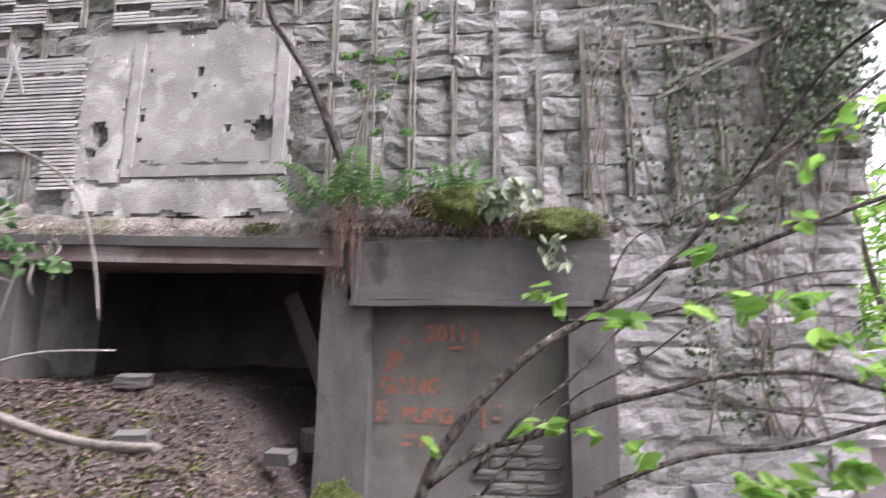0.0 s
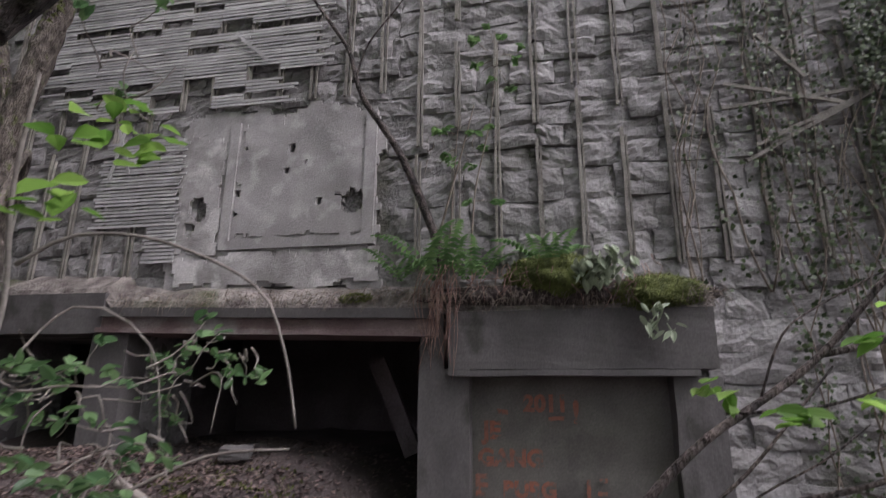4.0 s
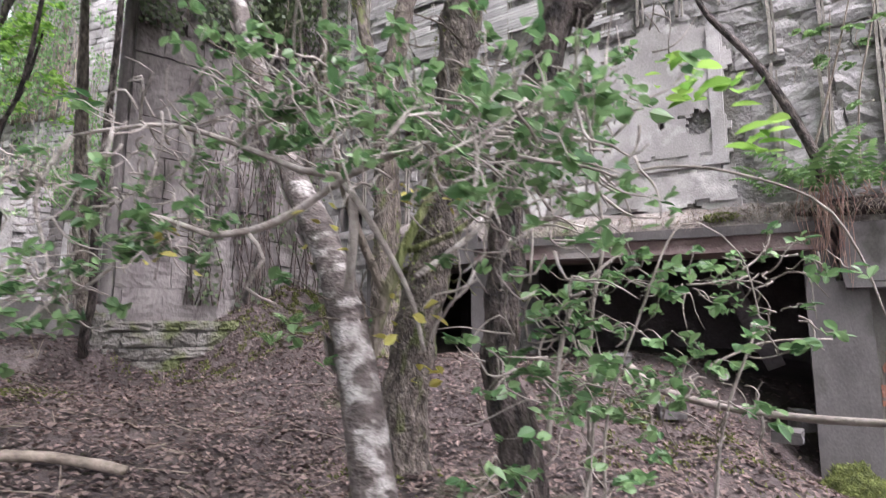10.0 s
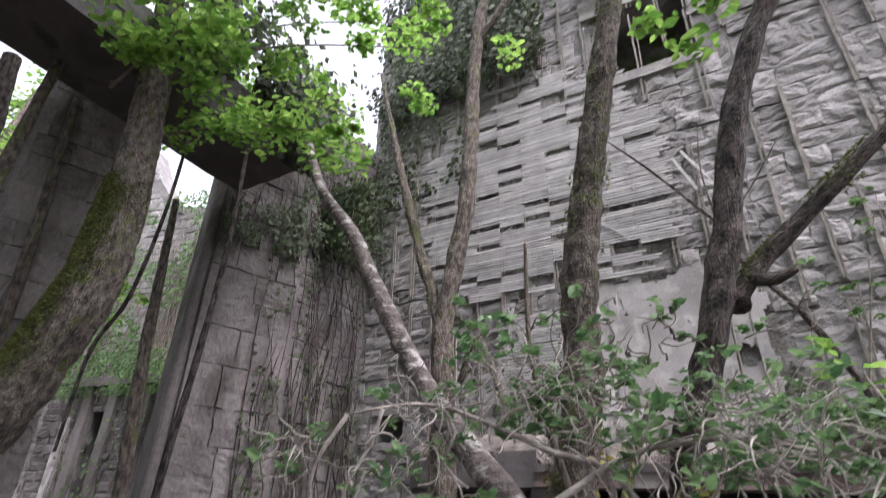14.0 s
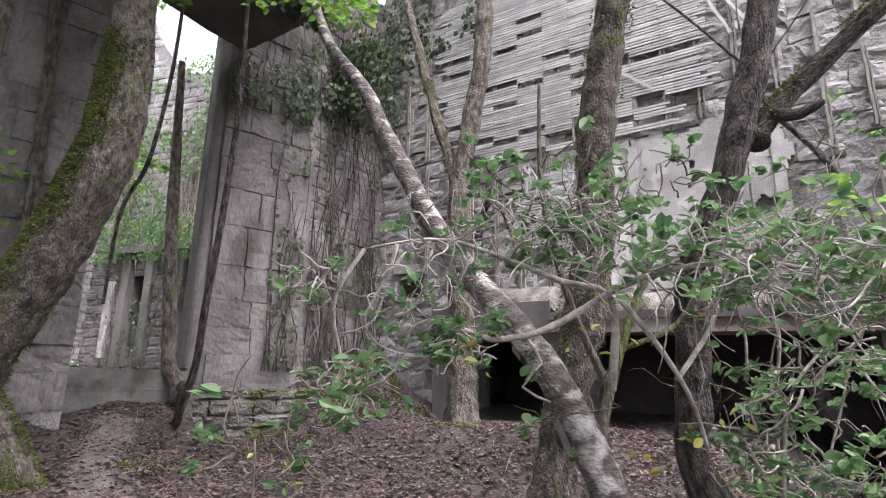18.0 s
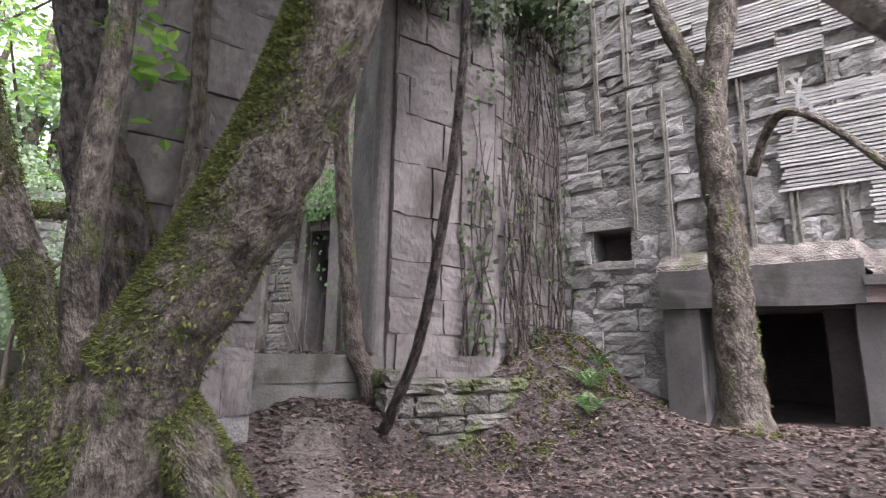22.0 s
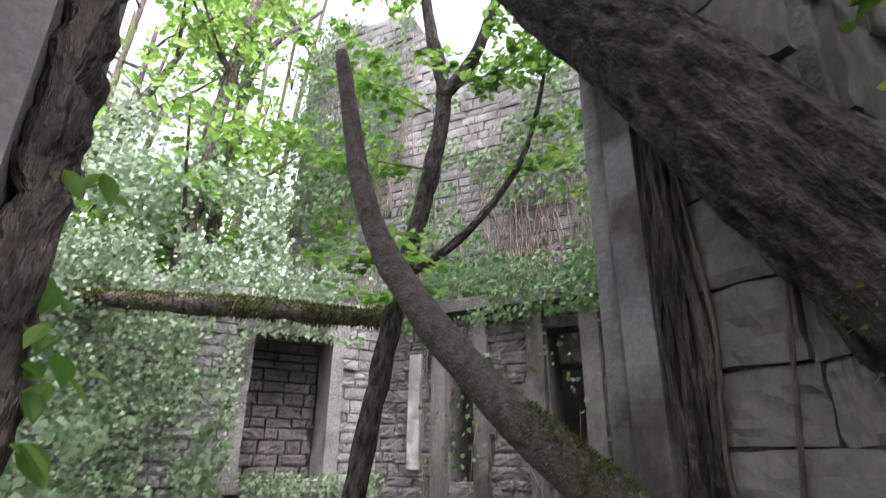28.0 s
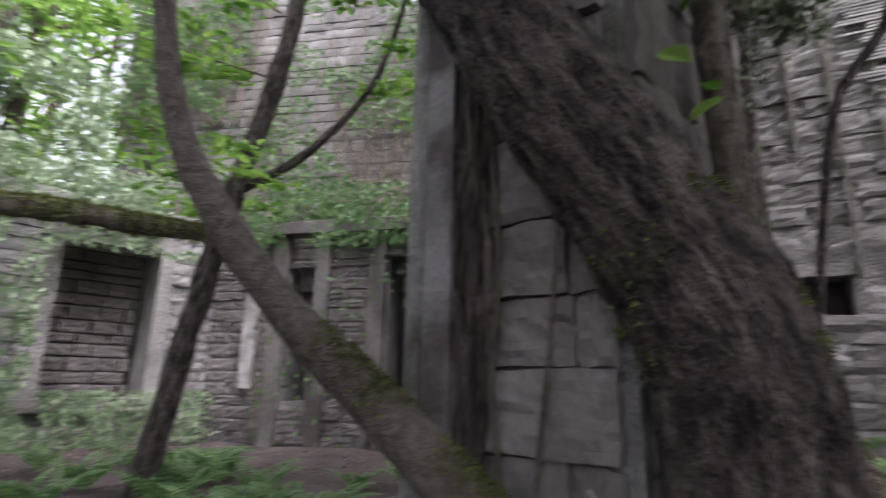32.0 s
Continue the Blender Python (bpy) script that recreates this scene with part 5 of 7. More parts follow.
spray("holly_bush", "tangled evergreen bush with pale twisted branches over the birch log",
      [([(-2.95, 0.72, 1.3), (-2.92, 0.68, 1.68), (-3.11, 0.6, 1.76), (-3.32, 0.49, 1.86), (-3.53, 0.36, 1.94), (-3.68, 0.24, 1.93), (-3.82, 0.11, 1.88)], (0.018, 0.016, 0.013, 0.010, 0.008, 0.006)),
       ([(-3.36, 0.41, 1.5), (-3.23, 0.49, 1.52), (-3.1, 0.56, 1.58), (-2.88, 0.64, 1.72), (-2.7, 0.7, 1.79)], (0.012, 0.016, 0.014)),
       ([(-2.87, 0.6, 1.67), (-2.77, 0.62, 1.53), (-2.68, 0.66, 1.37), (-2.63, 0.69, 1.24), (-2.6, 0.71, 1.09)], (0.014, 0.007)),
       ([(-3.82, 0.11, 1.88), (-3.91, 0.05, 1.69), (-3.93, 0.07, 1.55), (-3.91, 0.11, 1.39), (-3.96, 0.09, 1.28)], (0.01, 0.005)),
       ([(-3.51, 0.35, 1.93), (-3.46, 0.38, 1.83), (-3.51, 0.37, 1.71), (-3.43, 0.44, 1.62)], (0.009, 0.005)),
       ([(-3.71, 0.2, 1.91), (-3.75, 0.19, 1.77), (-3.83, 0.15, 1.6), (-3.82, 0.18, 1.47)], (0.009, 0.005)),
       ([(-3.22, 0.47, 1.5), (-3.18, 0.51, 1.41), (-3.26, 0.5, 1.31), (-3.16, 0.56, 1.25)], (0.009, 0.005)),
       ([(-2.72, 0.68, 1.78), (-2.43, 0.66, 1.8), (-2.22, 0.68, 1.75), (-2.02, 0.68, 1.7)], (0.014, 0.007)),
       ([(-3.36, 0.41, 1.5), (-3.58, 0.28, 1.58), (-3.67, 0.25, 1.52), (-3.72, 0.24, 1.38), (-3.84, 0.17, 1.28)], (0.011, 0.005)),
       ([(-3.3, 0.46, 1.86), (-3.24, 0.48, 1.92), (-3.09, 0.56, 1.97), (-2.96, 0.62, 2.02)], (0.01, 0.006)),
       ([(-2.70, 0.8, 1.35), (-2.64, 0.97, 1.47), (-2.58, 1.1, 1.59), (-2.55, 1.14, 1.71), (-2.51, 1.21, 1.87), (-2.45, 1.31, 2.04)], (0.012, 0.009)),
       ([(-2.52, 1.19, 1.77), (-2.46, 1.28, 1.61), (-2.47, 1.28, 1.35)], (0.009, 0.006))],
      [((-3.44, 0.31, 1.51), 0.13, 110), ((-3.83, 0.1, 1.3), 0.17, 130), ((-3.99, 0.02, 1.76), 0.12, 40), ((-3.34, 0.53, 2.02), 0.22, 110), ((-3.11, 0.62, 2.07), 0.22, 110), ((-2.53, 0.64, 1.80), 0.22, 150), ((-2.22, 0.56, 1.72), 0.24, 150), ((-2.02, 0.55, 1.64), 0.22, 110), ((-2.2, 0.6, 1.45), 0.2, 60), ((-2.9, 0.6, 1.9), 0.22, 70), ((-3.7, 0.2, 1.65), 0.14, 40),
       ((-2.32, 0.94, 1.9), 0.2, 90), ((-2.24, 1.07, 2.0), 0.18, 70), ((-2.4, 0.75, 1.88), 0.2, 90), ((-2.24, 1.25, 2.05), 0.16, 40), ((-3.6, 0.3, 1.9), 0.2, 40)],
      0.036, SHRUB, PALEWOOD, 31, 16, [((-3.44, 0.35, 1.45), 0.2, 9), ((-2.95, 0.55, 1.5), 0.2, 7), ((-2.6, 0.9, 1.62), 0.06, 9), ((-2.55, 0.6, 1.2), 0.16, 8)])
spray("small_bush", "small broad-leaved seedling on the leaf litter", [([g(-4.1, -0.1, 0), (-4.1, -0.12, 0.6), (-4.1, -0.15, 1.1)], (0.012, 0.004))], [((-4.1, -0.15, 1.1), 0.2, 35), ((-3.95, 0.0, 1.0), 0.15, 15)], 0.042, SHRUB, TWIG, 32, 3, [((-4.1, -0.1, 0.95), 0.15, 3)])
spray("leafy_shrub", "leafy green shrub with thin pale shoots before the openings",
      [([g(-2.2, 1.5, 0), (-2.25, 1.5, 0.7), (-2.1, 1.6, 1.25), (-1.95, 1.75, 1.62), (-1.75, 1.9, 1.5), (-1.68, 1.93, 1.15)], (0.007, 0.003)),
       ([(-2.4, 1.25, 0.7), (-2.32, 1.35, 1.25), (-2.15, 1.55, 1.5)], (0.012, 0.006)),
       ([g(-2.4, 1.4, 0), (-2.3, 1.45, 0.6), (-2.25, 1.45, 1.0)], (0.01, 0.006)),
       ([g(-1.9, 1.7, 0), (-1.85, 1.7, 0.7), (-1.7, 1.7, 1.15)], (0.01, 0.005))],
      [((-2.43, 1.18, 1.05), 0.22, 102), ((-2.19, 1.55, 1.38), 0.18, 68), ((-2.0, 1.8, 1.35), 0.18, 45), ((-2.34, 1.37, 1.15), 0.2, 102), ((-1.62, 1.66, 1.2), 0.14, 28), ((-2.29, 1.45, 0.95), 0.2, 102), ((-2.43, 1.19, 0.6), 0.28, 102), ((-1.85, 1.75, 0.95), 0.2, 45), ((-1.68, 2.0, 1.4), 0.14, 22), ((-2.1, 1.9, 0.75), 0.22, 68)],
      0.038, SHRUB, DEADWOOD, 33, 5)
spray("yellowing_shrub", "straggly shrub with a few yellow leaves and crooked stems",
      [([g(-3.15, 1.0, 0), (-3.12, 1.02, 0.9), (-3.02, 1.08, 1.4), (-2.92, 1.2, 1.75), (-2.8, 1.3, 2.1)], (0.035, 0.018)),
       ([(-3.05, 1.06, 1.3), (-3.2, 0.95, 1.75), (-3.3, 0.9, 2.3), (-3.28, 0.85, 2.9)], (0.022, 0.01)),
       ([(-2.98, 1.12, 1.5), (-2.75, 1.25, 1.62), (-2.6, 1.35, 1.9)], (0.016, 0.008))],
      [((-3.33, 0.75, 2.18), 0.3, 75), ((-3.08, 1.17, 2.26), 0.3, 75), ((-2.8, 1.2, 2.35), 0.28, 50), ((-3.16, 1.0, 1.2), 0.22, 25), ((-2.6, 1.4, 1.3), 0.25, 30)], 0.042, SHRUB, BARK, 34, 6,
      [((-3.05, 1.21, 1.8), 0.09, 8), ((-3.16, 1.04, 1.04), 0.08, 5), ((-2.98, 1.29, 0.93), 0.12, 8)])
spray("arching_bramble", "long pale arching shoots with a few leaves before the dark opening",
      [([(-2.42, 1.8, 0.3), (-2.38, 1.78, 1.17), (-2.32, 1.82, 1.6), (-2.36, 1.79, 2.1), (-2.36, 1.79, 2.6)], (0.012, 0.008)),
       ([(-2.32, 1.83, 1.80), (-2.15, 1.9, 1.93), (-1.85, 2.0, 1.92), (-1.46, 2.06, 1.74), (-1.32, 2.06, 1.5), (-1.25, 2.06, 1.22)], (0.009, 0.004)),
       ([(-1.95, 2.1, 0.97), (-1.7, 2.25, 1.1), (-1.42, 2.38, 1.12)], (0.007, 0.004))],
      [((-2.3, 1.85, 1.4), 0.16, 22), ((-1.72, 2.03, 1.42), 0.2, 40), ((-1.5, 2.05, 1.5), 0.16, 22), ((-2.1, 1.95, 1.15), 0.15, 18), ((-2.0, 1.9, 2.5), 0.3, 22)], 0.038, SHRUB, DEADWOOD, 35, 3)
spray("foreground_branches", "dark bare branches with bright new leaves reaching over the path",
      [([(-0.35, 2.55, 0.0), (-0.21, 2.6, 0.57), (-0.11, 2.65, 0.77), (0.07, 2.7, 0.98), (0.29, 2.75, 1.17), (0.55, 2.85, 1.32), (0.88, 2.95, 1.54), (1.24, 2.95, 1.92), (1.48, 2.95, 2.11), (1.69, 2.92, 2.29), (1.91, 2.9, 2.46)], (0.027, 0.010)),
       ([(0.88, 2.95, 1.53), (1.18, 3.0, 1.6), (1.47, 3.0, 1.71), (1.9, 3.0, 1.87), (2.4, 2.95, 2.0)], (0.017, 0.009)),
       ([(-0.18, 2.6, 0.61), (0.02, 2.65, 0.74), (0.25, 2.7, 0.8), (0.51, 2.7, 0.92), (0.78, 2.7, 0.99), (1.0, 2.7, 1.05), (1.32, 2.65, 1.07), (1.54, 2.6, 1.01), (2.0, 2.5, 0.95)], (0.017, 0.007)),
       ([(0.2, 2.6, 0.4), (0.44, 2.6, 0.59), (0.67, 2.6, 0.7), (0.9, 2.6, 0.77), (1.19, 2.6, 0.8), (1.53, 2.6, 0.9), (1.9, 2.6, 1.0)], (0.014, 0.007)),
       ([(0.0, 2.62, 0.66), (0.18, 2.65, 0.86), (0.4, 2.7, 1.03), (0.6, 2.75, 1.22), (0.84, 2.8, 1.47)], (0.010, 0.005)),
       ([(0.55, 2.85, 1.32), (0.68, 2.85, 1.61), (0.88, 2.9, 1.75), (1.19, 2.9, 1.91), (1.41, 2.9, 1.99)], (0.007, 0.003)),
       ([(0.39, 2.8, 1.27), (0.76, 2.8, 1.3), (1.09, 2.8, 1.4), (1.4, 2.8, 1.48), (1.73, 2.8, 1.5)], (0.008, 0.004)),
       ([(0.78, 2.7, 0.99), (1.04, 2.7, 0.94), (1.35, 2.7, 0.9), (1.59, 2.7, 0.88), (1.9, 2.7, 0.9)], (0.006, 0.004)),
       ([(0.03, 2.6, 0.58), (0.2, 2.6, 0.79), (0.41, 2.6, 0.97), (0.65, 2.6, 1.1), (0.84, 2.6, 1.24)], (0.007, 0.003)),
       ([(1.24, 2.95, 1.92), (1.5, 2.6, 2.35), (1.75, 2.3, 2.5), (1.98, 2.2, 2.78), (2.02, 2.2, 3.2)], (0.009, 0.004)),
       ([(1.75, 2.3, 2.5), (2.0, 2.22, 2.56), (2.3, 2.2, 2.7)], (0.006, 0.003))],
      [((0.28, 2.58, 1.35), (0.12, 0.08, 0.06), 8), ((0.56, 2.6, 1.27), (0.1, 0.08, 0.06), 7), ((0.99, 2.8, 1.57), 0.06, 4), ((0.94, 2.7, 1.32), (0.1, 0.08, 0.06), 7), ((1.14, 2.7, 1.33), (0.12, 0.08, 0.06), 9), ((1.35, 2.7, 1.34), (0.13, 0.1, 0.07), 11), ((1.41, 2.6, 1.22), 0.1, 8), ((1.47, 2.8, 1.95), 0.08, 5), ((1.65, 2.8, 2.13), 0.1, 7), ((1.73, 2.8, 2.23), 0.1, 7), ((0.29, 2.6, 0.87), (0.09, 0.06, 0.05), 5), ((0.43, 2.6, 0.82), (0.08, 0.06, 0.04), 4), ((0.18, 2.6, 0.82), (0.08, 0.06, 0.04), 4), ((0.63, 2.5, 0.76), 0.08, 5), ((1.45, 2.9, 1.74), 0.09, 5), ((-0.15, 2.6, 0.76), (0.07, 0.05, 0.03), 3), ((1.18, 2.6, 0.68), 0.14, 14), ((1.38, 2.6, 0.73), 0.14, 14), ((1.03, 2.6, 0.64), 0.1, 8), ((1.5, 2.6, 1.1), 0.1, 8),
       ((1.98, 2.2, 3.11), 0.09, 7), ((1.84, 2.2, 2.95), 0.09, 6), ((1.78, 2.2, 2.71), 0.09, 6), ((2.2, 2.2, 2.92), 0.12, 9), ((2.29, 2.2, 2.7), 0.14, 12), ((1.98, 2.2, 2.78), 0.1, 6), ((2.26, 2.2, 2.41), 0.12, 9), ((1.08, 2.7, 1.72), 0.06, 3)], 0.07, GREEN, DARKBARK, 36, 0)

# ---- ferns ----
def fern(at, size, count, seed, label="green fern with arching fronds", parent=None):
    r = random.Random(seed)
    ob = thing("fern", label, "fern", at, group="ferns")
    for k in range(count):
        a = 2 * math.pi * k / count + r.uniform(-0.4, 0.4)
        d = Vector((math.cos(a), math.sin(a), 0))
        ln = size * r.uniform(0.7, 1.15)
        verts, faces = [], []
        n = 14
        for j in range(n + 1):
            u = j / n
            p = d * ln * (u * 0.72) + Vector((0, 0, ln * (1.05 * u - 0.62 * u * u)))
            w = ln * 0.27 * (1 - u) ** 0.7 * min(1, 0.25 + u * 3)
            t = (d * 0.72 + Vector((0, 0, 1.05 - 1.24 * u))).normalized()
            s = d.cross(Vector((0, 0, 1)))
            for q in (1, -1):
                o = len(verts)
                verts += [p, p + s * q * w * 0.5 + t * ln * 0.052, p + s * q * w + t * ln * 0.035 - Vector((0, 0, w * 0.25)), p + s * q * w * 0.5 - t * ln * 0.008]
                faces.append((o, o + 1, o + 2, o + 3))
        piece("frond", mesh_of("frond", verts, faces, FERN), ob)
    return ob


for k, (p, s, c) in enumerate([((-1.33, 4.90, 2.36), 0.78, 8), ((-0.9, 4.92, 2.36), 0.5, 5), ((-0.30, 4.94, 2.40), 0.82, 9), ((-1.66, 4.92, 2.36), 0.55, 5), ((-1.05, 4.94, 2.36), 0.6, 5),
                               (g(-7.02, 4.06, 0), 0.4, 8), (g(-6.85, 3.62, 0), 0.34, 7), (g(-7.1, 4.5, 0), 0.3, 7)]):
    fern(p, s, c, 50 + k, "green fern rooted in crumbled mortar and moss" if p[1] > 4.5 else "small fern on the leafy mound")
for k in range(9):
    q = near_m @ Vector((0.9 + 0.42 * k, 0.15 + 0.2 * (k % 2), 3.93))
    fern(q, 0.42 + 0.05 * (k % 3), 7, 160 + k, "fern growing along the top of the inner wall")
for k in range(26):
    r_f = random.Random(90 + k)
    x, y = (r_f.uniform(-14, -10.6), r_f.uniform(-0.8, 3.0)) if k < 14 else (r_f.uniform(-12.4, -10.2), r_f.uniform(0.4, 2.6))
    fern((x, y, lie(x, y)), r_f.uniform(0.35, 0.6), 8, 120 + k, "lush fern on the floor of the ruined room")

# ---- moss, hanging roots and pale leaves on the ledge ----
def mound(name, label, centre, radius, mat, seed, category="moss"):
    bm = bmesh.new()
    bmesh.ops.create_icosphere(bm, subdivisions=4, radius=1.0)
    for v in bm.verts:
        q = v.co.copy()
        k = 1 + 0.25 * noise.noise(q * 2.1 + Vector((seed, 0, 0))) + 0.12 * noise.noise(q * 6 + Vector((0, seed, 0))) + 0.05 * noise.noise(q * 15)
        v.co = Vector((q.x * radius[0], q.y * radius[1], q.z * radius[2])) * k
    for f in bm.faces:
        f.smooth = True
    if mat is MOSS:
        rng = random.Random(seed)
        vs, fs = [], []
        for f in bm.faces:
            c, nrm = f.calc_center_median(), f.normal
            for _ in range(2):
                s = rng.uniform(0.012, 0.03)
                d = (nrm + Vector((rng.gauss(0, 0.6), rng.gauss(0, 0.6), rng.gauss(0, 0.6)))).normalized()
                w = d.orthogonal().normalized() * s * 0.35
                c2 = c + Vector((rng.gauss(0, 0.012), rng.gauss(0, 0.012), 0))
                o = len(vs)
                vs += [c2 - w, c2 + w, c2 + d * s * 1.3]
                fs.append((o, o + 1, o + 2))
    bm.transform(Matrix.Translation(centre))
    ob = tagged(part(name, bm, mat), label, category)
    if mat is MOSS:
        blades = piece("moss_layer", mesh_of("moss_layer", [v + Vector(centre) for v in vs], fs, TUFT), ob)
        tagged(blades, kind="stuff")
    return ob


mound("moss_cushion", "thick green-brown moss cushion hanging over the lintel", (0.56, 4.95, 2.19), (0.40, 0.18, 0.15), MOSS, 3)
mound("moss_cushion", "moss cushion under the ferns on the ledge", (-0.25, 4.95, 2.36), (0.42, 0.18, 0.2), MOSS, 5)
mound("moss_cushion", "small moss tuft on the rubble ledge", (-2.1, 4.99, 2.2), (0.14, 0.06, 0.05), MOSS, 7)
mound("earth_clod", "clod of root-filled earth on the lintel", (-0.2, 4.98, 2.2), (1.25, 0.12, 0.12), SOIL, 9, "soil")
mound("moss_cushion", "moss at the foot of the concrete post", (-1.25, 4.86, -0.24), (0.24, 0.09, 0.3), MOSS, 11)
r_m = random.Random(29)
mv, mf = [], []
for x0, y0, sp, n in ((-7.4, 4.45, 0.28, 6000), (-7.75, 4.0, 0.2, 3500), (-6.9, 4.6, 0.2, 3000), (-7.2, 3.35, 0.25, 3000), (-7.6, 3.0, 0.2, 2000), (-6.75, 4.3, 0.2, 2500), (-5.6, 4.1, 0.16, 1600), (-3.0, 4.2, 0.35, 2500), (-2.6, 3.7, 0.3, 2200), (-7.3, -0.2, 0.2, 2500), (-7.05, 1.2, 0.25, 2000), (-2.0, 3.9, 0.25, 1500), (-8.0, 2.6, 0.2, 1800), (-3.9, 2.0, 0.2, 1500), (-1.35, 4.6, 0.15, 1500)):
    for _ in range(n):
        x, y = r_m.gauss(x0, sp), min(r_m.gauss(y0, sp), 4.9)
        if noise.noise(Vector((x * 5, y * 5, 2))) + 0.5 * noise.noise(Vector((x * 14, y * 14, 2))) < 0.08:
            continue
        c = Vector((x, y, lie(x, y) - 0.004))
        s, a = r_m.uniform(0.015, 0.035), r_m.uniform(0, 6.28)
        w = Vector((math.cos(a), math.sin(a), 0)) * s * 0.5
        o = len(mv)
        mv += [c - w, c + w, c + Vector((r_m.gauss(0, 0.5), r_m.gauss(0, 0.5), 1)) * s]
        mf.append((o, o + 1, o + 2))
tagged(piece("ground_moss", mesh_of("ground_moss", mv, mf, TUFT)), "patchy green moss growing over the soil", "moss", kind="stuff")

roots = []
r_r = random.Random(17)
for k in range(70):
    x = r_r.uniform(-1.42, -1.12) if k < 34 else r_r.uniform(-1.0, 0.6)
    ln = r_r.uniform(0.4, 0.85) if k < 34 else r_r.uniform(0.08, 0.28)
    z = 2.38 + r_r.uniform(-0.1, 0.1)
    y = 4.80 + r_r.uniform(-0.03, 0.03)
    roots.append(tube([(x, y + 0.12, z + 0.05), (x + r_r.gauss(0, 0.03), y, z - 0.05), (x + r_r.gauss(0, 0.05), y - 0.0, z - ln * 0.5), (x + r_r.gauss(0, 0.06), y + 0.01, z - ln)], (0.005, 0.002), 5, 0.08, 0))
tagged(joined("hanging_roots", roots, material("red_brown_root", (0.16, 0.09, 0.075), (0.26, 0.17, 0.14), 0.9, 9, 40, 0.3, coords="World")), "reddish hanging roots over the lintel's corner", "roots", kind="stuff")
for cx, cz, n in ((0.07, 2.36, 80), (0.24, 2.42, 40), (0.55, 1.92, 24)):
    tagged(leaves("drooping_leaves", [((cx, 4.74, cz), (0.18, 0.06, 0.16), n)], 0.05, leaf_material("pale_silver_leaf", (0.19, 0.23, 0.15), (0.33, 0.38, 0.27), 0.6, 0.2), None, 9, droop=1.2, long=2.2), "pale drooping leaves hanging from the ledge", "leaves", kind="stuff")
spray("ledge_nettle", "thin light-green weeds standing against the stone face", [([(-1.0, 4.95, 2.5), (-0.95, 4.93, 3.2), (-0.8, 4.9, 3.9), (-0.7, 4.88, 4.7)], (0.01, 0.004)), ([(-1.2, 4.95, 2.6), (-1.15, 4.93, 3.4), (-1.1, 4.9, 4.0)], (0.008, 0.004)), ([(-1.35, 4.95, 2.6), (-1.1, 4.9, 3.5), (-0.95, 4.9, 4.1)], (0.012, 0.006))],
      [((-1.1, 4.88, 3.72), 0.2, 30), ((-0.72, 4.86, 4.62), 0.22, 45), ((-0.83, 4.88, 3.12), 0.14, 12), ((-1.35, 4.88, 3.5), 0.15, 14), ((-0.85, 4.88, 3.75), 0.15, 14)], 0.055, FERN, TWIG, 37, 2)

fringe = []
r_g = random.Random(23)
for k in range(900):
    x = r_g.uniform(-4.6, 1.1) if k < 500 else r_g.uniform(-1.6, 1.1)
    y, z = 4.88 + r_g.uniform(0, 0.12), (2.16 if x < -1.3 else 2.12) + r_g.uniform(0, 0.12)
    ln, a = r_g.uniform(0.05, 0.2), r_g.uniform(-1.2, 1.2)
    up = r_g.uniform(-0.3, 0.6)
    fringe.append(tube([(x, y, z), (x + a * ln * 0.4, y - ln * 0.45, z + up * ln * 0.6), (x + a * ln * 0.7, y - ln * 0.7, z + up * ln * 0.3 - ln * 0.6)], (0.0035, 0.0015), 4, 0.1, 0))
tagged(joined("dry_grass", fringe, TWIG), "dry grass and rootlets fringing the ledge", "grass", kind="stuff")

# ---- canopy, woods and ivy ----
def canopy(name, label, clumps, size, leaf, seed, stems=()):
    c0 = Vector(clumps[0][0])
    ob = thing(name, label, "foliage", c0, kind="stuff")
    leaves("foliage", [(Vector(c) - c0, r, n) for c, r, n in clumps], size, leaf, ob, seed, flat=0.25)
    if stems:
        joined("branches", [tube([Vector(p) - c0 for p in pts], rad, 6, 0.15, 0.05) for pts, rad in stems], TWIG, ob)
    return ob


r_b2 = random.Random(77)
boughs, sprigs = [], []
for a0, e0 in (((-7.6, 0.3, 5.6), (-4.6, 2.0, 6.2)), ((-7.4, 0.0, 6.2), (-5.0, 1.0, 7.4)), ((-7.6, 0.6, 5.0), (-5.3, 1.5, 4.9)), ((-7.5, -0.2, 6.6), (-6.2, -1.0, 7.6)), ((-7.8, 1.0, 6.8), (-5.6, 2.6, 7.8)), ((-7.6, 0.2, 7.4), (-5.6, 0.9, 9.0)), ((-7.3, 0.2, 5.3), (-6.0, 0.1, 5.4)), ((-8.2, 1.4, 6.6), (-7.2, 3.2, 7.4)), ((-8.4, 0.2, 6.6), (-8.2, 2.6, 7.6)), ((-7.4, -0.6, 7.4), (-8.4, -2.2, 8.2))):
    a0, e0 = Vector(a0), Vector(e0)
    mid = (a0 + e0) / 2 + Vector((r_b2.gauss(0, 0.1), r_b2.gauss(0, 0.1), 0.18))
    sprigs.append(([a0, mid, e0], (0.018, 0.005)))
    for k in range(13):
        u = r_b2.uniform(0.2, 1.0)
        q = a0.lerp(mid, u * 2) if u < 0.5 else mid.lerp(e0, u * 2 - 1)
        q = q + Vector((r_b2.gauss(0, 0.30), r_b2.gauss(0, 0.30), r_b2.gauss(0, 0.14)))
        boughs.append((tuple(q), (r_b2.uniform(0.18, 0.42), r_b2.uniform(0.18, 0.42), r_b2.uniform(0.05, 0.13)), r_b2.randrange(36, 92)))
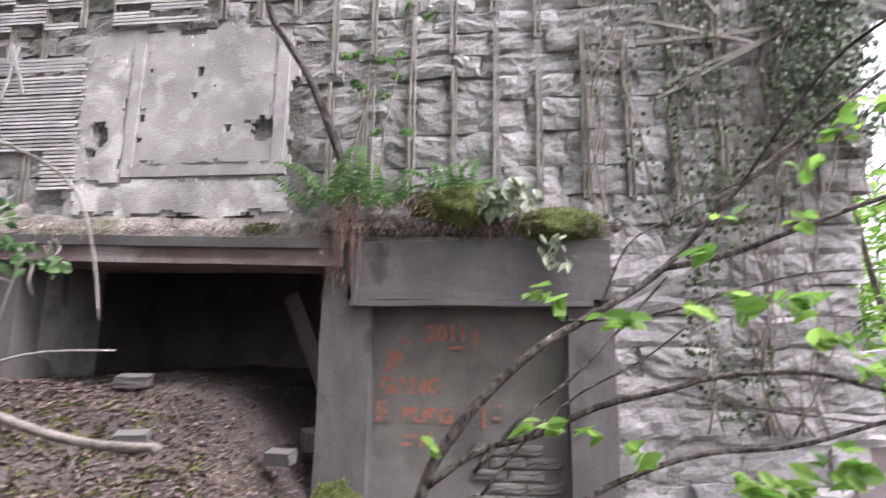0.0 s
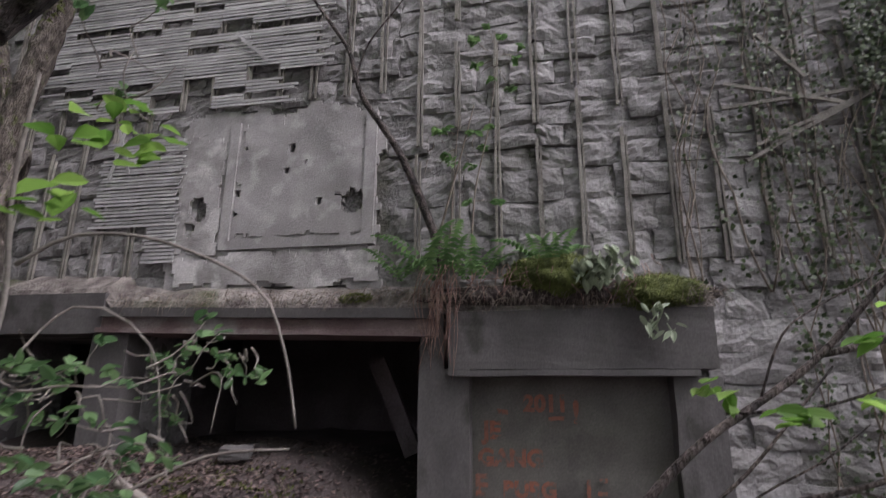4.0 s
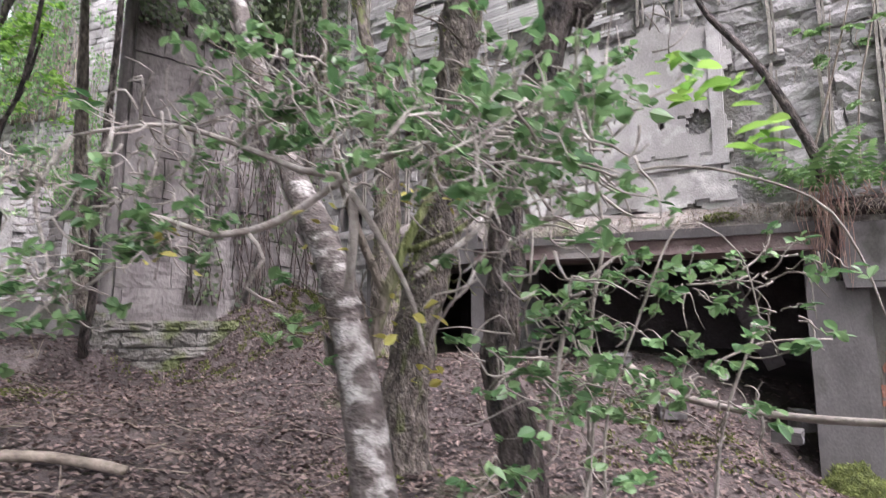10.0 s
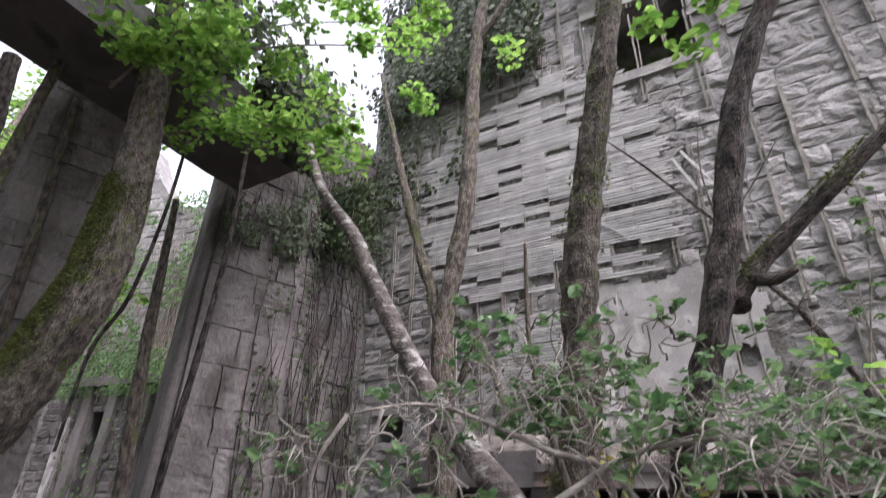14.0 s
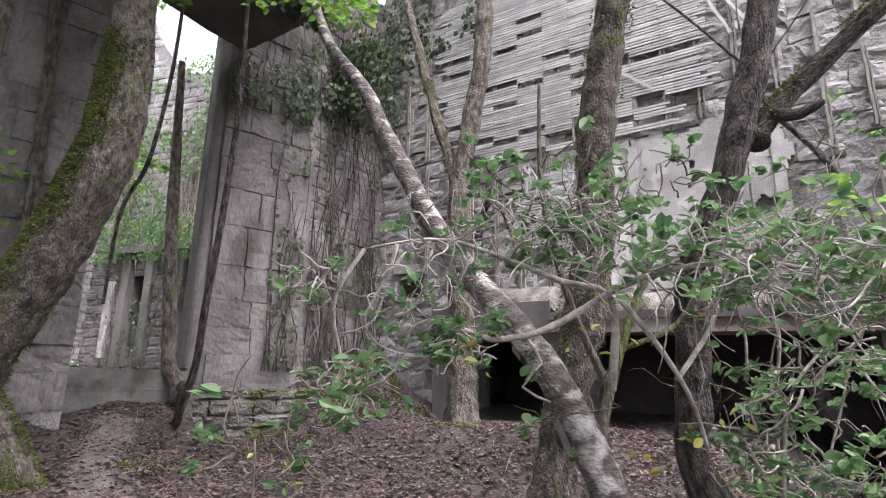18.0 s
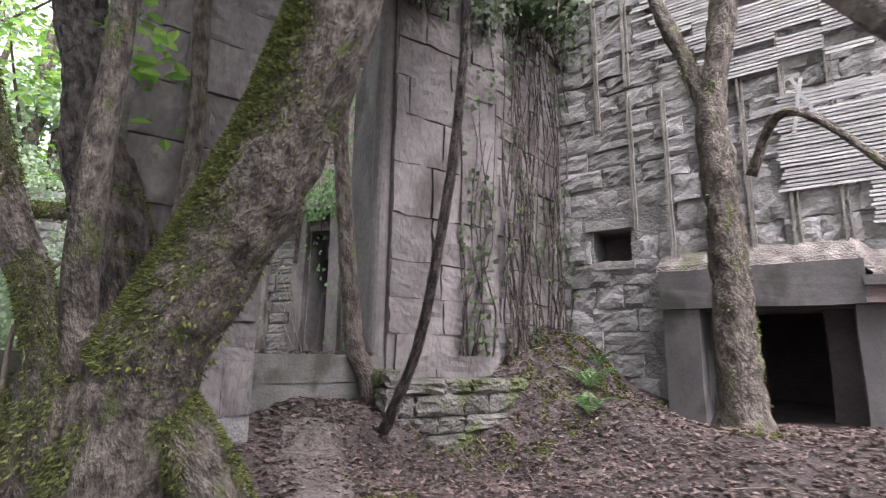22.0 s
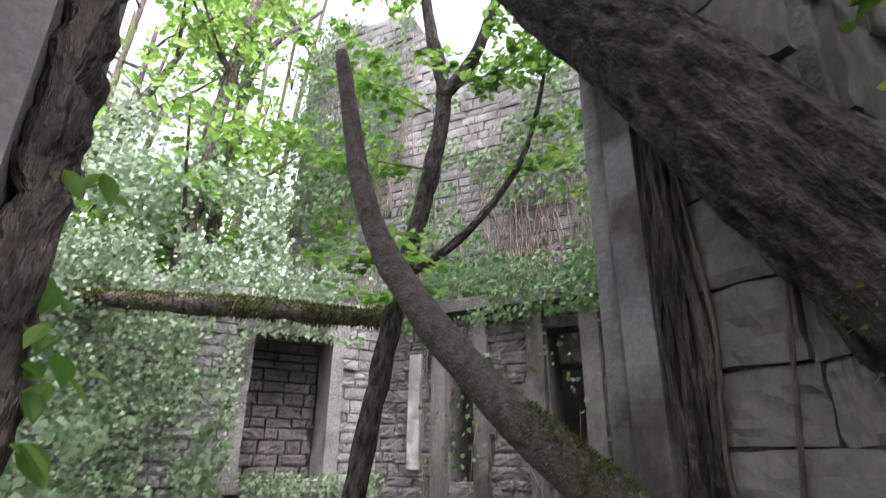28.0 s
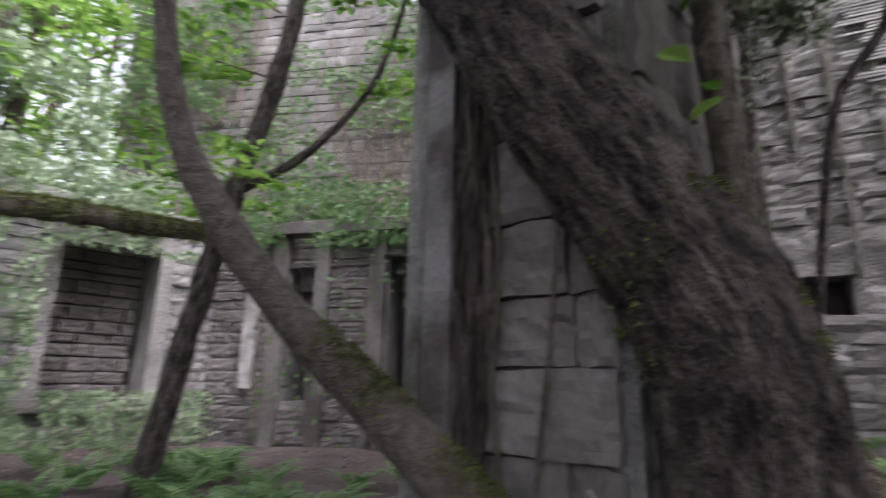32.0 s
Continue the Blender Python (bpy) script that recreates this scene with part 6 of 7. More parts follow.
canopy("maple_spray", "bright green maple leaves spreading under the high beam", boughs, 0.058, GREEN, 60, sprigs)
# extra boughs high up, added to keep light off the pier and path
overhead = []
for k in range(46):
    overhead.append(((r_b2.uniform(-8.6, -5.4), r_b2.uniform(-3.4, 2.2), r_b2.uniform(8.4, 11.0)), r_b2.uniform(0.4, 0.9), 75))
canopy("shade_boughs", "leafy boughs added over the arcade and the path to shade them", overhead, 0.12, GREEN, 66)
canopy("maple_spray", "green leaves on thin shoots before the high lath wall", [((-1.84, 1.94, 6.0), 0.3, 55), ((-1.86, 1.94, 5.45), 0.28, 55), ((-2.19, 1.95, 4.95), 0.2, 30), ((-2.42, 1.94, 5.38), 0.2, 30), ((-1.42, 1.88, 6.4), 0.3, 45)], 0.075, GREEN, 61)
r_b3 = random.Random(79)
tiers = []
for (a0, e0, n) in (((-11.3, 1.6, 4.2), (-12.6, 0.8, 4.6), 14), ((-11.3, 1.55, 4.8), (-12.5, 1.0, 5.8), 14), ((-11.25, 1.6, 5.0), (-10.3, 2.2, 5.4), 14), ((-10.9, 1.9, 5.6), (-9.9, 2.4, 5.2), 10), ((-11.4, 1.45, 3.3), (-12.3, 1.3, 3.8), 12), ((-10.65, 2.07, 4.33), (-10.1, 2.3, 4.5), 10), ((-11.3, 1.5, 6.2), (-12.2, 0.9, 7.0), 12), ((-10.8, 1.95, 6.3), (-9.9, 2.3, 7.0), 12), ((-11.5, 1.35, 2.9), (-10.9, 1.2, 3.3), 8)):
    for k in range(n):
        q = Vector(a0).lerp(Vector(e0), r_b3.uniform(0.1, 1.0)) + Vector((r_b3.gauss(0, 0.2), r_b3.gauss(0, 0.2), r_b3.gauss(0, 0.16)))
        tiers.append((tuple(q), (r_b3.uniform(0.12, 0.3), r_b3.uniform(0.12, 0.3), r_b3.uniform(0.03, 0.08)), r_b3.randrange(12, 34)))
canopy("maple_spray", "bright leaves in flat tiers on the dark forked tree", tiers, 0.06, GREEN, 62, [([a, e], (0.012, 0.004)) for a, e in (((-11.3, 1.6, 4.2), (-12.6, 0.8, 4.6)), ((-11.3, 1.55, 4.8), (-12.5, 1.0, 5.8)), ((-11.25, 1.6, 5.0), (-10.3, 2.2, 5.4)), ((-11.4, 1.45, 3.3), (-12.3, 1.3, 3.8)))])
canopy("overhead_leaves", "dark heart-shaped leaves hanging close overhead", [((-9.58, -1.2, 3.66), 0.13, 14), ((-9.47, -0.99, 3.78), 0.17, 22), ((-9.61, -1.29, 3.2), 0.04, 2), ((-9.42, -0.91, 3.71), 0.13, 12)], 0.075, SHRUB, 63)
canopy("overhead_leaves", "green leaves beside the slanting stem", [((-8.0, -0.1, 3.28), 0.3, 22), ((-8.29, 0.2, 3.1), 0.25, 16), ((-8.3, 0.3, 2.7), 0.2, 8), ((-7.8, 0.0, 3.0), 0.25, 14)], 0.07, GREEN, 64)
canopy("overhead_leaves", "bright leaves drooping in front of the wall", [((-1.58, 1.25, 1.8), 0.12, 12), ((-1.93, 1.87, 2.34), 0.2, 22), ((-1.75, 1.5, 2.1), 0.14, 10)], 0.06, GREEN, 65)


def wood(name, label, boxes, seed, trunks, leaf=GREEN, size=0.11):
    """A stand of far trees: thin trunks and a loose mass of leaves."""
    r = random.Random(seed)
    clumps, stems = [], []
    for (x0, x1), (y0, y1), (z0, z1), n, per in boxes:
        for _ in range(n):
            c = (r.uniform(x0, x1), r.uniform(y0, y1), r.uniform(z0, z1))
            clumps.append((c, r.uniform(0.5, 1.2), per))
    c0 = Vector(clumps[0][0])
    ob = thing(name, label, "trees", c0, kind="stuff")
    leaves("foliage", [(Vector(c) - c0, rr, n) for c, rr, n in clumps], size, leaf, ob, seed, flat=0.35)
    for x, y, z, h, lean, rad in trunks:
        top = Vector((x + lean, y + lean * 0.3, z + h))
        p0 = Vector((x, y, z))
        mid = (p0 + top) / 2 + Vector((r.gauss(0, 0.2), r.gauss(0, 0.2), 0))
        stems.append(tube([p0 - c0, mid - c0, top - c0], (rad, rad * 0.4), 8, 0.5, 0.1, seed))
        for k in range(5):
            a = p0.lerp(top, r.uniform(0.35, 0.95))
            b = a + Vector((r.gauss(0, 0.9), r.gauss(0, 0.9), r.uniform(0.4, 1.4)))
            stems.append(tube([a - c0, (a + b) / 2 - c0 + Vector((0, 0, 0.15)), b - c0], (rad * 0.35, 0.01), 5, 0.4, 0))
    if stems:
        joined("trunks", stems, BARK, ob)
    return ob


r_w = random.Random(71)
wood("wood_east", "sunlit young wood beyond the wall's broken end", [((4.6, 10), (6.5, 12), (0.2, 3.4), 75, 80), ((4.2, 9), (5, 9), (7.5, 9.8), 12, 45), ((9, 16), (8, 16), (0, 5), 36, 70)], 70, [(r_w.uniform(4.8, 12), r_w.uniform(6, 14), 0, r_w.uniform(4, 8), r_w.gauss(0, 0.6), r_w.uniform(0.015, 0.045)) for _ in range(26)])
wood("wood_west", "light green trees on the slope behind the inner room", [((-25, -17.5), (-9, 9), (2.5, 7), 220, 100), ((-30, -21), (-12, 12), (6, 11), 60, 90), ((-19.5, -17.2), (-7, 3), (2.5, 5.5), 110, 110)], 72, [(r_w.uniform(-24, -17.5), r_w.uniform(-5, 6), 1.5, r_w.uniform(8, 14), r_w.gauss(0.6, 0.8), r_w.uniform(0.06, 0.16)) for _ in range(26)])
# out of view; added to cut the sky light reaching the tall wall
wood("unseen_wood_south", "unseen dense wood added behind the path to block the south sky", [((-16, 14), (-16, -8), (0, 14), 330, 110), ((9, 16), (-8, 3), (0, 12), 110, 90)], 74, [(r_w.uniform(-14, 12), r_w.uniform(-14, -7), -0.3, r_w.uniform(8, 13), r_w.gauss(0, 0.8), r_w.uniform(0.06, 0.16)) for _ in range(30)], SHRUB, 0.16)
# overhead leaves added, mostly out of view, to block light from above
wood("shade_canopy", "high leafy canopy added to shade the clearing", [((-11, 7), (-9, -0.8), (9, 13.5), 210, 120)], 75, [], GREEN, 0.19)


def climber(name, label, patches, size, leaf, seed, stems=0, stem_r=0.006):
    """Ivy on a face: patches are (matrix to the face, x0, x1, z0, z1, count, lift)."""
    rng = np.random.default_rng(seed)
    r = random.Random(seed)
    verts, faces, tubes = [], [], []
    for m, x0, x1, z0, z1, n, lift in patches:
        k = 0
        tries = 0
        while k < n and tries < n * 6:
            tries += 1
            x, z = r.uniform(x0, x1), r.uniform(z0, z1)
            if noise.noise(Vector((x * 0.9, z * 0.9, seed))) + 0.5 * noise.noise(Vector((x * 2.7, z * 2.7, seed))) < -0.12:
                continue
            k += 1
            a, s = r.uniform(0, 2 * math.pi), size * r.uniform(0.6, 1.3)
            c = Vector((x, -0.1 - abs(r.gauss(0, lift)), z))
            d, q = Vector((math.cos(a), -r.uniform(0, 0.5), math.sin(a))).normalized(), Vector((-math.sin(a), -r.uniform(-0.3, 0.6), math.cos(a))).normalized()
            o = len(verts)
            verts += [m @ (c - d * s * 0.6), m @ (c + q * s * 0.55 - d * s * 0.1), m @ (c + d * s * 0.75), m @ (c - q * s * 0.55 - d * s * 0.1)]
            faces.append((o, o + 1, o + 2, o + 3))
        for _ in range(int(stems * (x1 - x0))):
            x = r.uniform(x0, x1)
            zt = r.uniform(z0 + (z1 - z0) * 0.4, z1)
            pts, z, xx = [], z0, x
            while z < zt:
                pts.append(m @ Vector((xx, -0.1 - abs(r.gauss(0, 0.03)), z)))
                z += 0.45
                xx = min(max(xx + r.gauss(0, 0.1), x0), x1)
            if len(pts) > 2:
                tubes.append(tube(pts, (stem_r * r.uniform(0.7, 1.6), stem_r * 0.5), 5, 0.25, 0))
    ob = thing(name, label, "ivy", kind="stuff")
    if verts:
        piece("ivy_leaves", mesh_of("ivy_leaves", verts, faces, leaf), ob)
    if tubes:
        joined("ivy_stems", tubes, DARKBARK if name == "ivy_pier" else TWIG, ob)
    return ob


# greens raised: sky light on the glossy leaves is put into their colour
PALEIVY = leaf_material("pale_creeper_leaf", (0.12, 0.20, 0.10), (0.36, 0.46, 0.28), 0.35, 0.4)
WM = Matrix.Translation((0, WY, 0))
climber("ivy_wall_end", "dark ivy over the broken end of the tall wall", [(WM, 1.6, 3.0, 0.5, 8.5, 1900, 0.06), (WM, 2.5, 3.35, 2.2, 7.0, 1800, 0.10), (WM, 0.9, 2.2, 2.2, 8.5, 900, 0.05)], 0.036, IVY, 81, 9, 0.007)
climber("ivy_broken_end", "thick dark ivy clump over the broken masonry", [(WM, 2.5, 3.35, 3.4, 7.2, 1900, 0.12), (WM, 2.9, 3.5, 4.2, 6.4, 1500, 0.18)], 0.038, IVY, 88, 5)
climber("ivy_wall_top", "dark ivy hanging from the wall's high corner", [(WM, -7.7, -4.2, 8.4, 13.4, 9000, 0.3), (WM, -4.4, 2.6, 9.9, 13.4, 5000, 0.25), (WM, -7.7, -5.8, 6.5, 9.0, 600, 0.1)], 0.075, IVY, 82, 2)
AM = FACE_E @ Matrix.Translation((0, 0.0, 0))
RET = RM @ Matrix.Rotation(0, 4, 'Z')
climber("ivy_pier", "dry creeper stems over the rough masonry of the pier", [(RET, 0.05, 1.7, 0.9, 7.4, 900, 0.06), (RET, 0.0, 1.7, 5.2, 7.8, 1500, 0.25), (AM, 1.7, 2.9, 4.9, 7.2, 1500, 0.25), (AM, 1.7, 2.15, 1.4, 5.6, 260, 0.05)], 0.05, IVY, 83, 22, 0.009)
climber("ivy_beam", "ivy hanging over the high concrete beam", [(Matrix(((0, -1, 0, -6.95), (1, 0, 0, 0), (0, 0, 1, 0), (0, 0, 0, 1))), -2.5, 2.5, 5.85, 6.9, 2600, 0.3), (Matrix(((0, -1, 0, -6.95), (1, 0, 0, 0), (0, 0, 1, 0), (0, 0, 0, 1))), 1.4, 2.7, 5.5, 6.7, 1600, 0.2), (Matrix.Translation((0, 3.7, 0)) @ Matrix.Rotation(math.pi, 4, "Z"), 6.9, 8.1, 5.0, 6.4, 1500, 0.2)], 0.07, IVY, 84, 1)
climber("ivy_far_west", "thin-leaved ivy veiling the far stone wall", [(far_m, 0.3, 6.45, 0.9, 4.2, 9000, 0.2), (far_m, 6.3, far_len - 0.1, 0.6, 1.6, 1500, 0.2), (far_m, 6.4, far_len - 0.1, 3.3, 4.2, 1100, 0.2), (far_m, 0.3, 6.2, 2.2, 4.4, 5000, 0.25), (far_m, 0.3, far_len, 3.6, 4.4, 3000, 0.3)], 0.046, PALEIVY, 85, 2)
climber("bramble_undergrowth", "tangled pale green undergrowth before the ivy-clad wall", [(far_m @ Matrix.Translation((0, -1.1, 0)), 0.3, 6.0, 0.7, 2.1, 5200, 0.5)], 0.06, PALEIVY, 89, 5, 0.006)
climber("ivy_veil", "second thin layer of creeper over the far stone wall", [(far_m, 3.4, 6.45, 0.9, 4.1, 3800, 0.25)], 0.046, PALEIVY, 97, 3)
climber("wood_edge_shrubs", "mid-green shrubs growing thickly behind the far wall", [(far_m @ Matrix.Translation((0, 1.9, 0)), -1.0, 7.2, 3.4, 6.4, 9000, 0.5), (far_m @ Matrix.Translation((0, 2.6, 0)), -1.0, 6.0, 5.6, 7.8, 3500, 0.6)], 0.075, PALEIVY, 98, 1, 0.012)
climber("ivy_inner", "ivy and dry creepers on the inner wall", [(near_m, 0.4, 4.6, 3.5, 4.35, 2200, 0.22), (near_m, 0.9, near_len, 1.0, 4.0, 700, 0.05)], 0.05, FERN, 86, 9)
climber("ivy_tower", "grey creeper stems and ivy on the tall upper wall", [(up_m, 2.6, up_len, 3.9, 8.2, 5200, 0.15), (up_m, 0.1, 2.7, 5.6, 10.2, 3600, 0.3), (up_m, 0.1, 2.5, 3.6, 5.6, 300, 0.06)], 0.06, FERN, 87, 26, 0.011)
p3v = thing("pier_vine", "thick bark-covered vine and bright leaves on the smooth pier", "vine", arc(-0.02, 6.9, 1.1))
b0 = arc(-0.02, 6.9, 1.1)
for n0, zz in ((0.02, 0), (-0.05, 0.3)):
    v, f = tube([arc(n0, 6.92, 0.9) - b0, arc(n0 - 0.02, 6.90, 1.8) - b0, arc(n0 + 0.02, 6.91, 2.6) - b0, arc(n0 - 0.03, 6.90, 3.5) - b0, arc(n0, 6.91, 5.5) - b0], (0.045, 0.04, 0.045, 0.04, 0.03), 14, 0.03, 0.7, 4, grain=16.0)
    piece("stem", mesh_of("stem", v, f, DARKBARK, True), p3v)
for q in (((0.06, 7.0, 5.2), (0.115, 7.12, 4.2), (0.115, 7.08, 3.6), (0.118, 7.22, 3.1), (0.116, 7.05, 2.6), (0.06, 6.94, 2.3)), ((0.115, 7.5, 5.0), (0.115, 7.3, 4.0), (0.116, 7.35, 3.5), (0.116, 7.2, 3.15)), ((0.116, 7.35, 2.75), (0.117, 7.5, 2.62), (0.116, 7.62, 2.66))):
    v, f = tube([arc(*c) - b0 for c in q], (0.008, 0.012, 0.009, 0.005), 7, 0.05, 0.3, 3)
    piece("root", mesh_of("root", v, f, DARKBARK, True), p3v, "thin dark climbing root")
leaves("ivy_leaves", [(arc(0.0, 6.84, 1.82) - b0, 0.07, 9), (arc(0.0, 6.84, 2.1) - b0, 0.05, 3), (arc(0.0, 6.82, 1.62) - b0, 0.07, 8), (arc(-0.1, 6.84, 1.4) - b0, 0.08, 16), (arc(0.02, 6.84, 1.95) - b0, 0.1, 14), (arc(-0.02, 6.83, 2.3) - b0, 0.08, 8)], 0.042, GREEN, p3v, 8, droop=0.8)
p2v = thing("pier_creeper", "bundle of dark creeper stems climbing the pier's hollow", "vine", arc(0.1, 5.24, 1.1))
b0 = arc(0.1, 5.24, 1.1)
r_v = random.Random(5)
for k in range(11):
    n0 = 0.03 + 0.011 * k
    pts = [arc(n0 + 0.06 + r_v.gauss(0, 0.02), 5.27, 1.0)]
    for z in (1.4, 1.8, 2.2, 2.7, 3.2, 3.8, 4.6, 5.4):
        pts.append(arc(n0 + r_v.gauss(0, 0.016) - 0.008 * (z - 1.4), 5.235 + r_v.gauss(0, 0.012), z))
    v, f = tube([q - b0 for q in pts], (r_v.uniform(0.012, 0.022), r_v.uniform(0.007, 0.013)), 8, 0.06, 0.25, k)
    piece("stem", mesh_of("stem", v, f, DARKBARK, True), p2v)
for q in (((0.30, 5.26, 1.0), (0.24, 5.24, 1.35), (0.17, 5.23, 1.8), (0.19, 5.22, 2.2), (0.15, 5.22, 2.7), (0.10, 5.22, 3.4)), ((0.27, 5.26, 1.05), (0.31, 5.23, 1.45), (0.37, 5.22, 1.9), (0.43, 5.22, 2.4))):
    v, f = tube([arc(*c) - b0 for c in q], (0.011, 0.006), 8, 0.06, 0.2, 3)
    piece("stem", mesh_of("stem", v, f, BARK, True), p2v, "pale brown climbing stem")

# ---- litter on the ground ----
def litter(name, label, areas, size, mat, seed, kind="stuff"):
    rng = random.Random(seed)
    verts, faces = [], []
    for (x0, x1), (y0, y1), n in areas:
        for _ in range(n):
            x, y = rng.uniform(x0, x1), rng.uniform(y0, y1)
            z = lie(x, y) + 0.012
            a, s = rng.uniform(0, 6.28), size * rng.uniform(0.5, 1.3)
            d, q = Vector((math.cos(a), math.sin(a), rng.gauss(0, 0.25))), Vector((-math.sin(a), math.cos(a), rng.gauss(0, 0.25)))
            c = Vector((x, y, z + rng.uniform(0, 0.01)))
            o = len(verts)
            verts += [c - d * s * 0.7, c + q * s * 0.4 + Vector((0, 0, s * 0.2)), c + d * s * 0.7, c - q * s * 0.4 + Vector((0, 0, s * 0.15))]
            faces.append((o, o + 1, o + 2, o + 3))
    tagged(piece(name, mesh_of(name, verts, faces, mat)), label, "leaves", kind=kind)


litter("dead_leaves", "brown and pale dead leaves lying all over the slope", [((-8.6, -0.5), (-0.5, 4.9), 38000), ((-8.8, -2.0), (-2.0, 0.5), 3500), ((-9.15, -8.1), (-0.9, 0.35), 1300), ((-4.6, -1.4), (3.6, 6.5), 2500), ((-0.5, 4), (2, 5), 1500), ((-15, -9.5), (-3, 4), 1500), ((-16, 7), (-9, 5), 16000)], 0.035, DEADLEAF, 91)
tw = []
r_t = random.Random(93)
for _ in range(260):
    x, y = r_t.uniform(-8.3, -0.8), r_t.uniform(-0.5, 4.7)
    a, ln = r_t.uniform(0, 6.28), r_t.uniform(0.1, 0.5)
    x1, y1 = x + math.cos(a) * ln, y + math.sin(a) * ln
    tw.append(tube([(x, y, lie(x, y) + 0.01), ((x + x1) / 2, (y + y1) / 2, lie((x + x1) / 2, (y + y1) / 2) + 0.02), (x1, y1, lie(x1, y1) + 0.015)], (0.005, 0.003), 5, 0.2, 0))
tagged(joined("fallen_twigs", tw, TWIG), "thin fallen twigs among the dead leaves", "twigs", kind="stuff")

# mossy log lying along the inner wall
log = thing("mossy_log", "fallen trunk thick with moss resting on the wall's top", "log", (-13.4, 1.35, 3.3))
lp = [(-15.75, 0.12, 3.50), (-15.0, 0.52, 3.42), (-14.3, 0.9, 3.33), (-13.36, 1.38, 3.22), (-12.78, 1.69, 3.12), (-12.2, 2.0, 3.05)]
v, f = tube([Vector(q) - log.location for q in lp], (0.08, 0.09, 0.10, 0.10, 0.09, 0.07), 14, 0.08, 0.25, 4)
piece("trunk", mesh_of("trunk", v, f, MOSSBARK, True), log)
tufts(log, lp, [0.08, 0.09, 0.10, 0.10, 0.09, 0.07], 9000, 0.026, 9, -0.2, 1.0)

# two taller trees on the slope behind the inner room
for nm, pts, r0, seed in (("slope_tree", [(-17.6, 2.6, 1.3), (-17.13, 1.92, 4.6), (-17.11, 1.97, 6.83), (-17.01, 2.21, 9.45), (-16.88, 2.5, 12.0), (-16.8, 2.66, 14.0)], 0.17, 41), ("slope_tree", [(-17.7, 3.4, 1.3), (-17.24, 2.42, 4.75), (-17.21, 2.49, 6.85), (-17.14, 2.63, 9.17), (-16.59, 3.62, 10.93)], 0.13, 42), ("slope_tree", [(-19.6, 0.2, 1.5), (-19.06, 0.73, 7.18), (-18.94, 1.23, 8.31), (-18.81, 1.66, 9.54), (-18.6, 2.0, 11)], 0.12, 43)):
    r_s = random.Random(seed)
    limbs, clumps = [], []
    P = [Vector(q) for q in pts]
    for k in range(9):
        i = r_s.randrange(1, len(P) - 1)
        a = P[i].lerp(P[i + 1], r_s.random())
        e = a + Vector((r_s.gauss(0, 1.2), r_s.gauss(0, 1.2), r_s.uniform(0.6, 1.8)))
        limbs.append(([a, (a + e) / 2 + Vector((0, 0, -0.15)), e], (0.05, 0.03, 0.012)))
        clumps.append((e, 0.9, 110))
        clumps.append(((a + e) / 2, 0.6, 40))
    tree(nm, "tall thin tree with loose yellow-green crown on the slope", pts, [r0, r0 * 0.85, r0 * 0.7, r0 * 0.5, 0.03], BARK, limbs, sides=10, rough=0.1, seed=seed, crown=(clumps, 0.11, GREEN), flare=False)

# ---- small things ----
limb_ob = limb("fallen_branch", [(-2.43, 2.65, 0.93), (-2.3, 2.78, 0.80), (-2.0, 2.75, 0.73), (-1.6, 2.58, 0.72), (-1.21, 2.4, 0.75)], (0.026, 0.018), DEADWOOD, None, 9, 0.05, 0.15, 3)
tagged(limb_ob, "pale barkless branch lying over the mound", "branch")
tagged(limb("fallen_branch", [(-5.35, 0.2, lie(-5.35, 0.2) + 0.04), (-4.9, 0.55, lie(-4.9, 0.55) + 0.05), (-4.55, 0.8, lie(-4.55, 0.8) + 0.05)], (0.035, 0.025), TWIG, None, 9, 0.06, 0.2, 4), "brown fallen branch on the dead leaves", "branch")
for k, (x, y, z, rz, s) in enumerate([(-3.1, 4.86, 0.84, 0.3, (0.26, 0.16, 0.09)), (-1.68, 4.75, 0.27, -0.1, (0.22, 0.13, 0.1)), (-1.56, 5.15, 0.35, 0.6, (0.16, 0.18, 0.16)), (-2.45, 4.0, 0.5, 0.4, (0.2, 0.14, 0.1))]):
    bm = block(bmesh.new(), (-0.5, -0.5, -0.5), (0.5, 0.5, 0.5), 0, 0.06, 4, k)
    bm.transform(Matrix.Translation((x, y, z)) @ Matrix.Rotation(rz, 4, "Z") @ Matrix.Rotation(0.15, 4, "X") @ Matrix.Diagonal((*s, 1)))
    tagged(part("loose_block", bm, CONCRETE), "loose grey building block lying on the rubble", "block", group="loose blocks")
# plank given the dark interior colour to sink it into the vault's shade
bm = block(bmesh.new(), (-0.09, -0.03, 0.0), (0.09, 0.03, 1.05), 0.01, 0.01, 6, 3)
bm.transform(Matrix.Translation((-1.75, 6.0, 0.75)) @ Matrix.Rotation(-0.42, 4, "Y"))
tagged(part("leaning_plank", bm, DARKROOM), "dark grey plank leaning inside the dark vault", "plank")
# crisp packet
bm = bmesh.new()
bmesh.ops.create_grid(bm, x_segments=10, y_segments=8, size=0.5)
for v in bm.verts:
    v.co.z = 0.18 * noise.noise(v.co * 4) + 0.12 * noise.noise(v.co * 9)
r2 = bmesh.ops.extrude_face_region(bm, geom=bm.faces[:])
for v in [q for q in r2["geom"] if isinstance(q, bmesh.types.BMVert)]:
    v.co.z += 0.15 * (1 - abs(v.co.x) * 2) + 0.02
bm.transform(Matrix.Translation((-8.7, -0.28, lie(-8.7, -0.28) + 0.05)) @ Matrix.Rotation(0.5, 4, "X") @ Matrix.Diagonal((0.075, 0.10, 0.13, 1)))
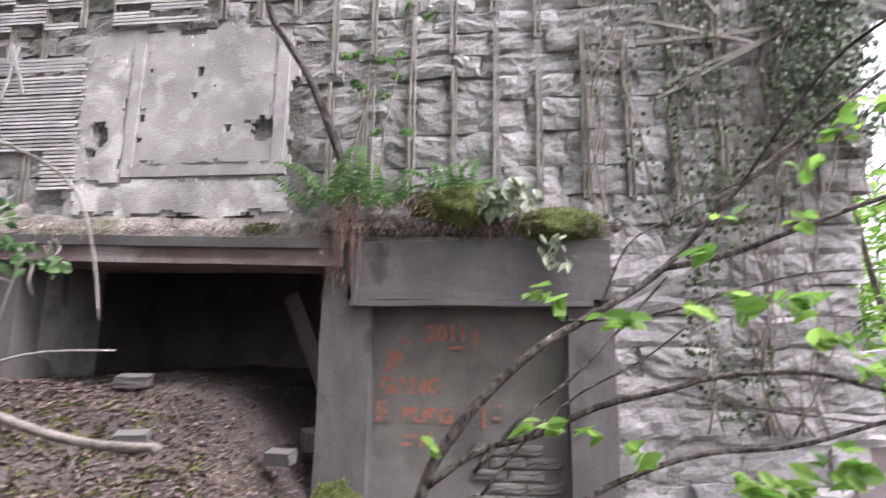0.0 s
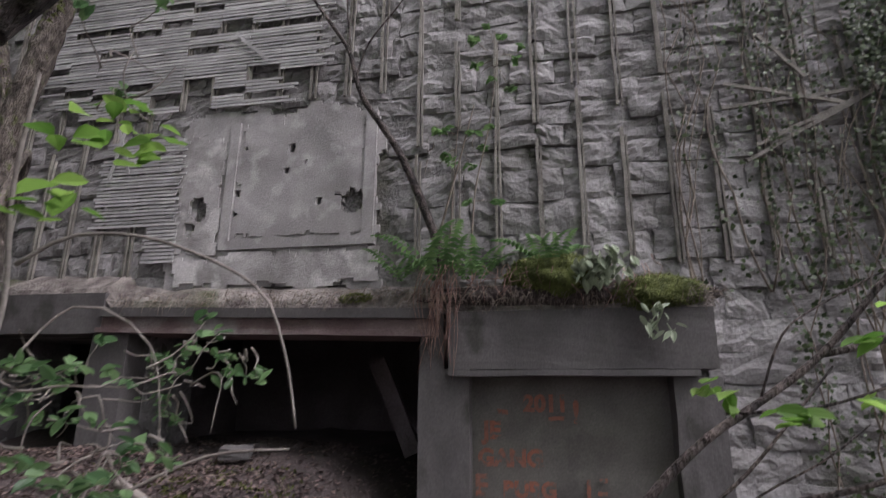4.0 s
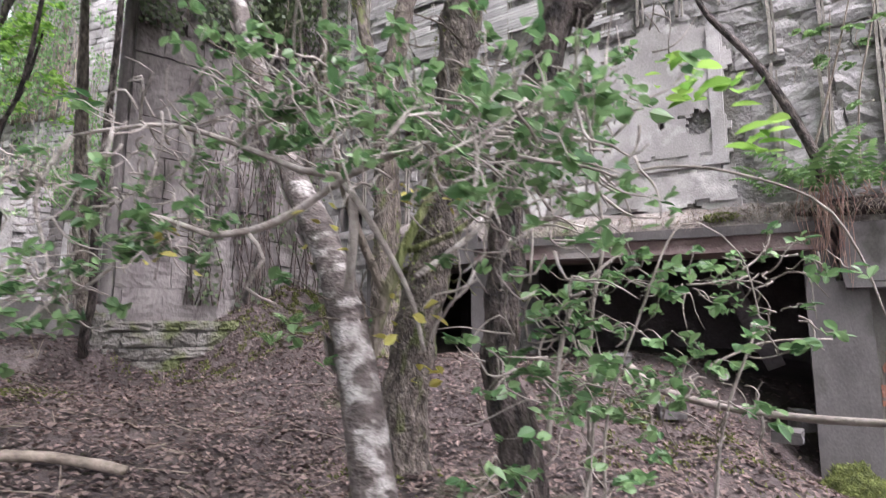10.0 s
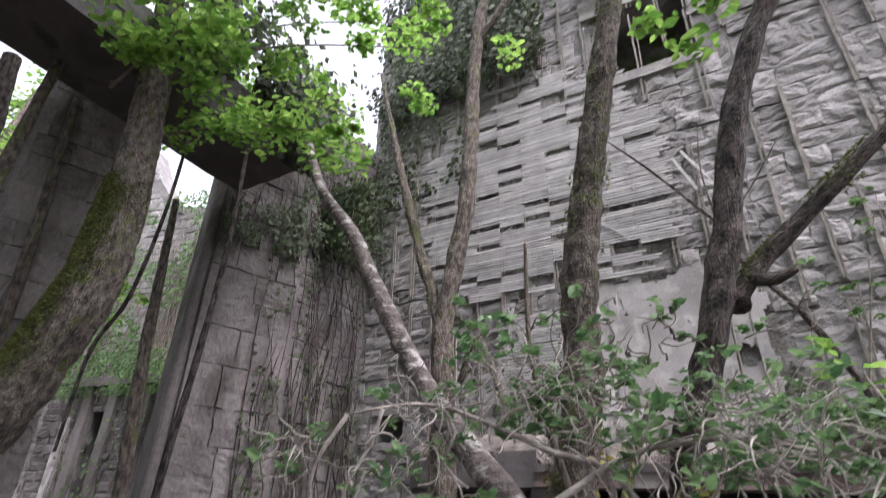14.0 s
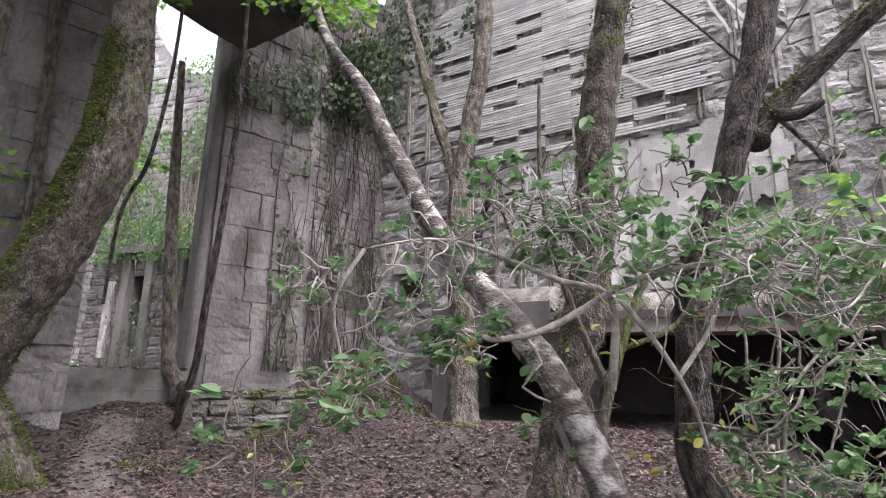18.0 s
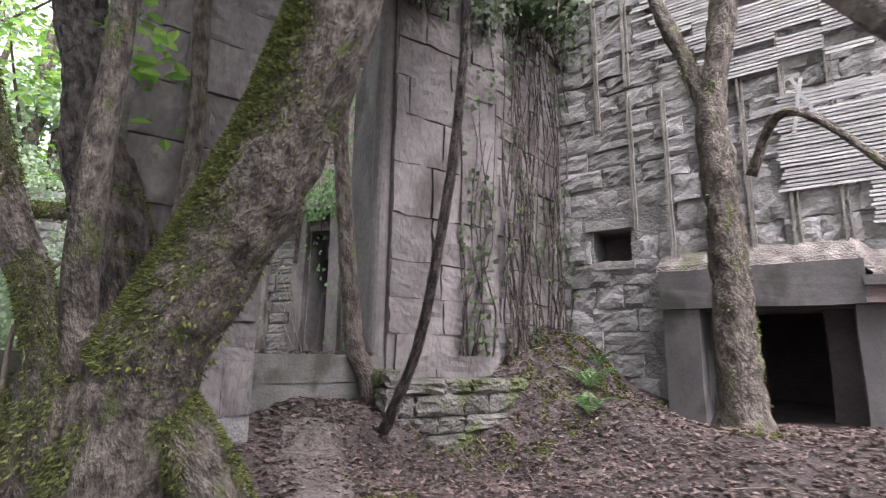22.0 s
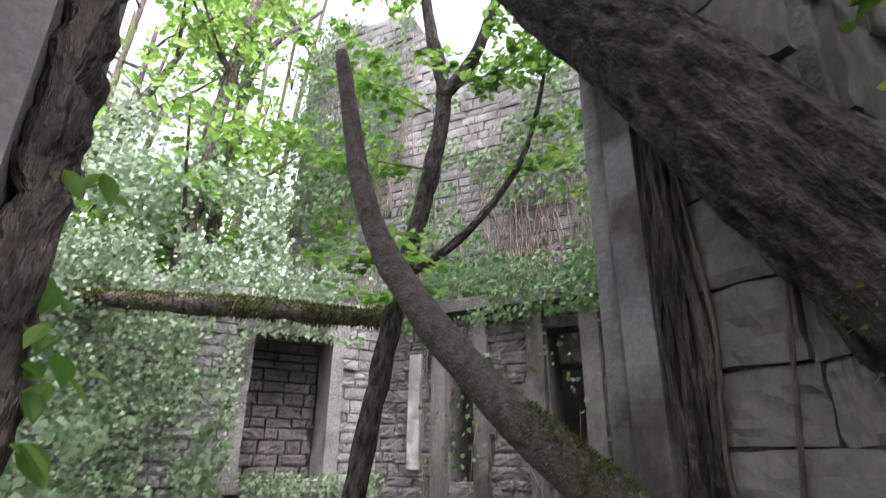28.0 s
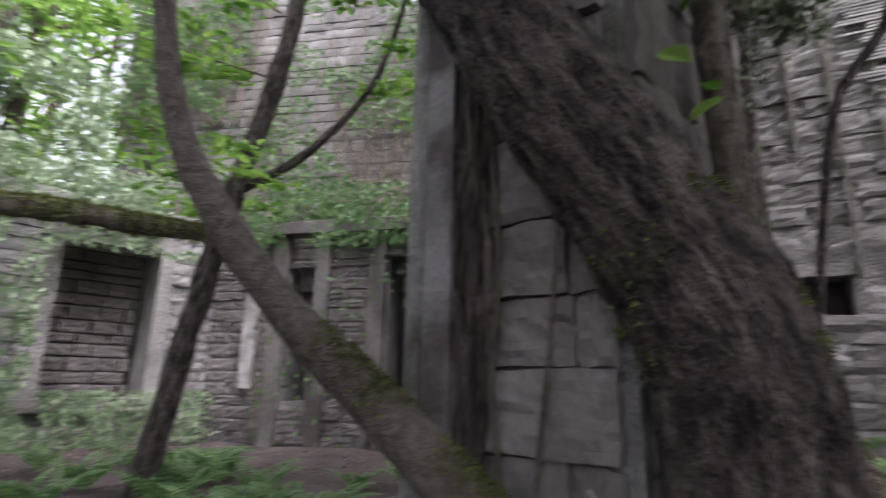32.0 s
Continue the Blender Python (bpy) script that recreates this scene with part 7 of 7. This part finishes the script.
tagged(part("snack_packet", bm, material("purple_foil", (0.14, 0.02, 0.19), (0.25, 0.05, 0.31), 0.35, 30, 90, 0.3, (0.6, 0.53, 0.60), 0.56, metal=0.2, third_scale=40)), "crumpled purple snack packet on the dead leaves", "packet")
# torn wood on the many-stemmed tree
CUT = material("fresh_cut_wood", (0.36, 0.20, 0.12), (0.50, 0.32, 0.20), 0.8, 30, 60, 0.5, (0.20, 0.11, 0.08), 0.5, third_scale=20)
sv, sf = [], []
r_s = random.Random(44)
for k in range(16):
    c = Vector((-7.725 + r_s.gauss(0, 0.012), -0.25 + r_s.gauss(0, 0.008), 1.45 + 0.012 * k))
    up = Vector((r_s.gauss(0, 0.35), -0.3 + r_s.gauss(0, 0.3), 1)).normalized()
    w, ln = up.orthogonal().normalized() * r_s.uniform(0.006, 0.014), r_s.uniform(0.02, 0.055)
    h = up.cross(w).normalized() * r_s.uniform(0.004, 0.009)
    o = len(sv)
    sv += [c - w - h, c + w - h, c + w + h, c - w + h, c + up * ln + w * 0.3, c + up * ln - w * 0.2]
    sf += [(o + i for i in q) for q in ((0, 1, 4, 5), (2, 3, 5, 4), (1, 2, 4), (3, 0, 5), (3, 2, 1, 0))]
tagged(piece("torn_wood", mesh_of("torn_wood", sv, sf, CUT)), "torn pale orange splinters on the mossy trunk", "wood")
tagged(leaves("large_yellow_leaf", [((-8.22, -0.27, 1.48), 0.01, 1)], 0.05, YELLOW, None, 7, droop=1.3, long=1.3), "large yellow leaf caught on a twig by the trunk", "leaf")

# ---- graffiti ----
def letters(text, x, z, size):
    cu = bpy.data.curves.new("graffiti", "FONT")
    cu.body, cu.size, cu.extrude, cu.offset = text, size, 0.001, 0.009
    tmp = bpy.data.objects.new("graffiti", cu)
    scene.collection.objects.link(tmp)
    dg = bpy.context.evaluated_depsgraph_get()
    me = bpy.data.meshes.new_from_object(tmp.evaluated_get(dg))
    bpy.data.objects.remove(tmp)
    me.materials.clear()
    me.materials.append(PAINT)
    me.transform(Matrix.Translation((x, FY + 0.192, z)) @ Matrix.Rotation(math.pi / 2, 4, "X"))
    piece("graffiti", me, blocked, "faded orange-red painted letters")


letters("JE", -0.92, 0.985, 0.20)
letters("GANG", -0.97, 0.765, 0.19)
letters("E", -1.0, 0.53, 0.23)
letters("BURG", -0.76, 0.525, 0.17)
letters("2011", -0.57, 1.215, 0.19)
letters("!", -0.16, 1.12, 0.26)
for x, z, w, h in ((-0.37, 1.14, 0.14, 0.03), (-0.76, 0.33, 0.10, 0.03), (-0.74, 0.40, 0.11, 0.03), (-0.60, 0.33, 0.03, 0.11), (-0.52, 0.35, 0.03, 0.10), (-0.08, 0.50, 0.03, 0.18), (0.0, 0.56, 0.08, 0.03), (0.02, 0.66, 0.07, 0.03), (-0.81, 1.19, 0.10, 0.04)):
    bm = block(bmesh.new(), (x, FY + 0.189, z), (x + w, FY + 0.194, z + h), 0, 0.02, 4, 2)
    part("graffiti", bm, PAINT, blocked, "smudged orange-red paint mark")

# bare trodden earth of the path up to the arcade
def trodden():
    way = [Vector(q) for q in ((-5.0, -0.6, 0), (-5.6, 0.0, 0), (-6.3, 0.45, 0), (-7.2, 0.85, 0), (-7.8, 1.25, 0), (-8.2, 1.6, 0))]
    verts, faces, m = [], [], 9
    n = 0
    for k in range(len(way) - 1):
        for j in range(8):
            c = way[k].lerp(way[k + 1], j / 8)
            d = (way[k + 1] - way[k]).normalized()
            q = Vector((-d.y, d.x, 0))
            w = 0.24 + 0.10 * noise.noise(c * 2.3)
            for i in range(m):
                u = i / (m - 1) * 2 - 1
                p = c + q * u * w * (1 + 0.25 * noise.noise(c * 5 + Vector((u * 2, 0, 0))))
                verts.append((p.x, p.y, lie(p.x, p.y) + 0.022 * (1 - u * u) - 0.004 * abs(u) ** 3 + 0.012 * noise.noise(p * 12)))
            n += 1
    for k in range(n - 1):
        for i in range(m - 1):
            a = k * m + i
            faces.append((a, a + 1, a + m + 1, a + m))
    tagged(piece("trodden_path", mesh_of("trodden_path", verts, faces, material("trodden_earth", (0.085, 0.07, 0.066), (0.15, 0.125, 0.118), 0.95, 5, 40, 0.8, coords="World"), True)), "pale trodden earth path climbing to the arcade", "path", kind="structure")


trodden()

lv2, lf2 = [], []
r_c = random.Random(61)
for s0, s1, nf in ((2.9, 4.22, -0.05), (5.12, 6.97, 0.15)):
    for _ in range(170):
        q = arc(r_c.uniform(nf - 0.5, nf + 0.02) if r_c.random() < 0.4 else nf - 0.5 + abs(r_c.gauss(0, 0.15)), r_c.uniform(s0, s1), 1.405 + r_c.uniform(0, 0.012))
        a, sz = r_c.uniform(0, 6.28), r_c.uniform(0.02, 0.05)
        d, e = Vector((math.cos(a), math.sin(a), r_c.gauss(0, 0.2))) * sz, Vector((-math.sin(a), math.cos(a), 0)) * sz * 0.5
        o = len(lv2)
        lv2 += [q - d, q + e + Vector((0, 0, sz * 0.2)), q + d, q - e]
        lf2.append((o, o + 1, o + 2, o + 3))
tagged(piece("sill_leaves", mesh_of("sill_leaves", lv2, lf2, DEADLEAF)), "dead leaves lying along the stone sill", "leaves", kind="stuff")
